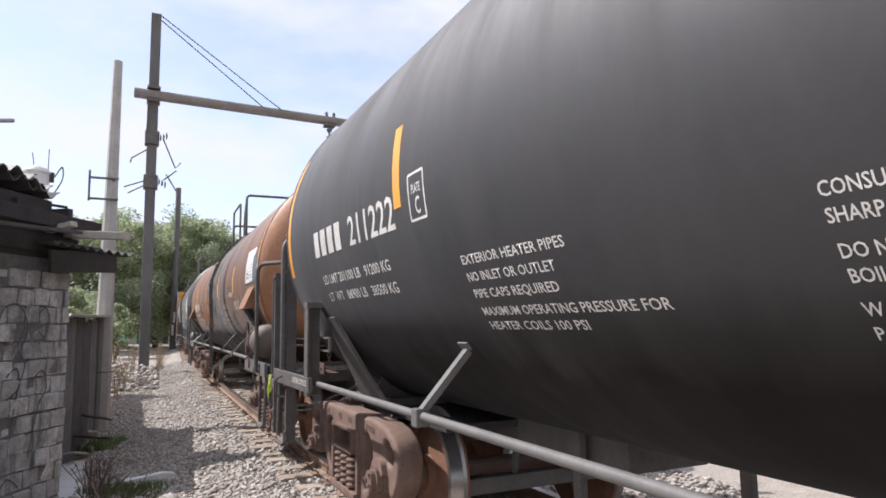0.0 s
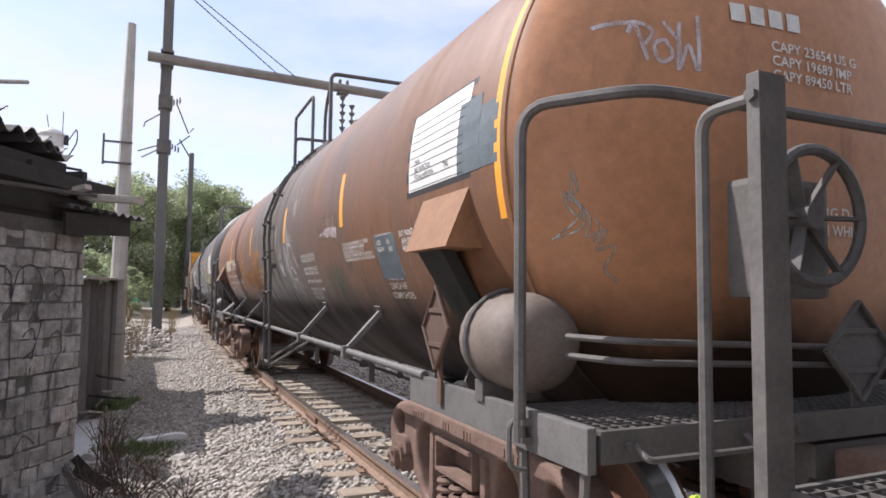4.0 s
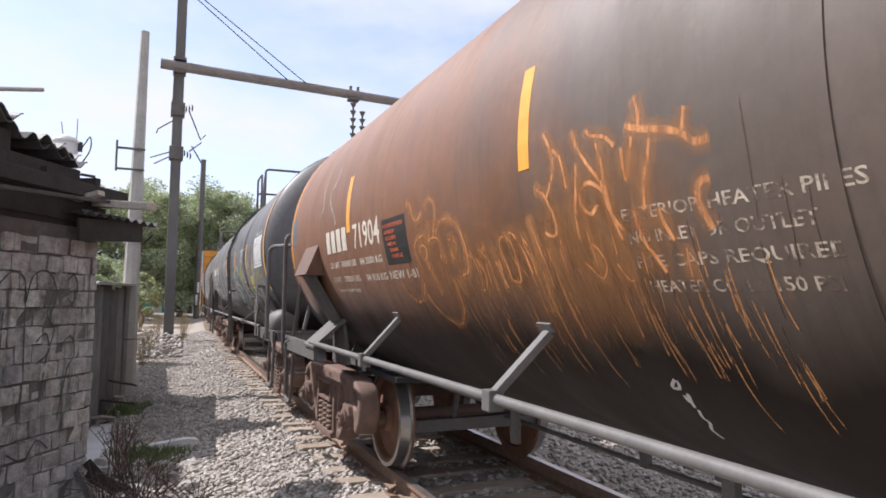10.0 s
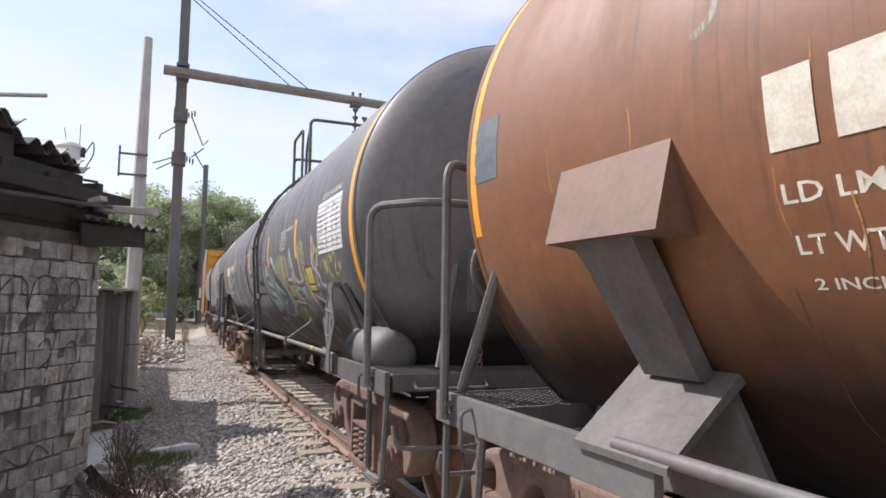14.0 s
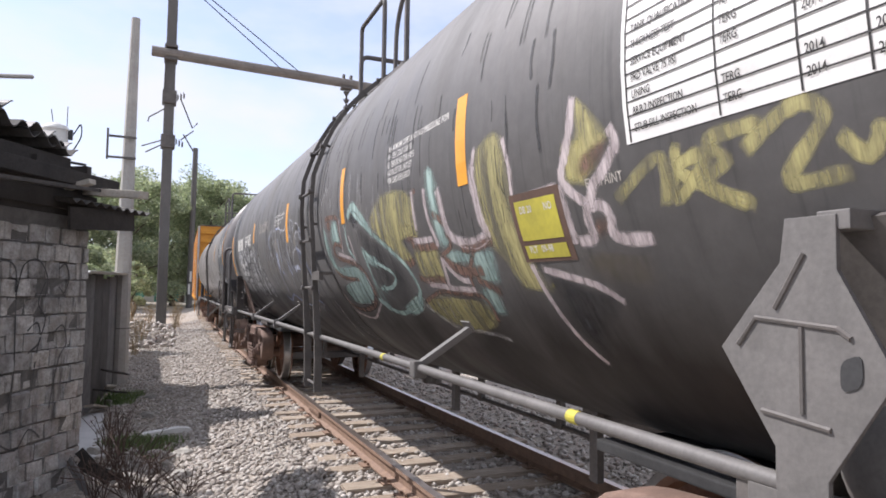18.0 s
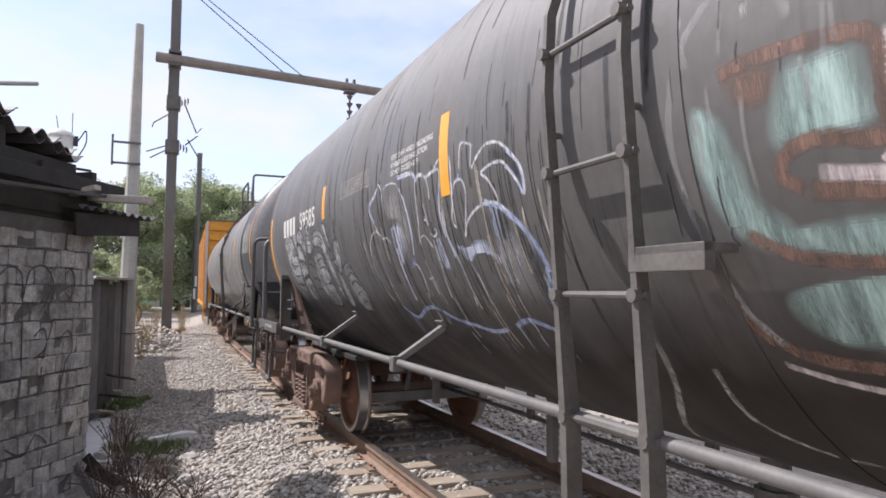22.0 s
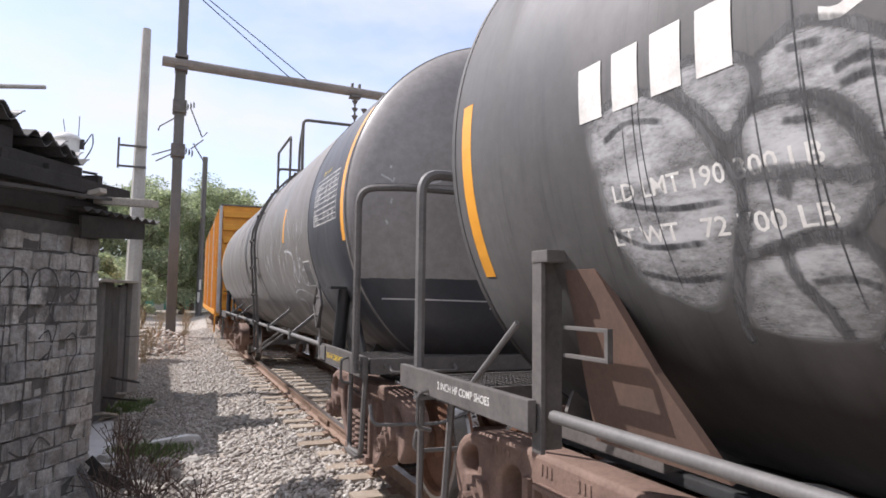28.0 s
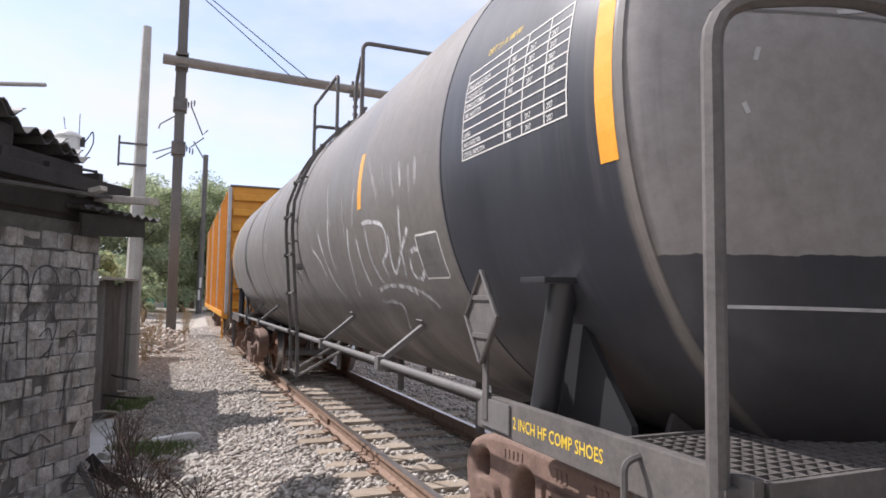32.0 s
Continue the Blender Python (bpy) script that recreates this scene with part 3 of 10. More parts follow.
track = thing("railway_track", "rusty steel rails spiked to weathered timber ties", "railway track", kind="structure")
for s_ in (-1, 1):
    part("rail", rail_mesh(s_ * RAIL, -12, 150, 3.0), M_RAIL, track, "rusty rail with a worn bright head")
bm = bmesh.new()
box(bm, -1.3, 1.3, -0.115, 0.115, -0.32, -0.165, 0.012)
tie_me = [mesh_of("tie", bm, M_TIE)]
bm = bmesh.new()
box(bm, -1.26, 1.33, -0.10, 0.12, -0.32, -0.168, 0.02)
tie_me.append(mesh_of("tie", bm, M_TIE))
bm = bmesh.new()
for sx in (-1, 1):
    box(bm, sx * RAIL - 0.15, sx * RAIL + 0.15, -0.09, 0.09, -0.166, -0.150, 0.003)
    for dx in (-0.085, 0.085):
        for dy in (-0.05, 0.05):
            cyl(bm, (sx * RAIL + dx, dy, -0.155), (sx * RAIL + dx, dy, -0.125), 0.016, 6)
plate_me = mesh_of("tie_plates", bm, M_RAIL)
for i in range(150):
    u = -4 + i * 0.56 + 0.05 * math.sin(i * 2.7)
    p, turn = on_track(u, 0.05 * math.sin(i * 1.9))
    tie = part("tie", tie_me[i % 2], M_TIE, track, m=pose(p.x, p.y, 0, 0, 0, turn + 1.6 * math.sin(i * 5.1)))
    if u < 32:
        part("tie_plate", plate_me, M_RAIL, track, m=track_pose(u))
bm = bmesh.new()
for u in (9.4, 21.0):
    for s_ in (-1, 1):
        p, turn = on_track(u, s_ * RAIL)
        for d in (-0.03, 0.03):
            box(bm, d - 0.012, d + 0.012, -0.3, 0.3, -0.125, -0.05, 0.004, pose(p.x, p.y, 0, 0, 0, turn))
        for k in range(4):
            q = pose(p.x, p.y, 0, 0, 0, turn) @ Vector((0, -0.22 + k * 0.147, -0.088))
            cyl(bm, q + Vector((-0.06, 0, 0)), q + Vector((0.06, 0, 0)), 0.014, 6)
part("joint_bar", bm, M_RAIL, track, "rusty bolted joint bars")

# the second track, behind the train
track_b = thing("railway_track", "second rusty railway track on pale ballast", "railway track", kind="structure")
for s_ in (-1, 1):
    part("rail", rail_mesh(5.6 + s_ * RAIL, -12, 120, 4.0), M_RAIL, track_b)
for i in range(70):
    p, turn = on_track(-8 + i * 0.62, 5.6)
    part("tie", tie_me[i % 2], M_TIE, track_b, m=pose(p.x, p.y, -0.02, 0, 0, turn))

# ---- the train ----
PIPE_Z, PIPE_X = 1.185, -1.50
moving, turning = [], []     # what rolls with the train, and the wheelsets


def on_tank(R, zc, y, deg, lift=0.004):
    """A place on the near side of a tank: y along the car, degrees above its middle line."""
    a = radians(deg)
    return Vector((-(R + lift) * math.cos(a), y, zc + (R + lift) * math.sin(a)))


def stencil(car, text, y, deg, size, mat=None, squeeze=1.0, width=None, label="", R=None, zc=None, name="lettering", lift=0.0007):
    """A line of writing on the tank's near side, that begins at y and runs towards the camera."""
    mat = mat or M_LETTER
    R, zc = R or car["R"], zc or car["zc"]
    me, wide = letters(name, text, size, mat, squeeze)
    k = width / wide if width and wide else 1.0
    cuts = int(size / 0.04) + 1
    if cuts > 1:
        bm = bmesh.new()
        bm.from_mesh(me)
        for i in range(1, cuts):
            bmesh.ops.bisect_plane(bm, geom=bm.verts[:] + bm.edges[:] + bm.faces[:], plane_co=(0, size * 0.72 * i / cuts, 0), plane_no=(0, 1, 0))
        bm.to_mesh(me)
        bm.free()
    for v in me.vertices:
        d = deg + math.degrees(v.co.y / R)
        v.co = on_tank(R, zc, y - v.co.x * k, d, lift)
    return part(name, me, mat, car, label)


def bars(car, spans, deg, height, mat, label="", lift=0.003, name="marking"):
    """Plain bars on the tank: (start, end) along the car."""
    bm = bmesh.new()
    R, zc = car["R"], car["zc"]
    half = math.degrees(height / 2 / R)
    for a, b in spans:
        n = 4
        for i in range(n):
            d0, d1 = deg - half + 2 * half * i / n, deg - half + 2 * half * (i + 1) / n
            bm.faces.new([bm.verts.new(on_tank(R, zc, y, d, lift)) for y, d in ((a, d0), (b, d0), (b, d1), (a, d1))])
    return part(name, bm, mat, car, label)


def patch(car, y0, y1, d0, d1, mat, label="", lift=0.002, name="panel", parent=None):
    """A sheet wrapped on the tank, a few millimetres thick."""
    bm = bmesh.new()
    R, zc, n = car["R"], car["zc"], max(3, int(abs(d1 - d0) / 4))
    rows = [[bm.verts.new(on_tank(R, zc, y, d0 + (d1 - d0) * i / n, lf)) for y, lf in ((y0, 0.0), (y0, lift), (y1, lift), (y1, 0.0))] for i in range(n + 1)]
    for p, q in zip(rows, rows[1:]):
        for k in range(3):
            bm.faces.new((p[k], p[k + 1], q[k + 1], q[k]))
    bmesh.ops.recalc_face_normals(bm, faces=bm.faces[:])
    return part(name, bm, mat, parent or car, label, smooth=False)


def smooth_path(pts, n=6):
    """Points joined by a gliding line."""
    pts = [Vector((*p, 0)) for p in pts]
    out = []
    for i in range(len(pts) - 1):
        p = [pts[max(0, i - 1)], pts[i], pts[i + 1], pts[min(len(pts) - 1, i + 2)]]
        for k in range(n):
            f = k / n
            out.append(p[1] + 0.5 * f * (p[2] - p[0] + f * (2 * p[0] - 5 * p[1] + 4 * p[2] - p[3] + f * (3 * (p[1] - p[2]) + p[3] - p[0]))))
    return out + [pts[-1]]


def strip_mesh(name, rows, mat):
    """Rows of places with a softness each, joined into a sheet whose edges fade out."""
    verts, faces, soft = [], [], []
    for row in rows:
        base, n = len(verts), len(row[0])
        for line in row:
            verts += [p for p, _ in line]
            soft += [f for _, f in line]
        for i in range(len(row) - 1):
            for k in range(n - 1):
                a = base + i * n + k
                faces.append((a, a + 1, a + n + 1, a + n))
    me = bpy.data.meshes.new(name)
    me.from_pydata(verts, [], faces)
    at = me.attributes.new("soft", "FLOAT", "POINT")
    at.data.foreach_set("value", soft)
    me.materials.append(mat)
    return me


def scrawl(car, strokes, width, mat, label="", lift=0.003, name="graffiti", drips=0.0, seed=1):
    """Sprayed lines on the tank: each stroke a row of (y, degrees)."""
    R, zc = car["R"], car["zc"]
    r = random.Random(seed)
    rows = []
    lift = 0.0009 if lift < 0.008 else 0.0011
    for st in strokes:
        path = smooth_path(st, 9)
        row = []
        for i, p in enumerate(path):
            q, o = path[min(i + 1, len(path) - 1)], path[max(i - 1, 0)]
            d = Vector((q.x - o.x, radians(q.y - o.y) * R, 0))
            if d.length < 1e-6:
                continue
            d.normalize()
            w = width / 2 * (0.85 + 0.3 * r.random())
            line = []
            tip = min(1.0, (min(i, len(path) - 1 - i) + 0.15) / 2.2)
            for s, f in ((-1.25, 0.0), (-0.7, 0.9), (0.0, 1.0), (0.7, 0.9), (1.25, 0.0)):
                line.append((on_tank(R, zc, p.x - s * d.y * w, p.y + math.degrees(s * d.x * w / R), lift), f * tip))
            row.append(line)
            if drips and r.random() < drips * 0.8:
                h, w2 = 5 + 12 * r.random(), 0.008 + 0.006 * r.random()
                rows.append([[(on_tank(R, zc, p.x + a * w2, p.y - h * b, lift), f * (1 - b) ** 0.5) for a, f in ((-1, 0.0), (0, 1.0), (1, 0.0))] for b in (0.0, 0.3, 0.6, 1.0)])
        if len(row) > 1:
            rows.append(row)
    return part(name, strip_mesh(name, rows, mat), mat, car, label)


def runs(car, count, y0, y1, d0, d1, long, width, mat, label, seed):
    """Thin runs of paint or rust straight down the shell, strewn over a stretch of it."""
    r = random.Random(seed)
    strokes = []
    for _ in range(count):
        y, d, n = r.uniform(y0, y1), r.uniform(d0, d1), r.uniform(*long)
        strokes.append([(y, d), (y + r.uniform(-0.01, 0.01), d - n / 2), (y + r.uniform(-0.015, 0.015), d - n)])
    return scrawl(car, strokes, width, mat, label)


laid = [0]     # coats of paint laid so far, each a hair above the one before


def blob(car, outline, mat, label="", lift=0.002, name="graffiti"):
    """A filled sprayed shape on the tank, in narrow strips that follow the curve."""
    path = [(p.x, p.y) for p in smooth_path(outline + outline[:1], 6)]
    lo, hi = min(p[1] for p in path), max(p[1] for p in path)
    R, zc = car["R"], car["zc"]
    n = max(6, int((hi - lo) / 0.35))
    laid[0] += 1
    lift = 0.0002 + (laid[0] % 12) * 0.00003

    haze = mat in (M_SMOKE, M_RUSTHAZE, M_SOOT, M_GREENHAZE, M_RUSTGREY)

    def spans(d):
        xs = []
        for (xa, ya), (xb, yb) in zip(path, path[1:]):
            if (ya - d) * (yb - d) < 0:
                xs.append(xa + (xb - xa) * (d - ya) / (yb - ya))
        xs.sort()
        return list(zip(xs[::2], xs[1::2]))
    step = (hi - lo) / n
    rows = []
    for i in range(n):
        d = lo + step * (i + 0.5)
        for a, b in spans(d):
            e = (b - a) * 0.3 if haze else min(0.05, (b - a) * 0.3)
            edge = min(1.0, (min(i, n - 1 - i) + 0.5) / (n * 0.3 if haze else 4))
            rows.append([[(on_tank(R, zc, y, d + k * step, lift), f * edge) for y, f in ((a - 0.015, 0.0), (a + e, 0.85), ((a + b) / 2, 1.0), (b - e, 0.85), (b + 0.015, 0.0))] for k in (-0.5, 0.5)])
    return part(name, strip_mesh(name, rows, mat), mat, car, label)


def tape(car, y, d0, d1, width=0.10):
    return patch(car, y - width / 2, y + width / 2, d0, d1, M_ORANGE, "orange reflective tape", 0.002, "reflective_tape")


# -- running gear, shared by all cars --
def cast_plate(name, outline, holes, half, bevel):
    """A flat casting in the y-z plane with rounded edges and holes through it."""
    cu = bpy.data.curves.new(name, "CURVE")
    cu.dimensions, cu.fill_mode, cu.extrude, cu.bevel_depth, cu.bevel_resolution = "2D", "BOTH", half - bevel, bevel, 2
    cu.offset = -bevel
    for loop in [outline] + holes:
        sp = cu.splines.new("POLY")
        sp.points.add(len(loop) - 1)
        sp.use_cyclic_u = True
        for p, (a, b) in zip(sp.points, loop):
            p.co = (a, b, 0, 1)
    ob = bpy.data.objects.new(name, cu)
    scene.collection.objects.link(ob)
    me = bpy.data.meshes.new_from_object(ob.evaluated_get(bpy.context.evaluated_depsgraph_get()))
    bpy.data.objects.remove(ob)
    bpy.data.curves.remove(cu)
    for v in me.vertices:
        v.co = Vector((-v.co.z, v.co.x, v.co.y))
    return me


def soften(loop, n=3):
    """A closed outline with its corners cut round."""
    for _ in range(n):
        out = []
        for (a, b), (c, d) in zip(loop, loop[1:] + loop[:1]):
            out += [(a * 0.8 + c * 0.2, b * 0.8 + d * 0.2), (a * 0.2 + c * 0.8, b * 0.2 + d * 0.8)]
        loop = out
    return loop


def side_frame_mesh():
    """A cast truck side frame: arched top member, spring window, oval column windows and hooded ends."""
    half = [(0.0, 0.17), (0.42, 0.17), (0.56, 0.22), (0.68, 0.37), (0.74, 0.37), (0.77, 0.53), (1.0, 0.53), (1.03, 0.36), (1.12, 0.36), (1.22, 0.50), (1.24, 0.66), (1.16, 0.78), (0.98, 0.85), (0.6, 0.885), (0.0, 0.89)]
    right = soften(half[1:-1], 1)
    outline = right[:-2] + [(-a, b) for a, b in right[:-2]][::-1]
    spring = soften([(-0.32, 0.27), (0.32, 0.27), (0.29, 0.70), (-0.29, 0.70)], 2)
    holes = [spring]
    for k in (-1, 1):
        oval = soften([(k * 0.42, 0.28), (k * 0.55, 0.32), (k * 0.66, 0.50), (k * 0.68, 0.66), (k * 0.56, 0.76), (k * 0.43, 0.74)], 2)
        tip = soften([(k * 0.93, 0.62), (k * 1.10, 0.58), (k * 1.14, 0.68), (k * 1.02, 0.76), (k * 0.93, 0.75)], 2)
        holes += [oval, tip]
    me = cast_plate("side_frame", outline, holes, 0.105, 0.03)
    bm = bmesh.new()
    bm.from_mesh(me)
    # spring seat, ribs beside the windows, cast marks along the arm
    box(bm, -0.16, 0.16, -0.36, 0.36, 0.18, 0.245, 0.02)
    for k in (-1, 1):
        box(bm, -0.135, 0.0, k * 0.355 - 0.03, k * 0.355 + 0.03, 0.24, 0.74, 0.015)
        prism(bm, soften([(k * 0.75, 0.50), (k * 0.80, 0.62), (k * 0.98, 0.62), (k * 1.03, 0.50)], 2), -0.15, 0.06, 0.012)
        for i in range(5):
            box(bm, -0.111, -0.10, k * (0.55 + i * 0.045), k * (0.55 + i * 0.045) + 0.026, 0.79 - i * 0.004, 0.83 - i * 0.004)
        for i in range(3):
            box(bm, -0.11, -0.10, k * 0.15 + i * 0.04, k * 0.15 + i * 0.04 + 0.022, 0.78, 0.83)
    for v in bm.verts:
        v.co.y, v.co.z = v.co.y * 1.04, v.co.z * 1.04
    return mesh_of("side_frame", bm, M_CAST, True, 0.7)


def spring_mesh():
    bm = bmesh.new()
    tube(bm, [(0.075 * math.cos(a), 0.075 * math.sin(a), 0.26 + 0.27 * a / (2 * math.pi * 5)) for a in (i * 2 * math.pi / 12 for i in range(61))], 0.02, 6)
    return mesh_of("spring", bm, M_CAST, True)


def wheel_mesh():
    bm = bmesh.new()
    prof = [(-0.07, 0.0), (-0.07, 0.11), (-0.02, 0.13), (0.01, 0.34), (-0.045, 0.355), (-0.055, 0.385), (-0.052, 0.42), (0.05, 0.425), (0.062, 0.455), (0.085, 0.452), (0.085, 0.36), (0.03, 0.34), (0.03, 0.13), (0.07, 0.11), (0.07, 0.0)]
    rings = []
    n = 40
    for x, r in prof:
        r *= 1.153
        rings.append([bm.verts.new((x, r * math.cos(2 * math.pi * k / n), r * math.sin(2 * math.pi * k / n))) for k in range(n)] if r else [bm.verts.new((x, 0, 0))])
    for j, (p, q) in enumerate(zip(rings, rings[1:])):
        for k in range(n):
            vs = [p[k % len(p)], p[(k + 1) % len(p)], q[(k + 1) % len(q)], q[k % len(q)]]
            vs = [v for i, v in enumerate(vs) if v not in vs[:i]]
            f = bm.faces.new(vs)
            f.material_index = 1 if j in (5, 6, 7) else 0
    bmesh.ops.recalc_face_normals(bm, faces=bm.faces[:])
    me = mesh_of("wheel", bm, M_WHEEL, True, 0.5)
    me.materials.append(M_TREAD)
    return me


def bearing_mesh():
    bm = bmesh.new()
    for x, r in ((0.0, 0.10), (-0.05, 0.115), (-0.10, 0.10), (-0.14, 0.07)):
        cyl(bm, (x, 0, 0), (x - 0.055, 0, 0), r, 16)
    for k in range(3):
        a = k * 2.094
        cyl(bm, (-0.19, 0.045 * math.cos(a), 0.045 * math.sin(a)), (-0.21, 0.045 * math.cos(a), 0.045 * math.sin(a)), 0.016, 6)
    return mesh_of("bearing_cap", bm, M_CAST)


ME_FRAME, ME_SPRING, ME_WHEEL, ME_BEARING = side_frame_mesh(), spring_mesh(), wheel_mesh(), bearing_mesh()
bm = bmesh.new()
cyl(bm, (-1.08, 0, 0), (1.08, 0, 0), 0.08, 14)
ME_AXLE = mesh_of("axle", bm, M_CAST)
bm = bmesh.new()
prism(bm, [(-0.2, 0.56), (0.2, 0.56), (0.2, 0.77), (-0.2, 0.77)], -0.95, 0.95, 0.03)
ME_BOLSTER = mesh_of("bolster", bm, M_CAST)
bm = bmesh.new()
cyl(bm, (0, 0, 0.7), (0, 0, 0.86), 0.2, 16)
ME_CENTRE = mesh_of("centre_plate", bm, M_CAST)


def bolster_end_mesh():
    """The open box at a bolster's tip, a rim round a hollow."""
    bm = bmesh.new()
    rim = [(-0.27, 0.56), (0.27, 0.56), (0.27, 0.77), (-0.27, 0.77)]
    hole = [(-0.25, 0.585), (0.25, 0.585), (0.25, 0.745), (-0.25, 0.745)]
    rows = [[bm.verts.new((x, *q)) for q in loop] for x, loop in ((-0.14, rim), (0.14, rim), (0.14, hole), (0.0, hole))]
    for a, b in zip(rows, rows[1:]):
        for k in range(4):
            bm.faces.new((a[k], a[(k + 1) % 4], b[(k + 1) % 4], b[k]))
    bm.faces.new(rows[0][::-1])
    bm.faces.new(rows[-1])
    bmesh.ops.recalc_face_normals(bm, faces=bm.faces[:])
    return mesh_of("bolster_end", bm, M_CAST)


ME_BOLSTER_END = bolster_end_mesh()


def truck(car, yc):
    """Two cast side frames on two wheelsets, with springs and a bolster between them."""
    bol = part("bolster", ME_BOLSTER, M_CAST, car, m=pose(0, yc, 0))
    part("centre_plate", ME_CENTRE, M_CAST, bol)
    for s in (-1, 1):
        part("bolster_end", ME_BOLSTER_END, M_CAST, bol, m=pose(s * 1.09, 0, 0, 0, 0, 0 if s > 0 else 180))
    for s in (-1, 1):
        fr = part("side_frame", ME_FRAME, M_CAST, car, "rusty cast-steel truck side frame", pose(s * 1.08, yc, 0, 0, 0, 0 if s < 0 else 180))
        for k in (-1, 0, 1):
            part("spring", ME_SPRING, M_CAST, fr, m=pose(-0.07, k * 0.185, 0))
            if k:
                part("spring", ME_SPRING, M_CAST, fr, m=pose(0.09, k * 0.12, 0))
        for k in (-1, 1):
            part("bearing_cap", ME_BEARING, M_CAST, fr, m=pose(-0.02, k * 0.925, 0.495))
    for k in (-1, 1):
        ax = part("wheelset", ME_AXLE, M_CAST, car, m=pose(0, yc + k * 0.925, 0.49))
        part("wheel", ME_WHEEL, M_WHEEL, ax, "rusty steel wheel with a polished tread", pose(-0.765, 0, 0))
        part("wheel", ME_WHEEL, M_WHEEL, ax, "rusty steel wheel with a polished tread", pose(0.765, 0, 0, 0, 0, 180))
        turning.append((ax, yc + k * 0.925))


def handrail(car, path, r, mat, name="handrail", label=""):
    bm = bmesh.new()
    tube(bm, rounded(path, 0.14), r, 8)
    return part(name, bm, mat, car, label, smooth=True)


def grating(car, y0, y1, x0, x1, z, mat, name="end_platform"):
    """A walkway of open grating in a steel angle frame."""
    bm = bmesh.new()
    box(bm, x0, x1, y0, y0 + 0.02, z - 0.11, z + 0.01, 0.003)
    box(bm, x0, x1, y1 - 0.02, y1, z - 0.11, z + 0.01, 0.003)
    for x in (x0, x1 - 0.02):
        box(bm, x, x + 0.02, y0 + 0.02, y1 - 0.02, z - 0.11, z + 0.008, 0.003)
    pl = part(name, bm, mat, car, "steel platform with an open grating")
    bm = bmesh.new()
    n = int((x1 - x0) / 0.05)
    for i in range(1, n):
        x = x0 + (x1 - x0) * i / n
        box(bm, x - 0.004, x + 0.004, y0 + 0.02, y1 - 0.02, z - 0.03, z + 0.002)
    k = max(3, int((y1 - y0) / 0.045))
    for i in range(1, k):
        y = y0 + (y1 - y0) * i / k
        box(bm, x0 + 0.02, x1 - 0.02, y - 0.003, y + 0.003, z - 0.012, z + 0.004)
    for i in range(3):
        box(bm, x0 + 0.02, x1 - 0.02, y0 + 0.05 + i * (y1 - y0 - 0.1) / 2 - 0.012, y0 + 0.05 + i * (y1 - y0 - 0.1) / 2 + 0.012, z - 0.10, z - 0.035)
    part("grating", bm, M_FRAME, pl)
    for i in range(4):
        x = x0 + 0.12 + i * (x1 - x0 - 0.24) / 3
        bm = bmesh.new()
        cyl(bm, (x, y0, z - 0.05), (x, y0 - 0.014, z - 0.05), 0.018, 6)
        part("bolt", bm, mat, pl)
    return pl


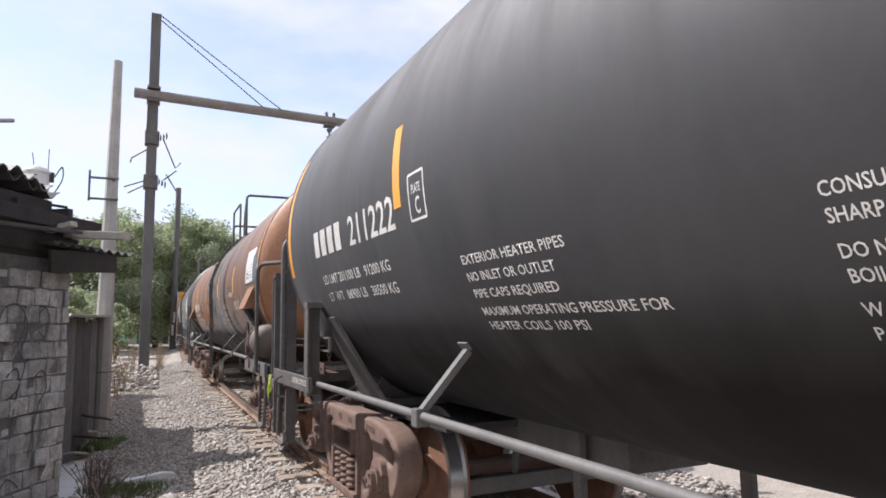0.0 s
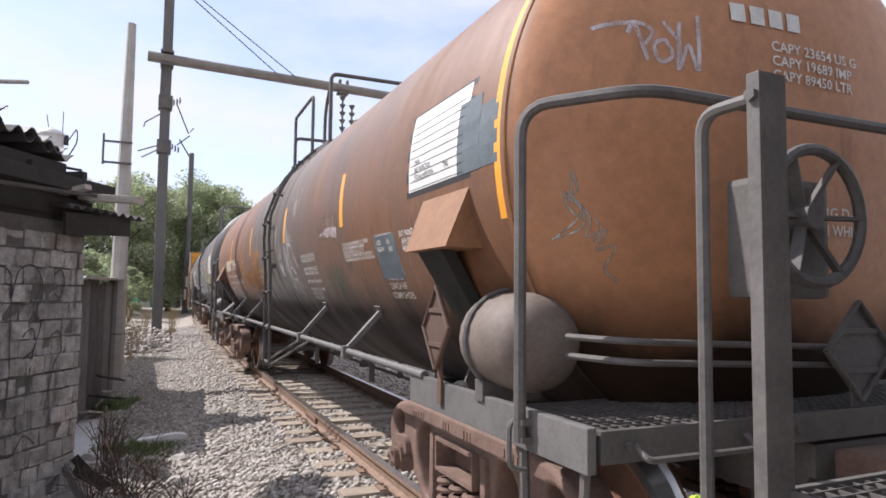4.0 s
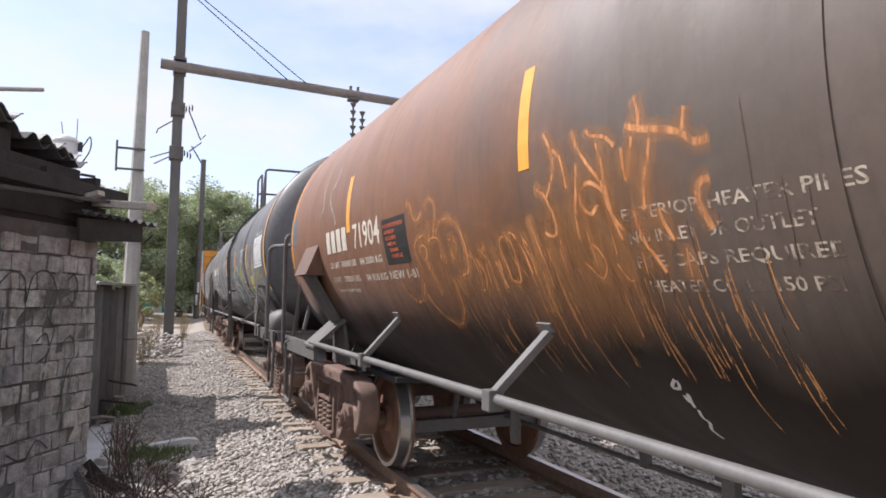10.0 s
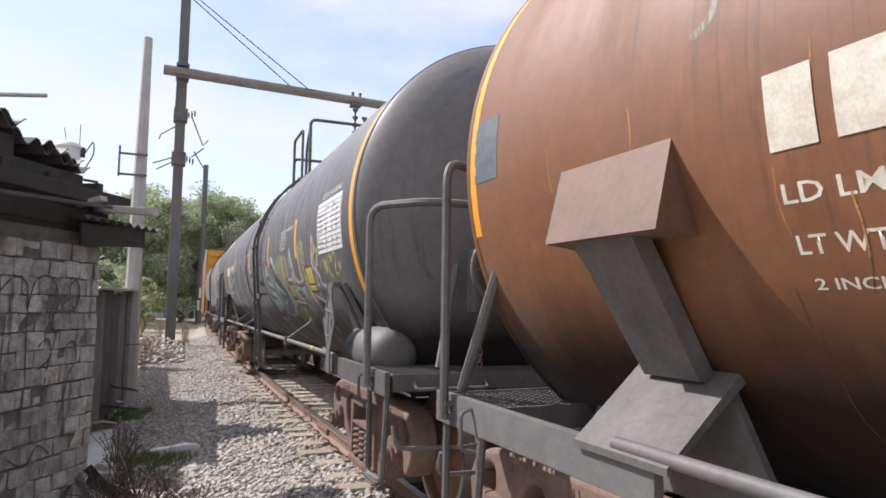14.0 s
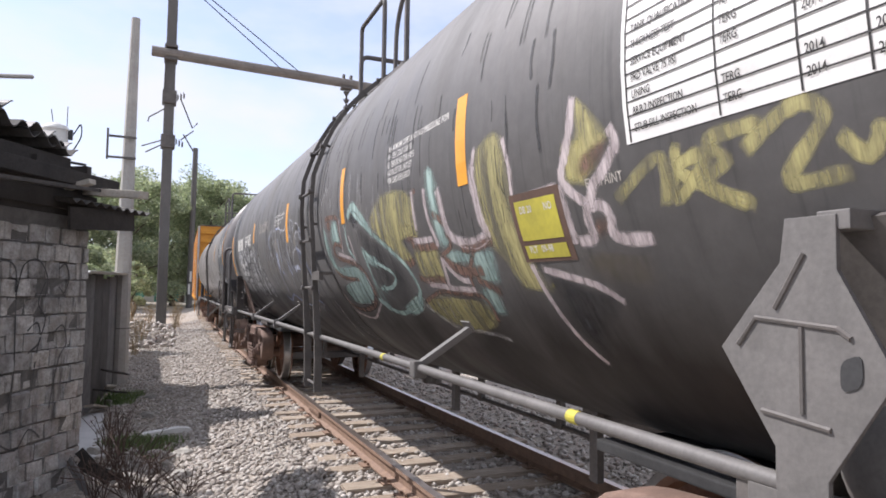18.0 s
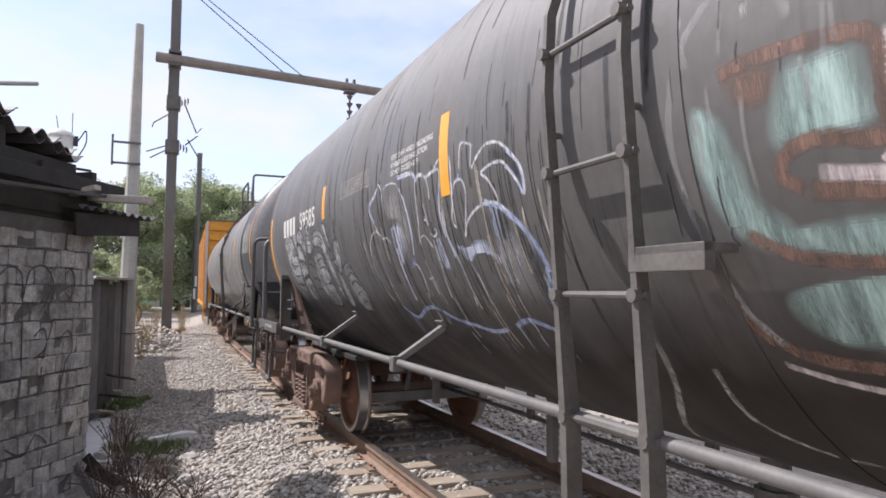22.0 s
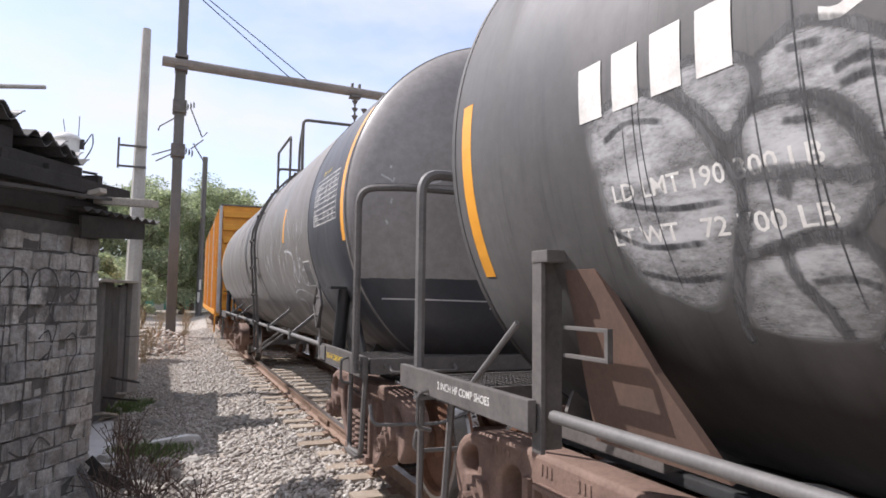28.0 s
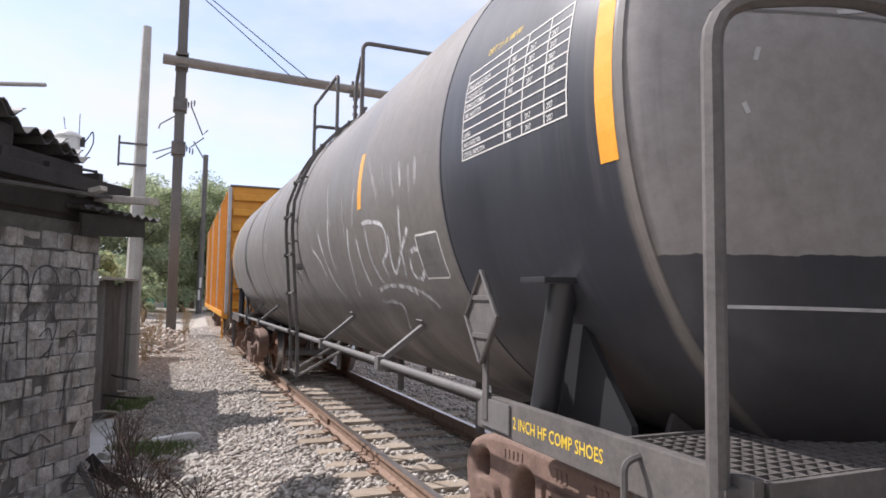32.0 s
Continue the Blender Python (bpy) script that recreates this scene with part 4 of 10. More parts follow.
def end_gear(car, s, y_end, y_tank, mat):
    """What stands at one end of a tank car: platform, coupler, sill, steps and cut lever. s: +1 at the trailing end."""
    y0, y1 = sorted((y_end, y_end - s * 0.62))
    grating(car, y0, y1, -1.45, 1.45, 1.19, mat)
    bm = bmesh.new()
    ya, yb = sorted((s * (abs(y_tank) - 3.4), y_end - s * 0.02))
    box(bm, -0.32, 0.32, ya, yb, 0.78, 1.06, 0.02)
    part("stub_sill", bm, M_FRAME, car)
    bm = bmesh.new()
    box(bm, -0.13, 0.13, min(y_end, y_end + s * 0.42), max(y_end, y_end + s * 0.42), 0.80, 0.98, 0.03)
    prism(bm, [(y_end + s * 0.36, 0.74), (y_end + s * 0.74, 0.76), (y_end + s * 0.78, 0.90), (y_end + s * 0.74, 1.03), (y_end + s * 0.36, 1.05)], -0.19, 0.13, 0.03)
    part("coupler", bm, M_CAST, car, "rusty knuckle coupler")
    # corner steps below the platform, both sides
    for x in (-1, 1):
        bm = bmesh.new()
        q0, q1 = y_end - s * 0.06, y_end - s * 0.5
        tube(bm, rounded([(x * 1.47, q0, 1.12), (x * 1.49, q0 - s * 0.03, 0.46), (x * 1.49, q1 + s * 0.06, 0.44), (x * 1.47, q1, 1.12)], 0.06), 0.021, 6)
        step = part("sill_step", bm, M_FRAME, car, "steel stirrup step under the corner")
        bm = bmesh.new()
        box(bm, x * 1.49 - 0.04, x * 1.49 + 0.04, min(q0, q1) + 0.06, max(q0, q1) - 0.06, 0.425, 0.45, 0.004)
        part("tread", bm, M_FRAME, step)
    bm = bmesh.new()
    tube(bm, rounded([(-1.46, y_end + s * 0.04, 0.86), (-1.46, y_end + s * 0.10, 0.72), (-0.9, y_end + s * 0.12, 0.70), (-0.35, y_end + s * 0.2, 0.93), (0.0, y_end + s * 0.4, 1.08)], 0.1), 0.014, 6)
    part("cut_lever", bm, M_GREYSTEEL, car)
    bm = bmesh.new()
    tube(bm, smooth_pts([(-0.3, y_end - s * 0.05, 0.9), (-0.36, y_end + s * 0.25, 0.75), (-0.3, y_end + s * 0.55, 0.5), (-0.15, y_end + s * 0.75, 0.42)]), 0.028, 8)
    part("air_hose", bm, M_WIRE, car, "black rubber brake hose")
    bm = bmesh.new()
    tube(bm, rounded([(-1.3, y_end + s * 0.005, 1.14), (-1.3, y_end + s * 0.07, 1.10), (-0.75, y_end + s * 0.07, 1.10), (-0.75, y_end + s * 0.005, 1.14)], 0.03), 0.013, 6)
    part("grab_iron", bm, mat, car)


def smooth_pts(pts, n=6):
    v = [Vector(p) for p in pts]
    out = []
    for i in range(len(v) - 1):
        p = [v[max(0, i - 1)], v[i], v[i + 1], v[min(len(v) - 1, i + 2)]]
        for k in range(n):
            f = k / n
            out.append(p[1] + 0.5 * f * (p[2] - p[0] + f * (2 * p[0] - 5 * p[1] + 4 * p[2] - p[3] + f * (3 * (p[1] - p[2]) + p[3] - p[0]))))
    return out + [v[-1]]


def tank_shell(car, ya, yb, R, zc, mat, seams=(), head=0.40, low_head=None):
    """The jacketed shell with its dished ends and raised seams."""
    bm = bmesh.new()
    prof = []
    k = 0.16     # the knuckle at the rim
    for i in range(13):
        a = math.pi / 2 * i / 12
        prof.append((ya - head * math.cos(a) ** 1.5 if i < 12 else ya, R * (math.sin(a) ** 0.62) if i else 0.0))
    n = 24
    for i in range(1, n):
        prof.append((ya + (yb - ya) * i / n, R))
    for y, r in [(yb + (ya - y), r) for y, r in prof[:13]][::-1]:
        prof.append((y, r))
    lathe_y(bm, prof, 192, zc)
    for fc in bm.faces:
        c = fc.calc_center_median()
        if low_head and c.y < ya - 0.005 and c.z < zc - 0.62:
            fc.material_index = 1
    sh = part("tank_shell", bm, mat, car, smooth=True)
    if low_head:
        sh.data.materials.append(low_head)
    for y in (ya + 0.01, yb - 0.01, *seams):
        bm = bmesh.new()
        lathe_y(bm, [(y - 0.022, R - 0.01), (y - 0.018, R + 0.004), (y + 0.018, R + 0.004), (y + 0.022, R - 0.01)], 144, zc)
        part("seam_band", bm, mat, car, smooth=True)


def side_pipe(car, y0, y1, braces, R, zc, mat, bmat=None, PIPE_Z=1.2, at=-39):
    """The safety rail along each side, carried by slanting struts from the shell."""
    for s in (-1, 1):
        bm = bmesh.new()
        x = s * abs(PIPE_X)
        tube(bm, [(x, y0, PIPE_Z), (x, y1, PIPE_Z)], 0.025, 14)
        part("side_rail", bm, mat, car, "grey steel pipe safety rail", smooth=True)
        for y in braces:
            a = radians(at)
            top = Vector((s * (R + 0.0) * math.cos(a), y - 0.06, zc + R * math.sin(a)))
            bm = bmesh.new()
            foot = Vector((x, y + 0.06, PIPE_Z + 0.01))
            d = (top - foot)
            side = Vector((0, 1, 0)) - d.normalized() * d.normalized().y
            side.normalize()
            up = side.cross(d.normalized())
            m = Matrix((Vector((*d.normalized(), 0)), Vector((*side, 0)), Vector((*up, 0)), Vector((0, 0, 0, 1)))).transposed()
            m.translation = foot
            m[3] = (0, 0, 0, 1)
            box(bm, 0, d.length, -0.026, 0.026, -0.02, 0.02, 0.004, m)
            br = part("strut", bm, bmat or mat, car, "slanting steel channel strut")
            bm = bmesh.new()
            box(bm, x - 0.042, x + 0.042, y + 0.02, y + 0.10, PIPE_Z - 0.06, PIPE_Z + 0.042, 0.012)
            part("clamp", bm, mat, br)
            bm = bmesh.new()
            tip = Vector((s * (R + 0.005) * math.cos(a + 0.02), y - 0.06, zc + (R + 0.005) * math.sin(a + 0.02)))
            box(bm, -0.006, 0.006, -0.06, 0.06, -0.025, 0.025, 0.002, Matrix.Translation(tip) @ Matrix.Rotation(-s * (a + 0.02) if s > 0 else a + 0.02, 4, "Y"))
            part("pad", bm, bmat or mat, br)


def side_ladder(car, y0, y1, R, zc, mat, bottom=0.70, slim=0.5, stays=True):
    """A ladder that follows the shell up to the top walkway, on both sides of the car. slim: how light its stiles are; stays: struts from its foot up under the belly."""
    for s in (-1, 1):
        path = [Vector((s * x, 0, z)) for x, z in ((1.52, bottom), (1.53, 1.2), (R + 0.017, zc - 0.5), (R + 0.052, zc), (R + 0.037, zc + 0.3))]
        path += [Vector((s * (R + 0.05) * math.cos(radians(d)), 0, zc + (R + 0.05) * math.sin(radians(d)))) for d in range(16, 78, 6)]
        lad = None
        for y in (y0, y1):
            bm = bmesh.new()
            rows = []
            for i, a in enumerate(path):
                d = (path[min(i + 1, len(path) - 1)] - path[max(i - 1, 0)]).normalized()
                stout = slim if i < 2 else min(slim, 0.6)
                out = Vector((d.z, 0, -d.x)) * 0.034 * stout
                k = 0.020 * stout
                rows.append([bm.verts.new(a + Vector((0, y + e, 0)) + out * f) for e, f in ((-k, -1), (k, -1), (k, 1), (-k, 1))])
            for p, q in zip(rows, rows[1:]):
                for k in range(4):
                    bm.faces.new((p[k], p[(k + 1) % 4], q[(k + 1) % 4], q[k]))
            bm.faces.new(rows[0])
            bm.faces.new(rows[-1][::-1])
            bmesh.ops.recalc_face_normals(bm, faces=bm.faces[:])
            o = part("ladder" if lad is None else "stile", bm, mat, lad if lad is not None else car, "steel ladder up the shell" if lad is None else "")
            lad = lad if lad is not None else o
        length, zs = 0.0, []
        nxt = 0.06
        for a, b in zip(path, path[1:]):
            seg = (b - a).length
            while nxt <= length + seg:
                zs.append(a.lerp(b, (nxt - length) / seg))
                nxt += 0.46 if nxt < 3 else 0.5
            length += seg
        for p in zs:
            bm = bmesh.new()
            tube(bm, [p + Vector((0, y0 - 0.03, 0)), p + Vector((0, y1 + 0.03, 0))], 0.013, 8)
            for y in (y0, y1):
                cyl(bm, p + Vector((s * 0.01, y, 0)), p + Vector((s * 0.04, y, 0)), 0.024, 8)
            part("rung", bm, mat, lad, smooth=True)
        for deg in (-6, 22, 46):
            for y in (y0, y1):
                a = radians(deg)
                n = Vector((s * math.cos(a), 0, math.sin(a)))
                bm = bmesh.new()
                tube(bm, [Vector((0, y, zc)) + n * (R - 0.005), Vector((0, y, zc)) + n * (R + 0.06)], 0.012, 6)
                part("stand_off", bm, mat, lad)
        if stays:
            for y in (y0, y1):
                bm = bmesh.new()
                tube(bm, [(s * 1.52, y, bottom + 0.03), (s * 1.18, y - 1.1, 1.16)], 0.015, 6)
                part("stay", bm, M_GREYSTEEL, lad, "thin steel stay")
        else:
            bm = bmesh.new()
            box(bm, min(s * 1.47, s * 1.60), max(s * 1.47, s * 1.60), y0 - 0.30, y0 + 0.02, 1.80, 1.83, 0.004)
            box(bm, min(s * 1.56, s * 1.60), max(s * 1.56, s * 1.60), y0 - 0.30, y0 + 0.02, 1.75, 1.83, 0.004)
            part("side_step", bm, mat, lad, "small steel step beside the ladder")


def top_walkway(car, y0, y1, R, zc, mat):
    """The manway platform on the crown: a grating on each side, a tall hoop at one end, a lower guard rail at the other, and fittings."""
    z = zc + R - 0.30
    reach = (y1 - y0) * 0.55
    for s in (-1, 1):
        pl = grating(car, y0, y1, min(s * 0.5, s * 0.98), max(s * 0.5, s * 0.98), z, mat, "top_platform")
        bm = bmesh.new()
        tube(bm, rounded([(s * 0.95, y0 + 0.3, z), (s * 0.95, y0 + 0.28, z + 0.45), (s * 0.95, y0 + 0.05, z + 0.72)], 0.2), 0.022, 8)
        part("brace", bm, mat, pl, "bent steel brace", smooth=True)
        bm = bmesh.new()
        tube(bm, rounded([(s * 0.95, y1, z - 0.08), (s * 0.95, y1, z + 0.84), (s * 0.95, y1 - reach, z + 0.86), (s * 0.95, y1 - reach, z - 0.05)], 0.07), 0.024, 8)
        part("railing", bm, mat, pl, "steel guard railing", smooth=True)
        for y in (y0, (y0 + y1) / 2, y1):
            bm = bmesh.new()
            tube(bm, [(s * 0.95, y, z - 0.05), (s * 1.13, y, z - 0.22)], 0.022, 6)
            part("bracket", bm, mat, pl)
    for y, h in ((y0, 0.87), (y1, 0.52)):
        bm = bmesh.new()
        tube(bm, rounded([(-0.95, y, z - 0.1), (-0.95, y, z + h), (0.95, y, z + h), (0.95, y, z - 0.1)], 0.09), 0.026, 8)
        part("end_railing", bm, mat, car, "steel hoop across the walkway", smooth=True)
    ym = (y0 + y1) / 2
    bm = bmesh.new()
    cyl(bm, (0, ym, zc + R - 0.05), (0, ym, z + 0.55), 0.28, 20)
    cyl(bm, (0, ym, z + 0.55), (0, ym, z + 0.60), 0.33, 20)
    part("manway", bm, mat, car, "bolted manway cover")
    for dy, h in ((-0.55, 0.5), (0.5, 0.42)):
        bm = bmesh.new()
        cyl(bm, (0, ym + dy, zc + R - 0.05), (0, ym + dy, z + h), 0.09, 12)
        box(bm, -0.16, 0.16, ym + dy - 0.05, ym + dy + 0.05, z + h, z + h + 0.07, 0.01)
        part("valve", bm, mat, car)


def brake_wheel(car, s, y, x, z, mat):
    """A hand brake: gear housing, spoked wheel and chain."""
    bm = bmesh.new()
    box(bm, x - 0.2, x + 0.2, y - 0.08, y + 0.08, z - 0.32, z + 0.16, 0.03)
    hb = part("hand_brake", bm, M_FRAME, car, "hand brake with a spoked wheel")
    bm = bmesh.new()
    yy = y + s * 0.17
    ring = [(x + 0.26 * math.cos(a), yy, z + 0.26 * math.sin(a)) for a in (i * math.pi / 16 for i in range(33))]
    tube(bm, ring, 0.024, 8)
    part("brake_handwheel", bm, mat, hb)
    for i in range(6):
        a = i * math.pi / 3
        p, q = Vector((x, yy - s * 0.06, z)), Vector((x + 0.26 * math.cos(a), yy, z + 0.26 * math.sin(a)))
        bm = bmesh.new()
        box(bm, -0.022, 0.022, -0.008, 0.008, 0, (q - p).length, 0.0, Matrix.Translation(p) @ (q - p).to_track_quat("Z", "Y").to_matrix().to_4x4())
        part("spoke", bm, mat, hb)
    bm = bmesh.new()
    cyl(bm, (x, y, z), (x, yy, z), 0.05, 12)
    part("hub", bm, mat, hb)
    bm = bmesh.new()
    for i in range(16):
        zz = z - 0.3 - i * 0.045
        a = Vector((0.02, 0, 0)) if i % 2 else Vector((0, 0.02, 0))
        o = Vector((x - 0.12, y, zz))
        tube(bm, [o + a * math.cos(t) + Vector((0, 0, 0.03 * math.sin(t))) for t in (k * math.pi / 4 for k in range(9))], 0.007, 5)
    part("chain", bm, M_CAST, hb)


def air_tank(car, y0, y1, mat, label, r=0.21, z=1.46, x=-1.2, straps=(0.3,)):
    """A brake reservoir lying on the platform, in its straps."""
    bm = bmesh.new()
    n = 20
    end = [(0.0, 0.0), (0.01, 0.45), (0.04, 0.74), (0.09, 0.92), (0.16, 1.0)]
    prof = [(y0 + a, b * r) for a, b in end] + [(y1 - a, b * r) for a, b in end[::-1]]
    rings = [[bm.verts.new((x + q * math.cos(2 * math.pi * k / n), y, z + q * math.sin(2 * math.pi * k / n))) for k in range(n)] if q else [bm.verts.new((x, y, z))] for y, q in prof]
    for p, q in zip(rings, rings[1:]):
        for k in range(n):
            vs = [p[k % len(p)], p[(k + 1) % len(p)], q[(k + 1) % len(q)], q[k % len(q)]]
            bm.faces.new([v for i, v in enumerate(vs) if v not in vs[:i]])
    bmesh.ops.recalc_face_normals(bm, faces=bm.faces[:])
    t = part("air_reservoir", bm, mat, car, label, smooth=True)
    for y in [y0 + k for k in straps]:
        bm = bmesh.new()
        tube(bm, [(x + (r + 0.008) * math.cos(a), y, z + (r + 0.008) * math.sin(a)) for a in (i * math.pi / 12 for i in range(25))], 0.014, 6)
        box(bm, x - 0.16, x + 0.16, y - 0.04, y + 0.04, z - r - 0.06, z - r + 0.04, 0.005)
        part("strap", bm, M_FRAME, t)


def tank_car(label, centre, ya, yb, R, zc, paint, steel, group="tank cars of the train"):
    """Shell, sill, trucks and side rails; the rest is added car by car."""
    car = thing("tank_car", label, "tank car", group)
    car["R"], car["zc"], car["centre"] = R, zc, centre
    moving.append((car, centre))
    return car


def saddle(car, y0, y1, s, R, zc, mat):
    """The bolster webs between the shell and the sill, under the belly."""
    for sx in (-1, 1):
        for y in (y0, y1):
            bm = bmesh.new()
            poly = [(0.3 * sx, 0.86), (0.95 * sx, 1.0), (1.0 * sx, 1.10), (0.95 * sx, 1.22), (0.88 * sx, 1.15), (0.7 * sx, 1.05), (0.3 * sx, 0.92)]
            n = len(poly)
            a = [bm.verts.new((px, y, pz)) for px, pz in poly]
            b = [bm.verts.new((px, y + 0.025, pz)) for px, pz in poly]
            fs = [bm.faces.new(a), bm.faces.new(b[::-1])]
            fs += [bm.faces.new((a[(i + 1) % n], a[i], b[i], b[(i + 1) % n])) for i in range(n)]
            bmesh.ops.recalc_face_normals(bm, faces=fs)
            part("bolster_web", bm, mat, car)
        bm = bmesh.new()
        box(bm, min(0.35 * sx, 0.98 * sx), max(0.35 * sx, 0.98 * sx), y0 - 0.08, y1 + 0.1, 0.95, 1.03, 0.01)
        part("body_bolster", bm, mat, car)
    bm = bmesh.new()
    box(bm, -0.92, 0.92, y0 - 1.25 if s > 0 else y0 - 0.35, y1 + 0.35 if s > 0 else y1 + 1.25, 0.90, 0.955, 0.01)
    part("sill_pad", bm, M_WIRE, car, "flat black pad under the shell")
    for q in (y0 - 1.05, y1 + 1.05):
        bm = bmesh.new()
        box(bm, -0.72, 0.72, q - 0.06, q + 0.06, 0.40, 0.52, 0.02)
        part("brake_beam", bm, M_FRAME, car)
        bm = bmesh.new()
        tube(bm, [(-0.25, q, 0.46), (-0.12, q + 0.1, 0.92)], 0.03, 8)
        part("brake_lever", bm, M_FRAME, car)


def side_sill(car, s, y_in, y_out, mat, text="", tone=None, plate=False, start=6.5, wide=0.65, x=1.49, up=0.0, top=1.215, tall=0.85):
    """The channel along the platform's edge, often with a stencilled line."""
    for sx in (-1, 1):
        bm = bmesh.new()
        a, b = sorted((y_in, y_out))
        box(bm, sx * x - 0.02, sx * x + 0.02, a, b, 1.05 + up, top + up, 0.006)
        o = part("side_sill", bm, mat, car)
        if sx < 0:
            if text:
                me, run = letters("lettering", text, 0.085, tone or M_LETTER, 0.8)
                for v in me.vertices:
                    v.co = Vector((-x - 0.0215, start - v.co.x * wide / run, 1.105 + up + v.co.y * tall))
                part("lettering", me, tone or M_LETTER, o)
            if plate:
                bm = bmesh.new()
                box(bm, -x - 0.032, -x - 0.021, b - 0.34, b - 0.05, 1.07, 1.20, 0.003)
                part("plate", bm, M_GREYSTEEL, o, "pale bolted plate")
            bm = bmesh.new()
            y = y_out - s * 0.45
            tube(bm, rounded([(-x, y, 1.18), (-x - 0.08, y, 1.16), (-x - 0.08, y, 0.98), (-x, y, 0.96)], 0.03), 0.012, 6)
            part("grab_iron", bm, mat, o)


def diamond(car, y, z, mat, stem=0.0):
    """A lozenge-shaped placard holder."""
    bm = bmesh.new()
    w, h = 0.17, 0.22
    prism(bm, [(y - w, z), (y, z - h), (y + w, z), (y, z + h)], -1.545, -1.53, 0.002)
    o = part("placard_holder", bm, mat, car, "empty lozenge placard holder")
    for a, b in (((y - w, z), (y, z + h)), ((y, z + h), (y + w, z)), ((y + w, z), (y, z - h)), ((y, z - h), (y - w, z))):
        bm = bmesh.new()
        tube(bm, [(-1.552, *a), (-1.552, *b)], 0.011, 6)
        part("rim", bm, mat, o)
    for dz in (-0.09, 0.09):
        bm = bmesh.new()
        box(bm, -1.556, -1.545, y - 0.09, y + 0.09, z + dz - 0.012, z + dz + 0.012, 0.003)
        part("clip", bm, mat, o)
    bm = bmesh.new()
    box(bm, -1.528, -1.515, y - 0.025, y + 0.025, 1.1, z - h + 0.12, 0.003)
    part("stem", bm, mat, o)


def placard_plate(car, y, mat):
    """A lozenge plate between two necks that stands on the sill, an arm from its top to the shell and a web leaning in behind it."""
    poly = [(y + 0.065, 1.07), (y + 0.065, 1.32), (y + 0.225, 1.545), (y + 0.045, 1.76), (y + 0.03, 1.865), (y - 0.10, 1.865), (y - 0.10, 1.74), (y - 0.225, 1.515), (y - 0.07, 1.27), (y - 0.07, 1.07)]
    bm = bmesh.new()
    prism(bm, poly, -1.575, -1.56, 0.002)
    o = part("placard_holder", bm, mat, car, "grey steel lozenge placard holder")
    marks = ([(y + 0.17, 1.555), (y + 0.115, 1.625), (y - 0.10, 1.61), (y - 0.13, 1.59)], [(y + 0.06, 1.65), (y - 0.02, 1.78)], [(y + 0.10, 1.40), (y - 0.08, 1.385)], [(y - 0.01, 1.61), (y - 0.01, 1.41)])
    for pts in marks:
        bm = bmesh.new()
        tube(bm, [(-1.576, *q) for q in pts], 0.007, 6)
        part("clip", bm, M_FRAME, o)
    bm = bmesh.new()
    prism(bm, soften([(y - 0.105, 1.47), (y - 0.155, 1.49), (y - 0.155, 1.56), (y - 0.105, 1.54)], 2), -1.578, -1.574)
    part("slot", bm, M_WIRE, o, "dark oval slot")
    bm = bmesh.new()
    box(bm, -1.57, -1.40, y - 0.13, y - 0.05, 1.83, 1.875, 0.004, Matrix.Translation((0, 0, 0)))
    box(bm, -1.45, -1.36, y - 0.30, y + 0.14, 1.85, 1.89, 0.004)
    part("arm", bm, mat, o, "flat arm tied to the shell")
    bm = bmesh.new()
    outline = [(y + 0.02, 1.86), (y - 0.22, 1.86), (y - 0.36, 1.50), (y - 0.50, 1.12), (y + 0.06, 1.05)]
    lean = [Vector((-1.50 + (1.86 - z) * 0.42, q, z)) for q, z in outline]
    a, b = [bm.verts.new(q) for q in lean], [bm.verts.new(q + Vector((0.03, 0, 0.01))) for q in lean]
    fs = [bm.faces.new(a), bm.faces.new(b[::-1])] + [bm.faces.new((a[(i + 1) % 5], a[i], b[i], b[(i + 1) % 5])) for i in range(5)]
    bmesh.ops.recalc_face_normals(bm, faces=fs)
    part("side_web", bm, M_FRAME, car, "sloping web plate under the shell")
    bm = bmesh.new()
    box(bm, -1.43, -1.415, y - 0.30, y - 0.2, 1.21, 1.36, 0.01)
    part("gusset", bm, M_FRAME, car, "small drilled gusset")


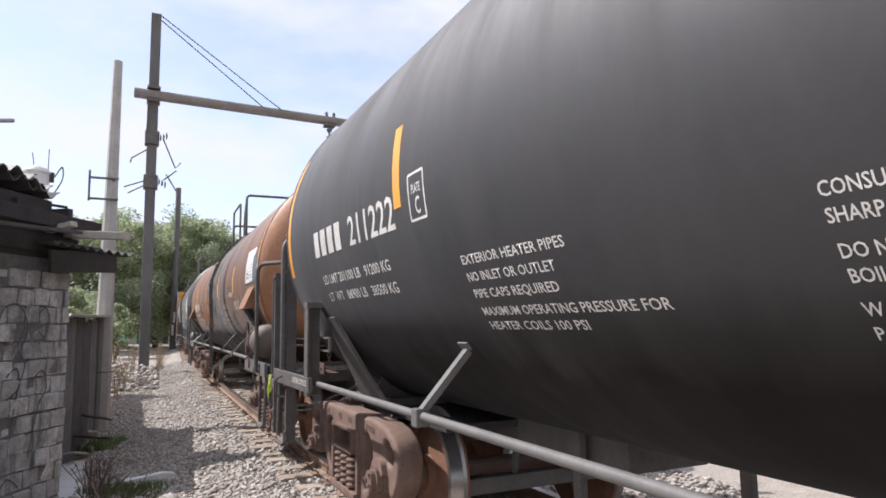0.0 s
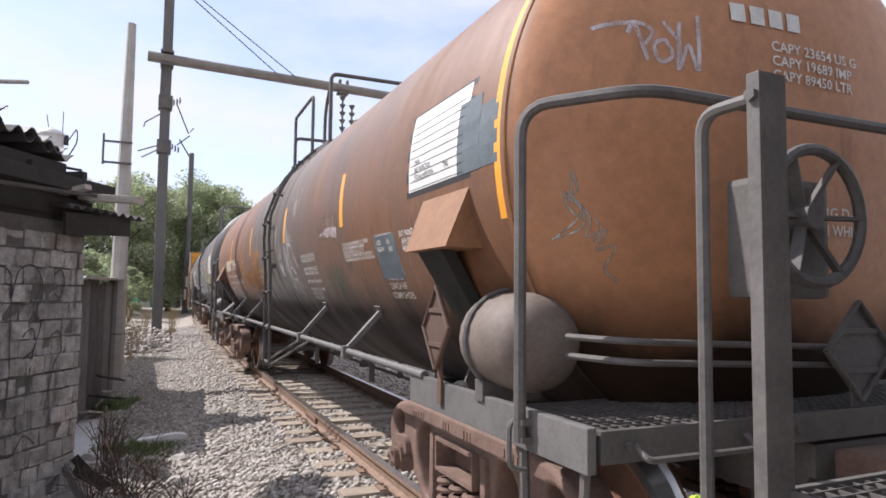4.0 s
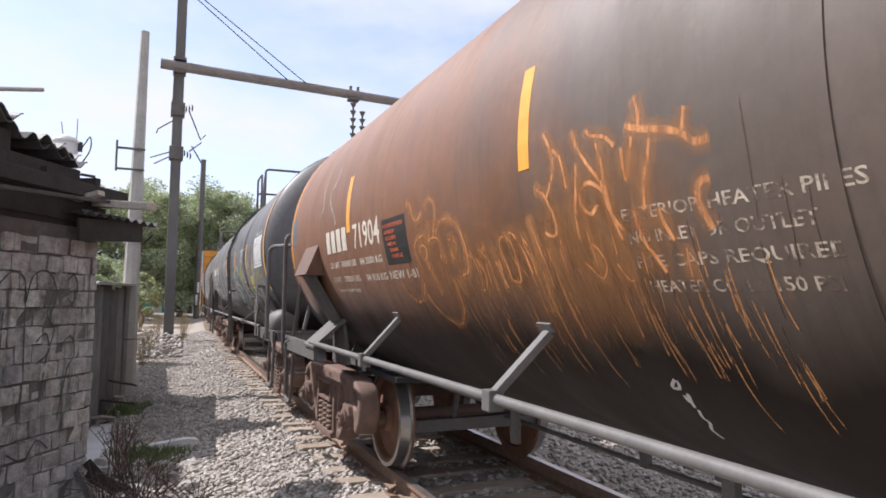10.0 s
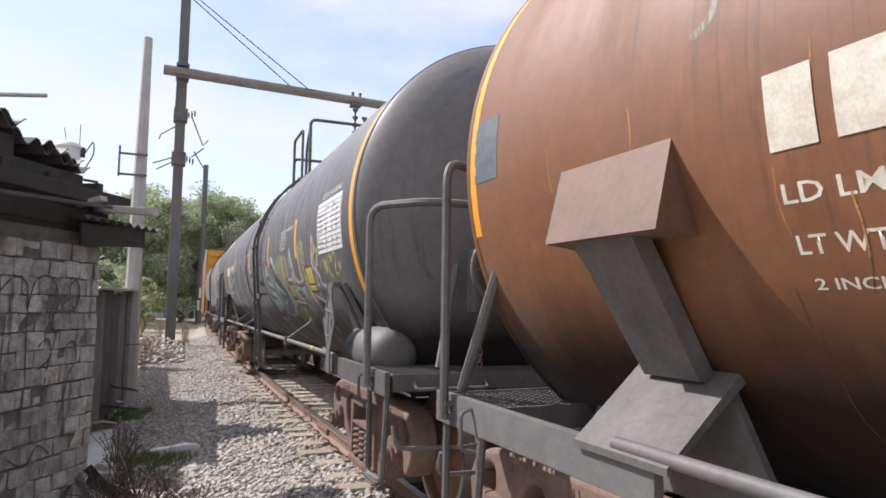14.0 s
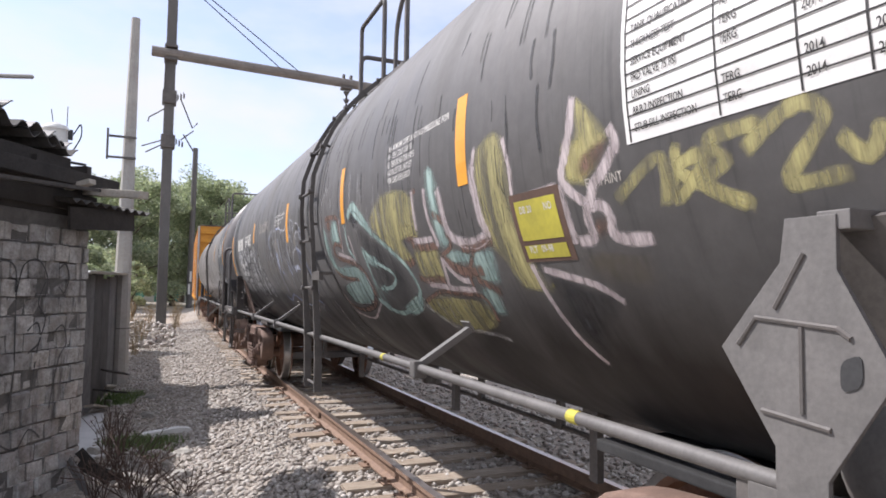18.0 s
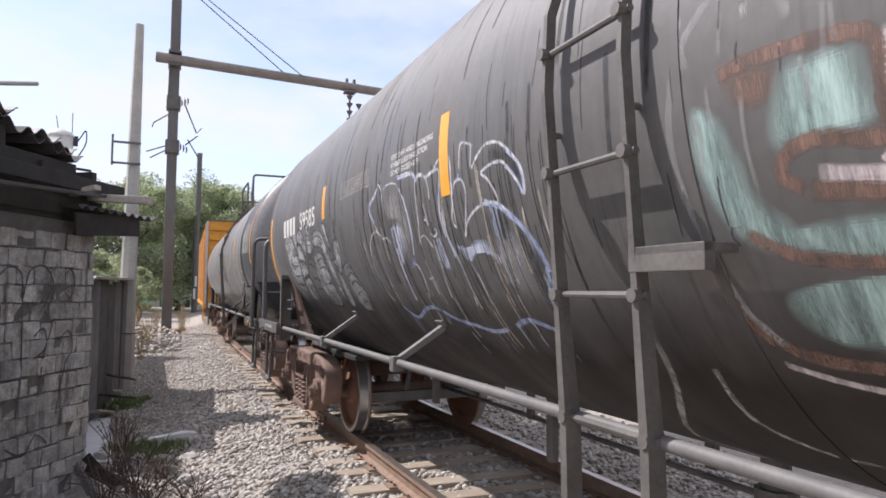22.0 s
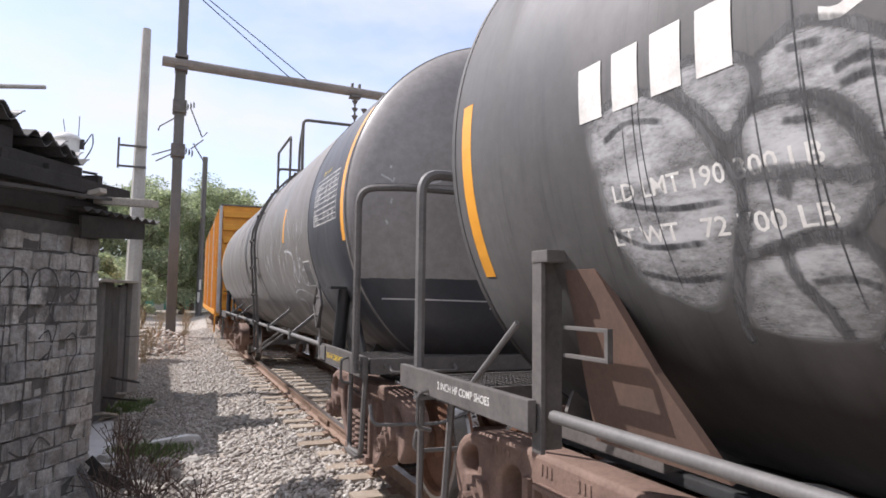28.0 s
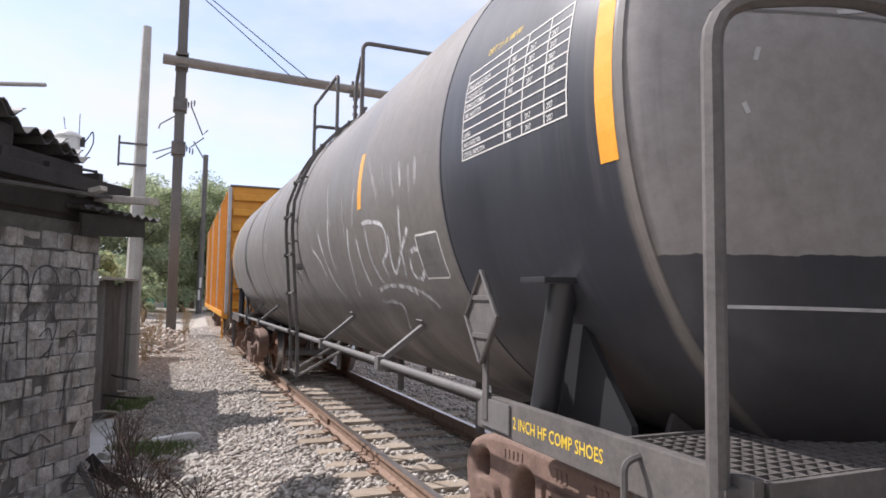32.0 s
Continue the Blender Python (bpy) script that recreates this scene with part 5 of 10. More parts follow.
def hood_leg(car, s, mat, leg):
    """A sheet-metal hood on the shell, with the flat leg that comes out under it and stands on a sloping plate."""
    R, zc = car["R"], car["zc"]
    ym = -6.20 if s < 0 else 5.91
    wide = ((-0.33, 0.28), (-0.36, 0.19), (-0.36, 0.28)) if s < 0 else ((-0.26, 0.35), (-0.34, 0.25), (-0.30, 0.36))
    bm = bmesh.new()
    top = [on_tank(R, zc, ym + d, -6.3, 0.0) for d in wide[0]]
    low = [Vector((-1.65, ym + d, 1.915)) for d in wide[1]]
    back = [on_tank(R, zc, ym + d, -18.2, 0.0) for d in wide[2]]
    v = [[bm.verts.new(p) for p in row] for row in (top, low, back)]
    bm.faces.new((v[0][0], v[0][1], v[1][1], v[1][0]))
    bm.faces.new((v[0][0], v[1][0], v[2][0]))
    bm.faces.new((v[0][1], v[2][1], v[1][1]))
    bm.faces.new((v[1][0], v[1][1], v[2][1], v[2][0]))
    bmesh.ops.recalc_face_normals(bm, faces=bm.faces[:])
    part("leg_hood", bm, mat, car, "folded sheet-metal hood")
    bm = bmesh.new()
    p, q = Vector((-1.58, ym, 1.95)), Vector((-1.26, ym, 1.44))
    m = Matrix.Translation(p) @ (q - p).to_track_quat("Z", "Y").to_matrix().to_4x4()
    pts = [(p + Vector((dx, dy, 0)), q + Vector((dx, dy * 0.85, 0))) for dx in (-0.03, 0.05) for dy in (-0.16, 0.16)]
    a = [bm.verts.new(x) for x, _ in pts]
    b = [bm.verts.new(x) for _, x in pts]
    for i, j in ((0, 1), (1, 3), (3, 2), (2, 0)):
        bm.faces.new((a[i], a[j], b[j], b[i]))
    bmesh.ops.recalc_face_normals(bm, faces=bm.faces[:])
    part("shell_leg", bm, leg, car, "flat steel leg")
    if s < 0:
        return
    bm = bmesh.new()
    for x in ((-1.18, 1.50), ):
        c = [(-1.20, 1.49), (-1.53, 1.20), (-1.53, 1.175), (-1.17, 1.465)]
        va = [bm.verts.new((cx_, ym - 0.24, cz_)) for cx_, cz_ in c]
        vb = [bm.verts.new((cx_, ym + 0.24, cz_)) for cx_, cz_ in c]
        bm.faces.new(va)
        bm.faces.new(vb[::-1])
        for i in range(4):
            bm.faces.new((va[(i + 1) % 4], va[i], vb[i], vb[(i + 1) % 4]))
    bmesh.ops.recalc_face_normals(bm, faces=bm.faces[:])
    part("foot_plate", bm, leg, car, "sloping foot plate")
    bm = bmesh.new()
    prism(bm, [(ym - 0.2, 1.42), (ym + 0.22, 1.42), (ym + 0.22, 1.02), (ym - 0.42, 1.02)], -1.22, -1.19, 0.0)
    part("foot_web", bm, leg, car)


def common(car, L, y_tank, R, zc, paint, steel, seams, braces, ladder, walk_y, pipe=1.2, at=-39, trucks=(-6.0, 6.0), shift=0.0, heavy=False):
    """The parts that every tank car has. L: half its length over the platforms."""
    tank_shell(car, shift - y_tank, shift + y_tank, R, zc, paint, seams, 0.40, None)
    for s in (-1, 1):
        truck(car, trucks[s > 0])
        end_gear(car, s, s * L, y_tank, steel)
        saddle(car, trucks[s > 0] - 0.3, trucks[s > 0] + 0.3, s, R, zc, steel)
    if pipe:
        side_pipe(car, -L + 1.55, L - 1.55, braces, R, zc, M_GREYSTEEL, None, pipe, at)
    if ladder:
        side_ladder(car, ladder[0], ladder[1], R, zc, M_LADDER, 0.70, 1.0 if heavy else 0.55, not heavy)
    if walk_y:
        top_walkway(car, walk_y[0], walk_y[1], R, zc, steel)
    # brake rod, valve and bottom outlet under the belly
    bm = bmesh.new()
    cyl(bm, (0, 0, zc - R - 0.24), (0, 0, zc - R + 0.1), 0.075, 14)
    cyl(bm, (0, 0, zc - R - 0.27), (0, 0, zc - R - 0.20), 0.11, 14)
    part("bottom_outlet", bm, M_FRAME, car)
    for k, y in enumerate((-3.6, -2.9, -2.2, -1.5, -0.7, 0.7, 1.5, 2.2, 2.9, 3.6)):
        bm = bmesh.new()
        x = 0.25 if k % 3 else -0.42
        box(bm, x, x + 0.05, y - 0.04, y + 0.04, 0.50 + 0.08 * (k % 2), zc - R + 0.35, 0.004)
        part("hanger", bm, M_FRAME, car)
    bm = bmesh.new()
    tube(bm, [(0.28, -L + 2.5, 0.52), (0.28, L - 2.5, 0.52)], 0.022, 8)
    part("brake_rod", bm, M_FRAME, car)


def bracket_post(car, y, s, mat, web, dx=0.0, w=0.06):
    """The angle post that stands on the platform's edge and ties into the shell, with the web plate behind it."""
    bm = bmesh.new()
    box(bm, -1.54 + dx, -1.52 + dx, y + 0.06 - 2 * w, y + 0.06, 1.06, 1.86, 0.003)
    box(bm, -1.52 + dx, -1.40 + dx, y + 0.05, y + 0.06, 1.06, 1.86, 0.003)
    o = part("shell_bracket", bm, mat, car, "steel angle post tied to the shell")
    bm = bmesh.new()
    prism(bm, [(y - 0.06, 1.83), (y + 0.06, 1.83), (y + 0.06, 1.88), (y - 0.06, 1.88)], -1.545 + dx, -1.36, 0.006)
    part("cap", bm, mat, o)
    for dz in ((0.0, 0.11) if s > 0 else ()):
        bm = bmesh.new()
        box(bm, -1.47, -1.445, y - 0.34, y - 0.06, 1.45 + dz, 1.466 + dz, 0.004)
        if dz:
            box(bm, -1.47, -1.445, y - 0.345, y - 0.325, 1.45, 1.45 + dz + 0.016, 0.003)
        part("step_bar", bm, mat, o)
    bm = bmesh.new()
    far = 0.62 if w > 0.05 else 0.95
    poly = [(y - 0.02, 1.74), (y - 0.30, 1.74), (y - far * 0.72, 1.28), (y - far, 1.0), (y - 0.02, 1.0)]
    if w < 0.05:
        poly = [(y - 0.02, 1.80), (y - 0.22, 1.80), (y - 0.46, 1.42), (y - 0.72, 1.10), (y - 0.02, 1.10)]
    lean = [Vector((-1.42 + (1.74 - z) * (0.5 if w > 0.05 else 0.22), q, z)) for q, z in poly]
    a, b = [bm.verts.new(p) for p in lean], [bm.verts.new(p + Vector((0.03, 0, 0.01))) for p in lean]
    fs = [bm.faces.new(a), bm.faces.new(b[::-1])] + [bm.faces.new((a[(i + 1) % 5], a[i], b[i], b[(i + 1) % 5])) for i in range(5)]
    bmesh.ops.recalc_face_normals(bm, faces=fs)
    part("side_web", bm, web, car, "sloping web plate under the shell")


def end_loop(car, y, s, mat, top=2.49, r=0.028, out=7.56, x=1.55):
    """The looped handrail across a platform's end."""
    out = s * out
    p = [(-x, y, 1.09), (-x, y, top), (-1.25, out, top), (1.25, out, top), (x, y, top), (x, y, 1.09)]
    rail = handrail(car, p, r, mat, "end_handrail", "looped steel end handrail")
    for sx in (-1, 1):
        for z in (1.10, 1.17):
            bm = bmesh.new()
            box(bm, min(sx * 1.42, sx * (x + 0.01)), max(sx * 1.42, sx * (x + 0.01)), y - 0.035, y + 0.035, z - 0.012, z + 0.012, 0.003)
            part("foot_bracket", bm, mat, rail)
    return rail


def angle_post(car, y, z0, z1, mat, w=0.09):
    """An upright steel angle at the platform's edge, with a grab bar looped beside it."""
    bm = bmesh.new()
    box(bm, -1.53, -1.515, y - w / 2, y + w / 2, z0, z1, 0.003)
    box(bm, -1.515, -1.43, y - w / 2, y - w / 2 + 0.014, z0, z1, 0.003)
    o = part("angle_post", bm, mat, car, "upright steel angle")
    bm = bmesh.new()
    tube(bm, rounded([(-1.50, y, z1 - 0.06), (-1.50, y + 0.2, z1 - 0.06), (-1.50, y + 0.2, z0 + 0.55), (-1.50, y, z0 + 0.55)], 0.07), 0.019, 8)
    part("grab_bar", bm, mat, o, smooth=True)
    for z in (z0 + 0.1, 1.12, z1 - 0.06):
        bm = bmesh.new()
        cyl(bm, (-1.53, y, z), (-1.545, y, z), 0.018, 6)
        part("bolt", bm, mat, o)


def head_depth(car, x, z):
    """How far a dished end bulges out at a place on it."""
    r = min(0.999, math.hypot(x, z - car["zc"]) / car["R"])
    return 0.40 * math.cos(math.asin(r ** (1 / 0.62))) ** 1.5


def head_scrawl(car, y, strokes, width, mat, label, name="graffiti"):
    """Sprayed lines on the leading dished end: each stroke a row of (across, height)."""
    rows = []
    for st in strokes:
        path = smooth_path(st, 6)
        row = []
        for i, p in enumerate(path):
            d = path[min(i + 1, len(path) - 1)] - path[max(i - 1, 0)]
            if d.length < 1e-6:
                continue
            d.normalize()
            line = []
            for s, f in ((-1.2, 0.0), (-0.5, 1.0), (0.5, 1.0), (1.2, 0.0)):
                x, z = p.x - s * d.y * width / 2, p.y + s * d.x * width / 2
                line.append((Vector((x, -(y + head_depth(car, x, z)) - 0.003, z)), f))
            row.append(line)
        if len(row) > 1:
            rows.append(row)
    return part(name, strip_mesh(name, rows, mat), mat, car, label)


def lozenge(car, x, y, z, w, mat):
    """A placard holder on the end of a car."""
    bm = bmesh.new()
    c = [(x - w, z), (x, z - w), (x + w, z), (x, z + w)]
    a = [bm.verts.new((p, y, q)) for p, q in c]
    b = [bm.verts.new((p, y + 0.014, q)) for p, q in c]
    fs = [bm.faces.new(a), bm.faces.new(b[::-1])] + [bm.faces.new((a[(i + 1) % 4], a[i], b[i], b[(i + 1) % 4])) for i in range(4)]
    bmesh.ops.recalc_face_normals(bm, faces=fs)
    o = part("placard_holder", bm, mat, car, "empty lozenge placard holder")
    for (p, q), (p2, q2) in zip(c, c[1:] + c[:1]):
        bm = bmesh.new()
        tube(bm, [(p, y - 0.008, q), (p2, y - 0.008, q2)], 0.012, 6)
        part("rim", bm, mat, o)
    for dz in (-0.4, 0.4):
        bm = bmesh.new()
        box(bm, x - w * 0.55, x + w * 0.55, y - 0.012, y, z + dz * w - 0.012, z + dz * w + 0.012, 0.003)
        part("clip", bm, mat, o)
    bm = bmesh.new()
    box(bm, x - 0.03, x + 0.03, y + 0.014, y + 0.03, 1.15, z, 0.003)
    part("stem", bm, mat, o)


# ---- satin black car, the first to pass ----
A0 = -0.1
car_a = tank_car("satin black tank car with white stencilled lettering", A0, -7, 7, 1.61, 2.545, M_BLACK, M_FRAME)
common(car_a, 7.65, 6.63, 1.61, 2.545, M_BLACK, M_FRAME, (), (-3.4, 0.0, 3.5), (-0.6, -0.1), (-1.9, 1.1), 1.17, -39)
for s in (-1, 1):
    bracket_post(car_a, -5.97 if s < 0 else 5.92, s, M_FRAME, M_FRAME, -0.045)
    end_loop(car_a, s * 7.04, s, M_FRAME, 2.58, 0.036, 7.2)
    tape(car_a, 6.53 * s, -14.6, 28)
    side_sill(car_a, s, s * 5.8, s * 7.32, M_FRAME, '2 INCH TREAD COND SHOES' if s > 0 else '', None, False, 6.43, 0.57, 1.57, 0.045, 1.18)
angle_post(car_a, 6.99, 0.5, 2.29, M_FRAME, 0.034)
angle_post(car_a, 7.64, 0.5, 2.27, M_FRAME, 0.04)
bm = bmesh.new()
prism(bm, [(6.45, 1.20), (7.05, 1.20), (7.05, 1.31), (6.98, 1.33), (6.45, 1.30)], -1.28, -1.262, 0.004)
box(bm, -1.28, -1.12, 6.45, 7.05, 1.20, 1.214, 0.003)
rim = part("deck_angle", bm, M_BROWNSTEEL, car_a, "rust-brown bolted angle along the deck")
for k in range(5):
    bm = bmesh.new()
    cyl(bm, (-1.28, 6.53 + 0.115 * k, 1.255), (-1.296, 6.53 + 0.115 * k, 1.255), 0.014, 6)
    part("bolt", bm, M_FRAME, rim)
bm = bmesh.new()
for k, (dy, z0, z1) in enumerate(((0.0, 0.92, 1.10), (0.03, 0.86, 1.08), (-0.03, 0.95, 1.12))):
    tube(bm, smooth_pts([(-1.52, 7.84 + dy, z1), (-1.54, 7.84 + dy * 2, (z0 + z1) / 2), (-1.53, 7.84 + dy * 2.6, z0)]), 0.009, 5)
tube(bm, [(-1.50 + 0.026 * math.cos(a), 7.86 + 0.026 * math.sin(a), 1.11) for a in (i * math.pi / 5 for i in range(11))], 0.013, 6)
part("rag", bm, M_LIME, car_a, "lime-green strip of cloth tied to the grab bar")
bars(car_a, [(5.58 - i * 0.205, 5.58 - i * 0.205 - 0.14) for i in range(4)], -7.1, 0.21, M_LETTER, "white owner's mark painted as blocks")
stencil(car_a, "211222", 4.63, -10.7, 0.295, M_LETTER, 0.7, 0.92)
tape(car_a, 3.64, -6.8, 10.7, 0.11)
stencil(car_a, "LD LMT 201100 LB   91200 KG", 5.52, -19.1, 0.105, M_LETTER, 0.8, 1.57)
stencil(car_a, "LT  WT   84900 LB   38500 KG", 5.51, -24.4, 0.105, M_LETTER, 0.8, 1.57)
stencil(car_a, "PLATE", 3.42, -5.2, 0.072, M_LETTER, 0.62)
stencil(car_a, "C", 3.385, -9.4, 0.135, M_LETTER, 0.75)
scrawl(car_a, [[(3.46, -1.4), (3.25, -1.3)], [(3.25, -1.3), (3.25, -10.5)], [(3.25, -10.5), (3.46, -10.5)], [(3.46, -10.5), (3.46, -1.4)]], 0.012, M_LETTER, "white stencilled frame", 0.003, "marking")
for tx, d, w in (("EXTERIOR HEATER PIPES", -20.9, 0.86), ("NO INLET OR OUTLET", -24.1, 0.75), ("PIPE CAPS REQUIRED", -27.3, 0.72), ("MAXIMUM OPERATING PRESSURE FOR", -30.8, 1.28), ("HEATER COILS 100 PSI", -33.7, 0.79)):
    stencil(car_a, tx, 3.0, d, 0.066, M_LETTER, 0.85, w)
for tx, d in (("CONSULT", -20.8), ("SHARP", -23.2), ("DO NOT", -26.45), ("BOIL", -28.8), ("W", -32.1), ("P", -34.6)):
    stencil(car_a, tx, 1.115, d, 0.055, M_LETTER, 0.85)

# ---- rusty brown car ----
B0 = 15.75
car_b = tank_car("rust-streaked brown tank car with faded stencils and orange tape", B0, -7, 7, 1.52, 2.385, M_RUSTY, M_FRAME)
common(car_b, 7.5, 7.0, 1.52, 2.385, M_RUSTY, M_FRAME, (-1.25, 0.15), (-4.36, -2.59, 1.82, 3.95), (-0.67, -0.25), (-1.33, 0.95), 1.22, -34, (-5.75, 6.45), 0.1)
for s in (-1, 1):
    hood_leg(car_b, s, M_HOOD if s > 0 else M_HOODRUST, M_FRAME if s > 0 else M_DARKSTEEL)
    side_sill(car_b, s, s * 5.75, s * 7.5, M_GREYSTEEL)
    tape(car_b, 0.1 + 6.96 * s, -13.5, 42)
    end_loop(car_b, -7.1 if s < 0 else 7.3, s, M_FRAME, 2.47, 0.026, 7.52)
handrail(car_b, [(-1.40, 7.4, 1.22), (-1.40, 6.9, 2.0)], 0.03, M_GREYSTEEL, "diagonal_stay")
brake_wheel(car_b, -1, -7.55, -0.60, 2.0, M_FRAME)
lozenge(car_b, -0.02, -7.48, 1.45, 0.22, M_FRAME)
for z in (1.43, 1.51):
    handrail(car_b, [(-1.32, -7.1, z), (-1.25, -7.43, z), (1.25, -7.43, z - 0.1), (1.32, -7.1, z - 0.1)], 0.014, M_FRAME, "brake_pipe")
air_tank(car_b, -7.05, -6.46, M_RESERVOIR, "dusty steel brake reservoir with a painted tag", 0.225, 1.47, -1.36, (0.38,))
diamond(car_b, -6.22, 1.505, M_BROWNSTEEL)
patch(car_b, -6.56, -5.665, -4.6, 15.0, M_SIGNBLACK, 'dark backing round the data sheet', 0.001, 'backing')
sheet = patch(car_b, -6.509, -5.709, -3.44, 14.47, M_SIGNWHITE, 'torn white data sheet', 0.002, 'data_sheet')
patch(car_b, -6.655, -6.405, -3.65, 10.56, M_SIGNBLUE, 'bare grey patch', 0.003, 'bare_patch')
for i in range(9):
    bars(car_b, [(-5.73, -6.47)], 11.52 - 1.82 * i, 0.004, M_SIGNBLACK, '', 0.0035, 'print_line')
for tx, y, d, w in (("LINING", -5.800, 2.55, 0.085), ("88.B.2 INSPECTION", -5.805, 0.77, 0.24), ("STUB SILL INSPECTION", -5.810, -1.05, 0.28), ("TERG", -6.230, -0.77, 0.07)):
    stencil(car_b, tx, y, d, 0.042, M_SIGNBLACK, 0.8, w, lift=0.0045)
for s in (-1, 1):
    patch(car_b, 0.091 + 6.93 * s, 0.091 + 6.7 * s, -3.55, 8.02, M_SIGNBLUE, 'weathered grey notice frame', 0.002, 'notice')
tape(car_b, -4.10, -5.9, 11.1, 0.10)
tape(car_b, -1.465, -4.63, 11.49, 0.1)
tape(car_b, 1.57, -4.7, 13.0, 0.09)
tape(car_b, 4.51, -5.4, 13.0, 0.105)
for i, w in enumerate((0.7, 0.6, 0.56, 0.74, 0.78)):
    stencil(car_b, ('TITLE TO THIS CAR IS VESTED IN A TRUSTEE', 'UNDER AN EQUIPMENT TRUST AGREEMENT', 'RECORDED UNDER SECTION 20 C OF THE', 'INTERSTATE COMMERCE ACT OR VESTED IN', 'OTHER PERSON OR ENTITY AND SO RECORDED')[i], -4.051 - 0.002 * i, -12.13 - 1.22 * i, 0.035, M_LETTER, 0.8, w * 1.023)
notice = patch(car_b, -5.35, -4.92, -23.25, -11.38, M_SIGNBLUE, 'blue-grey brake notice in a pale frame', 0.002, 'notice')
scrawl(car_b, [[(-4.919, -11.49), (-5.329, -11.49)], [(-5.329, -11.49), (-5.349, -23.15)], [(-5.349, -23.15), (-4.939, -23.15)], [(-4.939, -23.15), (-4.919, -11.49)], [(-5.109, -11.49), (-5.125, -20.55)], [(-4.935, -20.55), (-5.345, -20.55)]], 0.026, M_PINK, 'yellowed white frame', 0.0035, 'marking')
for tx, y, d, z in (('ABD', -4.974, -13.82, 0.051), ('ABDW', -4.967, -15.62, 0.051), ('UB', -5.184, -13.82, 0.051), ('NO', -5.207, -15.93, 0.051)):
    stencil(car_b, tx, y, d, z, M_LETTER_OLD, 0.9, lift=0.0042)
stencil(car_b, '2 INCH HF', -4.983, -26.26, 0.071, M_LETTER_OLD, 0.8, 0.335)
stencil(car_b, 'COMP SHOES', -4.957, -28.94, 0.071, M_LETTER_OLD, 0.8, 0.426)
for i, tx in enumerate(('EXT PAINT', 'APPLIED 05-2002', 'MRN')):
    stencil(car_b, tx, (-5.444, -5.466, -5.468)[i], (-12.8, -14.75, -16.4)[i], 0.056, M_LETTER, 0.85, (0.25, 0.38, 0.09)[i])
for i, tx in enumerate(('4" FIBERGLASS INSULATION', 'DO NOT EXCEED 450 F', '', 'REQUIRED MAX PRESSURE', 'FOR HEATER PIPES 150 PSI', '', 'VENT TANK WHEN UNLOADING', '', 'EXTERIOR HEATER PIPES', 'NO INLET OR OUTLET', 'PIPE CAPS REQUIRED')):
    if tx:
        stencil(car_b, tx, -2.332 - 0.003 * i, -12.98 - 1.74 * i, 0.051, M_LETTER, 0.85, 0.62 if len(tx) > 18 else None)
bars(car_b, [(5.303 - 0.19 * i, 5.163 - 0.19 * i) for i in range(4)], -7.0, 0.205, M_LETTER_OLD, "crackled white owner's mark painted as blocks")
stencil(car_b, '71904', 4.39, -10.9, 0.285, M_LETTER_OLD, 0.8, 0.71, 'crackled white car number')
for tx, y, d, z, w in (('LD LMT  186000 LBS', 5.30, -16.15, 0.077, 0.89), ('84 3500 KG', 4.292, -16.25, 0.077, 0.572), ('LT WT', 5.29, -21.4, 0.076, 0.25), ('77000 LBS', 4.914, -21.38, 0.076, 0.509), ('34 950 KG', 4.234, -21.48, 0.076, 0.53), ('NEW 1-81', 3.644, -21.48, 0.087, 0.57), ('2 INCH HF COMP SHOES', 5.27, -25.15, 0.046, 0.752)):
    stencil(car_b, tx, y, d, z, M_LETTER_OLD, 0.85, w)
runs(car_b, 110, 0.4, 5.4, -36, -12, (5, 16), 0.005, M_RUSTDRIP, "dark rust drips", 51)
runs(car_b, 90, 0.4, 2.6, -36, -17, (4, 14), 0.007, M_BURNT, "orange rust drips", 52)
runs(car_b, 26, 3.0, 6.5, -24, 2, (4, 12), 0.008, M_BURNT, "orange rust drips", 53)
runs(car_b, 50, -5.0, 0.4, -36, -4, (5, 16), 0.005, M_RUSTDRIP, "dark rust drips", 54)
patch(car_b, 3.611, 3.121, -17.4, -5.17, M_SIGNBLACK, 'black notice with red lettering', 0.002, 'notice')
for i, tx in enumerate(('A SUS PROPIETARIOS', 'A REPARACION', 'NO SE CARGUE', 'HOME SHOP', 'FOR REPAIRS', 'DO NOT LOAD')):
    stencil(car_b, tx, 3.588 - 0.023 * i, -7.54 - 1.66 * i, 0.039, M_REDLET, 0.8, 0.42 if i == 0 else None, lift=0.0042)
for tx, y, d, w in (("EXTERIOR HEATER PIPES", 0.968, -15.8, 0.90), ("NO INLET OR OUTLET", 0.955, -19.0, 0.74), ("PIPE CAPS REQUIRED", 0.95, -22.4, 0.80), ("HEATER COILS 150 PSI", 0.92, -25.9, 0.72)):
    stencil(car_b, tx, y, d, 0.062, M_LETTER_RUST, 0.9, w)

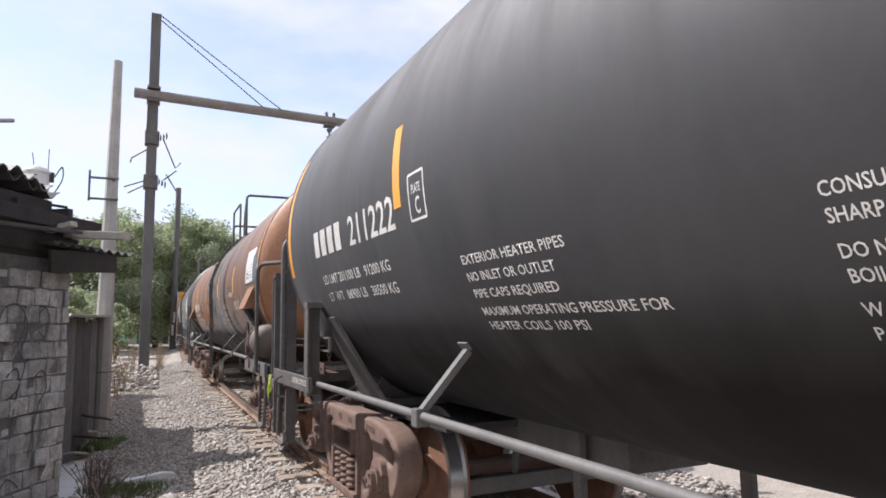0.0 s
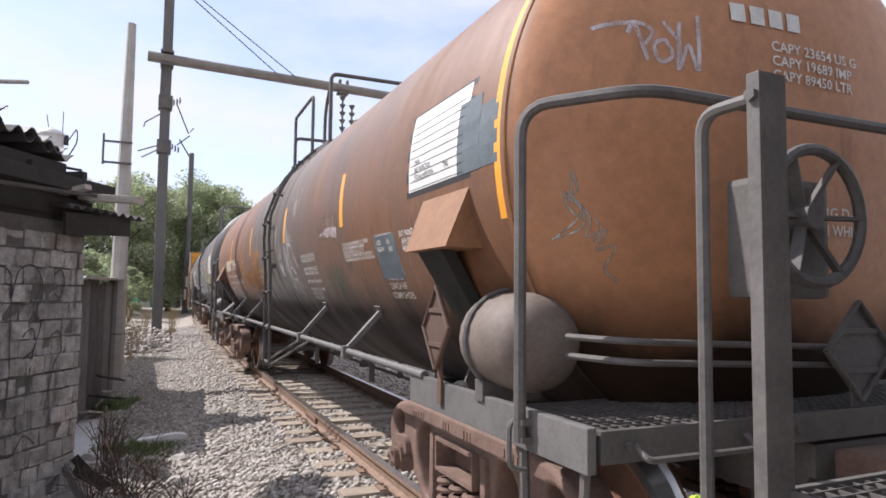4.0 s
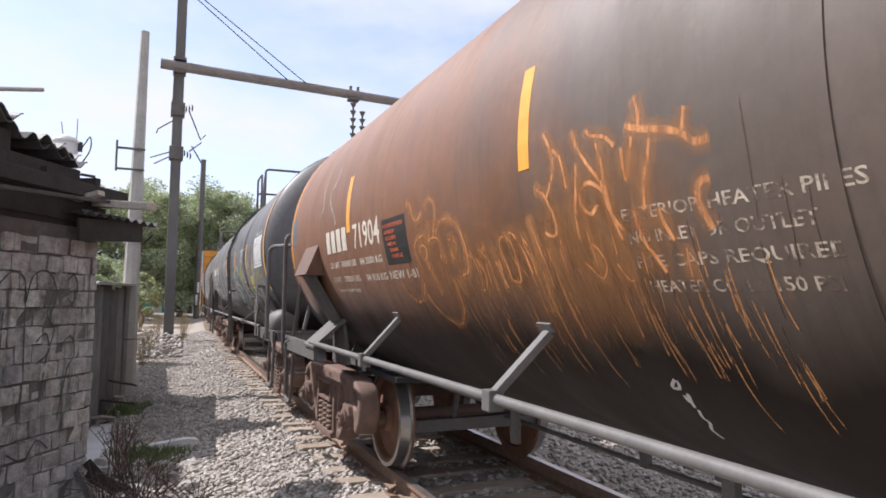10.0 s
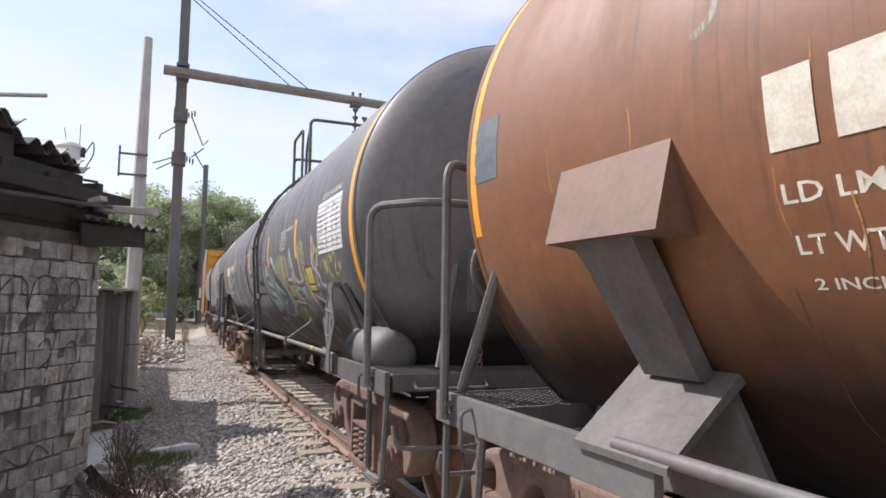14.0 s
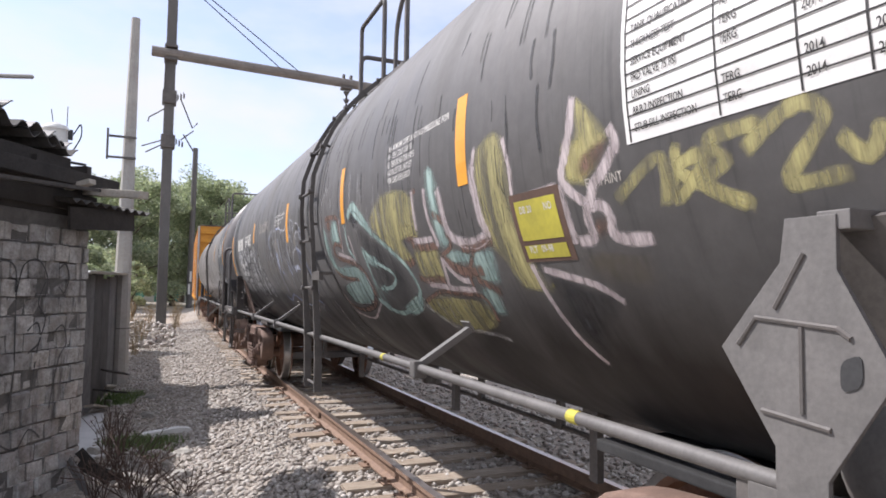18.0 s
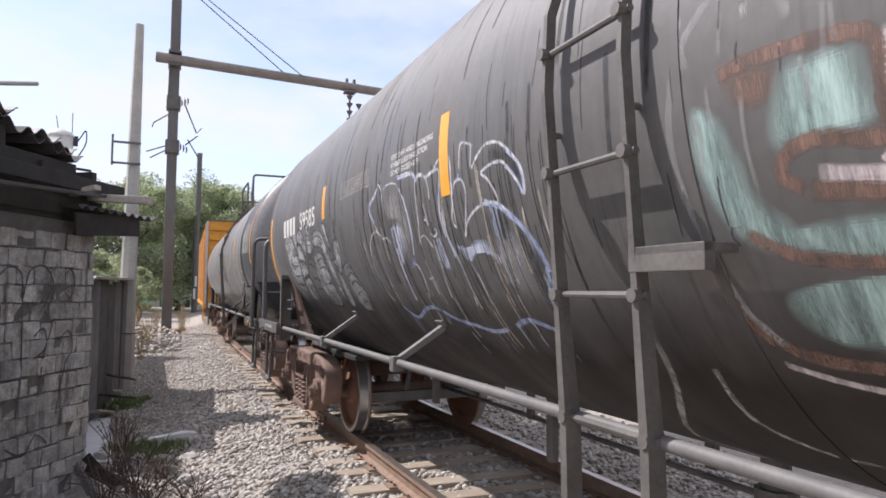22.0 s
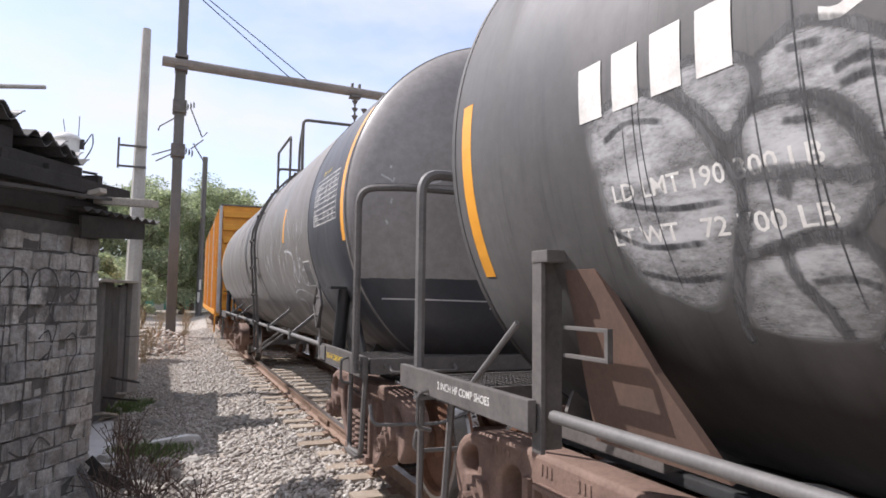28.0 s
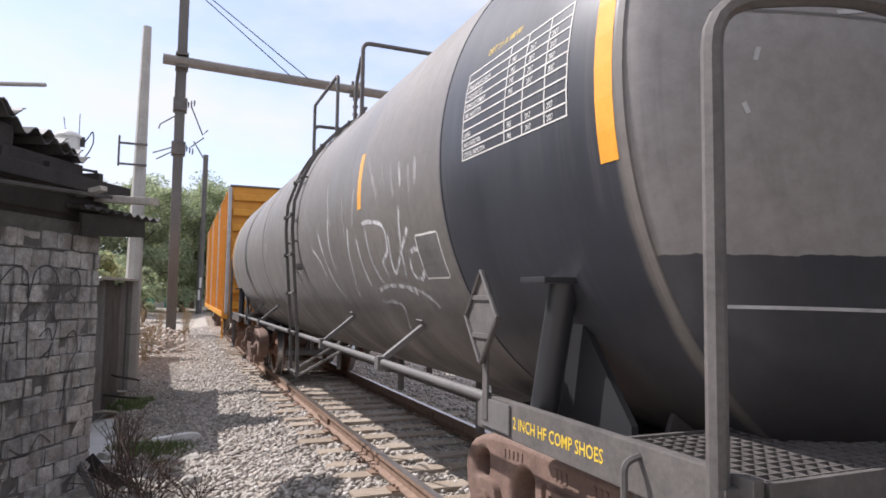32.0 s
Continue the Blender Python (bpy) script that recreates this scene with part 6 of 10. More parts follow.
# ---- grey car with the large graffiti ----
C0 = 31.6
car_c = tank_car("dark grey tank car covered with sprayed graffiti", C0, -7, 7, 1.573, 2.453, M_GREY, M_FRAME)
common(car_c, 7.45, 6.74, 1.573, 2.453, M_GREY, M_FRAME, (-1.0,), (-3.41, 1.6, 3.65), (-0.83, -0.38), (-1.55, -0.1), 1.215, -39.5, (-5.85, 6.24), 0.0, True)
for s in (-1, 1):
    if s > 0:
        bracket_post(car_c, 5.94, s, M_FRAME, M_BROWNSTEEL, 0.0, 0.035)
    side_sill(car_c, s, s * 5.7 if s < 0 else 5.95, s * 7.45, M_FRAME, "2 INCH HF COMP SHOES" if s > 0 else "", M_LETTER, s < 0, 6.87 if s > 0 else 7.0, 0.59, 1.57 if s > 0 else 1.49, 0.095 if s > 0 else 0.0, 1.18 if s > 0 else 1.215, 0.65)
    tape(car_c, -6.63 if s < 0 else 6.58, -25, 34 if s < 0 else 7)
end_loop(car_c, -7.14, -1, M_GREYSTEEL, 2.41, 0.03)
end_loop(car_c, 7.24, 1, M_GREYSTEEL, 2.42, 0.032, 7.3)
handrail(car_c, [(-1.42, 6.80, 1.23), (-1.32, 6.50, 1.56)], 0.016, M_GREYSTEEL, "diagonal_stay")
handrail(car_c, [(-1.05, -7.3, 1.22), (-0.85, -7.15, 2.0)], 0.03, M_GREYSTEEL, "diagonal_stay")
brake_wheel(car_c, -1, -7.35, -0.62, 1.95, M_FRAME)
air_tank(car_c, -6.86, -5.86, M_GREYSTEEL, "dusty grey steel brake reservoir", 0.215, 1.285, -1.22, ())
placard_plate(car_c, -5.945, M_GREYSTEEL)
tape(car_c, -4.06, -9.0, 7.6, 0.115)
tape(car_c, -1.757, -8.9, 7.8, 0.10)
tape(car_c, 0.74, -9.1, 7.5, 0.115)
tape(car_c, 3.56, -3.6, 7.6, 0.10)
patch(car_c, -6.31, -5.31, -10.5, 7.6, M_SIGNWHITE, "white stencilled data table", 0.002, "data_table")
for i in range(10):
    bars(car_c, [(-5.33, -6.29)], 5.9 - i * 1.65, 0.005, M_SIGNBLACK, "", 0.0035, "ruled_line")
for y in (-5.33, -5.70, -5.95, -6.12, -6.29):
    bars(car_c, [(y, y - 0.006)], -1.4, 0.49, M_SIGNBLACK, "", 0.0035, "ruled_line")
for i, (tx, a, b) in enumerate((("", "STATION", "QUALIFIED"), ("TANK QUALIFICATION", "TERG", "2014"), ("THICKNESS TEST", "TERG", "2014"), ("SERVICE EQUIPMENT", "TERG", "2014"), ("PRD VALVE 75 PSI", "TERG", "2014"), ("LINING", "", ""), ("88.B.2 INSPECTION", "TERG", "2014"), ("STUB SILL INSPECTION", "TERG", "2014"))):
    d = 4.6 - i * 1.95
    for t2, y in ((tx, -5.36), (a, -5.72), (b, -5.97), ("2024" if b == "2014" else "", -6.14)):
        if t2:
            stencil(car_c, t2, y, d - 0.2, 0.036, M_SIGNBLACK, 0.72, lift=0.0042)
stencil(car_c, "DOT 111 A 100 W1", -5.48, 8.6, 0.08, M_LETTER, 0.75, 0.76)
for i, tx in enumerate(("MAXIMUM OPERANTING PRESSURE FOR", "HEATER COILS 150 PSI", "EXTERIOR HEATER PIPES", "NO INLET OR OUTLET", "PIPE CAPS REQUIRED")):
    stencil(car_c, tx, -2.93, 4.6 - i * 1.95, 0.055, M_LETTER, 0.8, 0.98 if i == 0 else None)
patch(car_c, -4.88, -4.49, -24.2, -13.0, M_BROWNSTEEL, "brown-framed notice sprayed yellow", 0.002, "notice")
patch(car_c, -4.84, -4.525, -20.6, -14.2, M_YELLOWSOLID, "yellow-sprayed field", 0.003, "field")
patch(car_c, -4.84, -4.525, -23.6, -21.4, M_YELLOWSOLID, "", 0.003, "field")
for tx, y, d in (("DB 20", -4.56, -16.2), ("NO", -4.75, -16.2), ("PLT   09-98", -4.56, -22.6)):
    stencil(car_c, tx, y, d, 0.045, M_LETTER, 0.85, lift=0.0042)
stencil(car_c, "EXT PAINT", -5.05, -14.5, 0.05, M_LETTER_DIM, 0.85)
stencil(car_c, "VENT TANK WHEN UNLOADING", 1.62, 3.6, 0.05, M_LETTER, 0.8, 0.72)
stencil(car_c, "4\" FIBERGLASS INSULATION", 1.62, 1.7, 0.05, M_LETTER, 0.8, 0.64)
stencil(car_c, "DO NOT EXCEED 450\u00b0F", 1.62, -0.2, 0.05, M_LETTER, 0.8, 0.5)
for i, tx in enumerate(("TITLE TO THIS CAR IS VESTED IN A TRUSTEE", "UNDER A EQUIPMENT TRUST AGREEMENT RECORDER", "UNDER SECTION 11303 (FORMERLY SECTION 20C)", "OF THE INTERSTATE COMMERCE ACT OR VESTED IN", "ANOTHER PERSON OR ENTITY AND SO RECORDED")):
    stencil(car_c, tx, 2.95, 4.3 - i * 1.05, 0.03, M_LETTER_DIM, 0.85, 0.84)
bars(car_c, [(5.62 - i * 0.19, 5.62 - i * 0.19 - 0.13) for i in range(4)], -1.2, 0.2, M_LETTER, "white owner's mark painted as blocks")
stencil(car_c, "59585", 4.68, -4.2, 0.27, M_LETTER, 0.8, 0.75)
stencil(car_c, "LD LMT 190 300 LB", 5.5, -16.0, 0.085, M_LETTER, 0.8, 0.8)
stencil(car_c, "LT WT   72 700 LB", 5.55, -21.6, 0.085, M_LETTER, 0.8, 0.85)

for y, w in ((-3.30, 0.05), (-2.72, 0.05), (-4.95, 0.06)):
    bm = bmesh.new()
    cyl(bm, (PIPE_X, y - w / 2, 1.215), (PIPE_X, y + w / 2, 1.215), 0.0262, 16)
    part("paint_ring", bm, M_YELLOWSOLID, car_c, "smear of yellow paint on the rail")

# ---- dusty car with a glossy band ----
D0 = 47.6
car_d = tank_car("dusty dark tank car with a glossy black end band", D0, -7, 7, 1.573, 2.453, M_DUSTY, M_FRAME)
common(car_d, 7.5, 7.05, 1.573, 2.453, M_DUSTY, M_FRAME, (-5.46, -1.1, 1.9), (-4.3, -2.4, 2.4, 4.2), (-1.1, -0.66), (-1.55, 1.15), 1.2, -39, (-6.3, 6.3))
for s in (-1, 1):
    side_sill(car_d, s, s * 5.85, s * 7.5, M_FRAME, "2 INCH HF COMP SHOES" if s < 0 else "", M_YELLOW, s < 0, -6.21, 0.65)
    tape(car_d, s * 6.95, -11, 34)
    end_loop(car_d, s * 7.42, s, M_FRAME, 2.53, 0.03, 7.6)
    bm = bmesh.new()
    tube(bm, [(-1.42, s * 6.30, 1.12), (-1.40, s * 6.45, 1.76)], 0.062, 14)
    box(bm, -1.56, -1.30, s * 6.45 - 0.10, s * 6.45 + 0.10, 1.74, 1.765, 0.004)
    part("shell_leg", bm, M_BAND, car_d, "round black leg up to the shell", smooth=True)
    bm = bmesh.new()
    prism(bm, [(s * 6.36, 1.66), (s * 6.75, 1.20), (s * 6.75, 0.98), (s * 5.9, 0.98), (s * 6.2, 1.4)], -1.30, -1.27, 0.0)
    part("side_web", bm, M_BAND, car_d, "glossy black web plate")
diamond(car_d, -5.96, 1.585, M_FRAME)
lozenge(car_d, 0.37, -7.5, 1.52, 0.23, M_FRAME)
for z in (2.36, 2.64):
    bm = bmesh.new()
    x = 0.09
    yh = -(7.05 + head_depth(car_d, x, z))
    box(bm, x - 0.02, x + 0.02, -7.58, yh + 0.01, z - 0.008, z + 0.008, 0.003)
    cyl(bm, (x, yh + 0.01, z), (x, yh - 0.008, z), 0.07, 18)
    part("rail_bracket", bm, M_FRAME, car_d, "steel stand-off on a round pad")
bm = bmesh.new()
box(bm, 0.07, 0.11, -7.60, -7.58, 2.34, 2.66, 0.003)
part("rail_bracket", bm, M_FRAME, car_d)
handrail(car_d, [(-1.12, 7.4, 1.22), (-0.9, 7.2, 1.9)], 0.03, M_GREYSTEEL, "diagonal_stay")
tape(car_d, -3.8, -3.9, 12.3, 0.10)
for i in range(10):
    bars(car_d, [(-5.77, -6.73)], 13.4 - i * 1.83, 0.007, M_LETTER, "", 0.0025, "ruled_line")
for y in (-5.77, -6.22, -6.38, -6.56, -6.72):
    bars(car_d, [(y, y - 0.008)], 5.15, 0.455, M_LETTER, "", 0.0025, "ruled_line")
for i, (tx, a) in enumerate((("", ""), ("TANK QUALIFICATION", "PRE"), ("THICKNESS TEST", "PRE"), ("SERVICE EQUIPMENT", "PRE"), ("PRD VALVE 75 PSI", "PRE"), ("", ""), ("LINING", ""), ("88.B.2 INSPECTION", "PRE"), ("STUB SILL INSPECTION", "PRE"))):
    d = 12.0 - i * 1.83
    for t2, y in ((tx, -5.79), (a, -6.25), ("2017" if a else "", -6.41), ("2027" if a else "", -6.58)):
        if t2:
            stencil(car_d, t2, y, d, 0.034, M_LETTER, 0.68)
stencil(car_d, "DOT 111 A 100 W1", -5.95, 15.2, 0.05, M_YELLOW, 0.8)
patch(car_d, -5.30, -4.95, -24.8, -15.0, M_GREYSTEEL, "grey notice in a pale frame", 0.002, "notice")
scrawl(car_d, [[(-4.95, -15.0), (-5.30, -15.0)], [(-5.30, -15.0), (-5.30, -24.8)], [(-5.30, -24.8), (-4.95, -24.8)], [(-4.95, -24.8), (-4.95, -15.0)], [(-5.12, -15), (-5.12, -22.4)], [(-4.95, -22.4), (-5.3, -22.4)]], 0.02, M_LETTER, "white frame", 0.0035, "marking")
stencil(car_d, "211", 1.6, -6.0, 0.2, M_LETTER_DIM, 0.8)
# writing on the leading heads: a flat line on each dished end


def head_line(car, text, x, z, size, y, mat, width=None):
    me, wide = letters("lettering", text, size, mat, 0.85)
    k = width / wide if width and wide else 1.0
    for v in me.vertices:
        xx, zz = x + v.co.x * k, z + v.co.y
        r = min(1.0, math.hypot(xx, zz - car["zc"]) / car["R"])
        a = math.asin(r ** (1 / 0.62))
        v.co = Vector((xx, -(y + 0.40 * math.cos(a) ** 1.5) - 0.006, zz))
    part("lettering", me, mat, car)


def head_blocks(car, spans, z0, z1, y, mat, label):
    """Plain blocks of paint on a leading dished end."""
    for x0, x1 in spans:
        bm = bmesh.new()
        rows = [[bm.verts.new((x, -(y + head_depth(car, x, z)) - 0.005, z)) for x in (x0, (x0 + x1) / 2, x1)] for z in (z0, (z0 + z1) / 2, z1)]
        for p, q in zip(rows, rows[1:]):
            for k in range(2):
                bm.faces.new((p[k], p[k + 1], q[k + 1], q[k]))
        part("marking", bm, mat, car, label)


for tx, x, z, w in (("CAPY 26030 GAL US", -0.235, 3.315, 0.47), ("98550 L", -0.075, 3.25, 0.2), ("SPRG D-5 6 OUTER", -0.206, 3.185, 0.43), ("SPRG D-6 7 INNER", -0.206, 3.12, 0.42), ("SPRG D-6A 4 INNER INNER", -0.195, 3.05, 0.58), ("36 IN WHLS", -0.185, 2.975, 0.28), ("NO. 24 BRAKE BEAM", -0.179, 2.895, 0.45), ("12 LINE EXT HTRS", -0.167, 2.82, 0.41)):
    head_line(car_d, tx, x, z, 0.058, 7.05, M_YELLOW, w)
head_line(car_d, "669975", 0.055, 3.42, 0.12, 7.05, M_YELLOW, 0.46)
head_blocks(car_d, [(-0.48 + 0.118 * i, -0.48 + 0.118 * i + 0.085) for i in range(4)], 3.40, 3.50, 7.05, M_YELLOW, "yellow owner's mark painted as blocks")
for i, (tx, w) in enumerate((("CAPY 23654 US G", 0.60), ("CAPY 19689 IMP", 0.56), ("CAPY 89450 LTR", 0.56))):
    head_line(car_b, tx, -0.30, 2.85 - i * 0.07, 0.07, 6.9, M_LETTER, w)
head_line(car_b, "SPRG D-5", -0.07, 2.07, 0.075, 6.9, M_LETTER, 0.34)
head_line(car_b, "IN WHLS", -0.02, 1.985, 0.075, 6.9, M_LETTER, 0.30)
head_blocks(car_b, [(-0.526 + 0.115 * i, -0.526 + 0.115 * i + 0.085) for i in range(4)], 2.965, 3.055, 6.9, M_LETTER, "white owner's mark painted as blocks")
head_line(car_c, "CAPY 23 000", -0.5, 3.05, 0.08, 6.74, M_LETTER_DIM, 0.5)
head_line(car_c, "CAPY 87 000", -0.5, 2.93, 0.08, 6.74, M_LETTER_DIM, 0.5)

# ---- yellow boxcar at the end of what is seen ----
E0 = 63.9
car_e = thing("boxcar", "faded orange-yellow ribbed steel boxcar at the tail", "boxcar")
moving.append((car_e, E0))
bm = bmesh.new()
box(bm, -1.50, 1.50, -7.4, 7.4, 1.08, 4.42, 0.02)
part("body", bm, M_BOX, car_e)
bm = bmesh.new()
prism(bm, [(-7.45, 4.42), (7.45, 4.42), (7.45, 4.46), (-7.45, 4.46)], -1.55, 1.55, 0.005)
part("roof", bm, M_GREYSTEEL, car_e)
for i in range(8):
    bm = bmesh.new()
    box(bm, -1.46, 1.46, -7.50, -7.40, 1.25 + i * 0.4, 1.43 + i * 0.4, 0.03)
    part("end_rib", bm, M_BOX, car_e)
for s in (-1, 1):
    for i in range(17):
        bm = bmesh.new()
        y = -7.4 + i * 0.925
        box(bm, min(s * 1.50, s * 1.59), max(s * 1.50, s * 1.59), y - 0.05, y + 0.05, 1.08, 4.40, 0.012)
        part("side_post", bm, M_BOX if i % 5 else M_PALE_SOLID, car_e)
    bm = bmesh.new()
    box(bm, min(s * 1.5, s * 1.6), max(s * 1.5, s * 1.6), -7.45, 7.45, 1.0, 1.16, 0.01)
    part("side_sill", bm, M_BOX, car_e)
    bm = bmesh.new()
    for y in (-7.35, -6.95):
        box(bm, min(s * 1.6, s * 1.63), max(s * 1.6, s * 1.63), y - 0.02, y + 0.02, 0.5, 3.4, 0.004)
    for i in range(8):
        cyl(bm, (s * 1.63, -7.35, 0.55 + i * 0.4), (s * 1.63, -6.95, 0.55 + i * 0.4), 0.012, 6)
    part("side_ladder", bm, M_BOX, car_e)
    truck(car_e, s * 5.5)
bm = bmesh.new()
box(bm, -0.35, 0.35, -7.4, 7.4, 0.78, 1.06, 0.02)
part("centre_sill", bm, M_FRAME, car_e)
bm = bmesh.new()
box(bm, -0.15, 0.15, -8.2, -7.4, 0.8, 1.0, 0.03)
part("coupler", bm, M_CAST, car_e)

# ---- what is sprayed on the shells ----
blob(car_c, [(-4.94, -7.3), (-5.11, -7.8), (-5.12, -12.3), (-4.93, -13.6)], M_GRAFY, "mustard-yellow sprayed letter fill", 0.004)
scrawl(car_c, [[(1.83, -6.2), (1.82, -4.0), (1.84, -2.0), (1.89, -0.8), (1.94, -2.3), (2.03, -3.7), (2.12, -5.0), (2.13, -7.1), (2.05, -10.6), (1.94, -15.3)], [(1.78, -2.5), (1.69, -1.8), (1.59, -2.0), (1.51, -2.7)], [(1.51, -2.7), (1.43, -5.5), (1.38, -9.1), (1.36, -13.0), (1.38, -17.4), (1.42, -20.1)], [(1.18, -3.4), (1.19, -7.2), (1.2, -12.1), (1.26, -18.3)], [(1.23, -16.4), (1.16, -15.9), (1.11, -17.2), (1.07, -18.9)], [(1.93, -14.2), (2.03, -12.5), (2.14, -13.0), (2.24, -15.6), (2.29, -20.2), (2.28, -26.0), (2.23, -30.4), (2.18, -32.5)], [(1.94, -14.7), (1.84, -14.7), (1.77, -16.3)], [(1.01, -3.9), (0.98, -6.1), (0.98, -8.9)], [(0.84, -3.1), (0.81, -4.0), (0.82, -6.8), (0.85, -10.2), (0.87, -12.5), (0.86, -15.6), (0.85, -17.3)], [(1.44, -21.8), (1.39, -23.8), (1.4, -27.4), (1.45, -31.3)], [(1.05, -20.5), (1.05, -24.0), (1.08, -28.1), (1.1, -31.2)]], 0.014, M_WHITELINE, "white and blue sprayed outline", 0.009)
scrawl(car_c, [[(1.51, -1.0), (1.4, -1.2), (1.29, -1.4), (1.2, -2.1), (1.17, -3.8), (1.13, -2.9), (1.07, -3.0), (1.01, -3.9), (0.94, -3.5), (0.88, -3.2), (0.84, -3.1)]], 0.024, M_WHITELINE, "white and blue sprayed outline", 0.006)
scrawl(car_c, [[(1.94, -2.4), (2.03, -4.1), (2.1, -5.4), (2.11, -7.3), (2.03, -10.6)], [(1.5, -1.5), (1.39, -1.6), (1.28, -1.8), (1.19, -2.5), (1.16, -4.2)], [(1.41, -5.8), (1.37, -8.9), (1.35, -12.9), (1.37, -17.5)], [(0.83, -7.1), (0.86, -10.5), (0.86, -13.1), (0.84, -16.1), (0.82, -19.0), (0.81, -21.7)]], 0.02, M_BLUE, "white and blue sprayed outline", 0.006)
scrawl(car_c, [[(1.09, -8.9), (1.07, -11.2), (1.06, -14.2)], [(1.11, -12.7), (1.05, -12.6)], [(1.09, -11.7), (1.07, -13.5)], [(1.06, -15.6), (1.01, -16.6), (0.96, -15.8), (0.98, -14.8)], [(1.26, -21.0), (1.25, -24.6), (1.26, -30.4)], [(1.32, -26.2), (1.22, -25.5)], [(1.38, -1.9), (1.29, -1.7), (1.2, -2.0)]], 0.014, M_WHITELINE, "white and blue sprayed outline", 0.009)
blob(car_c, [(1.71, -12.6), (1.63, -11.5), (1.56, -11.6), (1.51, -13.2), (1.52, -16.2), (1.56, -19.0), (1.67, -22.5), (1.7, -21.1), (1.71, -17.8), (1.72, -14.8)], M_BLUEWHITE, "white and blue sprayed outline")
scrawl(car_c, [[(1.69, -17.2), (1.7, -24.4), (1.71, -29.4), (1.72, -32.0)]], 0.035, M_BLUEWHITE, "white and blue sprayed outline", 0.006)
blob(car_c, [(0.99, -16.5), (0.96, -16.3), (0.94, -18.2), (0.92, -20.6), (0.91, -22.7), (0.94, -24.2), (0.98, -24.4), (1.02, -22.6), (1.06, -20.9), (1.04, -18.6)], M_BLUEWHITE, "white and blue sprayed outline")
blob(car_c, [(1.4, -19.6), (1.42, -21.9), (1.38, -24.7), (1.39, -23.3), (1.45, -22.5), (1.52, -22.7), (1.46, -21.2)], M_BLUE, "white and blue sprayed outline")
scrawl(car_c, [[(1.66, -12.3), (1.67, -14.8), (1.67, -17.9)], [(1.6, -11.7), (1.61, -15.0), (1.61, -19.4)], [(1.56, -12.0), (1.56, -15.3), (1.57, -18.3)], [(1.0, -17.4), (0.99, -19.8), (0.98, -23.1)], [(0.97, -17.1), (0.96, -19.9), (0.95, -23.2)]], 0.007, M_DARKSPRAY, "dark drips of paint", 0.009)
scrawl(car_c, [[(0.88, -2.9), (0.81, -1.5), (0.7, -1.4), (0.66, -2.7), (0.66, -7.0), (0.68, -10.9), (0.72, -14.2), (0.68, -15.8)], [(0.65, -8.4), (0.61, -7.0), (0.55, -6.9), (0.51, -8.1), (0.51, -10.7), (0.54, -13.2), (0.58, -16.3), (0.61, -17.9)], [(0.55, -5.3), (0.52, -0.5), (0.4, -1.5), (0.4, -2.2), (0.42, -5.7)], [(0.41, -5.8), (0.35, -4.2), (0.25, -2.6), (0.14, -2.9), (0.06, -4.3), (-0.03, -7.0), (-0.07, -9.3), (-0.07, -11.6), (-0.05, -12.8)], [(-0.03, -10.9), (0.02, -9.0), (0.08, -6.8), (0.15, -6.2), (0.24, -6.4), (0.31, -7.2), (0.26, -8.3), (0.21, -10.4), (0.18, -12.3), (0.19, -12.9)], [(0.61, -17.9), (0.55, -15.2), (0.43, -13.2), (0.3, -12.5), (0.19, -13.1), (0.11, -14.9)], [(0.84, -11.4), (0.83, -16.7), (0.78, -22.1), (0.77, -27.5), (0.81, -32.9)], [(0.65, -22.7), (0.61, -26.8), (0.62, -32.7)]], 0.017, M_WHITELINE, "white and blue sprayed outline", 0.009)
scrawl(car_c, [[(0.06, -4.7), (-0.03, -7.2), (-0.06, -9.4), (-0.06, -11.7), (-0.05, -12.8)], [(-0.05, -12.7), (-0.02, -10.6), (0.02, -8.8), (0.08, -7.2)], [(0.55, -5.5), (0.6, -7.5)]], 0.02, M_BLUE, "white and blue sprayed outline", 0.006)
scrawl(car_c, [[(0.33, -12.2), (0.19, -13.5), (0.1, -15.5), (0.02, -17.8), (-0.04, -20.7), (-0.07, -23.4), (-0.08, -25.8)], [(-0.07, -24.3), (-0.02, -28.5), (0.02, -31.8)]], 0.034, M_BLUE, "white and blue sprayed outline", 0.006, drips=0.12)
blob(car_c, [(0.76, -19.1), (0.62, -19.7), (0.52, -18.7), (0.43, -18.4), (0.37, -19.8), (0.32, -21.8), (0.28, -24.5), (0.36, -22.7), (0.44, -21.5), (0.56, -21.5), (0.65, -22.7)], M_BLUEWHITE, "white and blue sprayed outline")
blob(car_c, [(0.07, -18.6), (-0.0, -20.0), (-0.04, -22.8), (-0.04, -26.2), (0.03, -30.9), (0.05, -28.4), (0.05, -24.9), (0.08, -21.4)], M_SOOT, "dark smoky spray shading")
blob(car_c, [(0.2, -2.5), (0.08, -4.1), (-0.02, -7.0), (-0.06, -9.7), (-0.04, -11.8), (0.02, -8.7), (0.1, -6.0), (0.21, -5.5)], M_SOOT, "dark smoky spray shading")
blob(car_c, [(0.34, -18.9), (0.12, -17.2), (0.04, -21.5), (0.03, -28.4), (0.11, -31.6), (0.3, -28.4), (0.4, -25.6)], M_SMOKE, "thin pale overspray")
blob(car_c, [(1.72, -1.7), (1.49, -4.0), (1.39, -10.6), (1.41, -17.3), (1.51, -21.6), (1.56, -17.8), (1.55, -11.2), (1.76, -9.8), (1.82, -4.7)], M_SMOKE, "thin pale overspray")
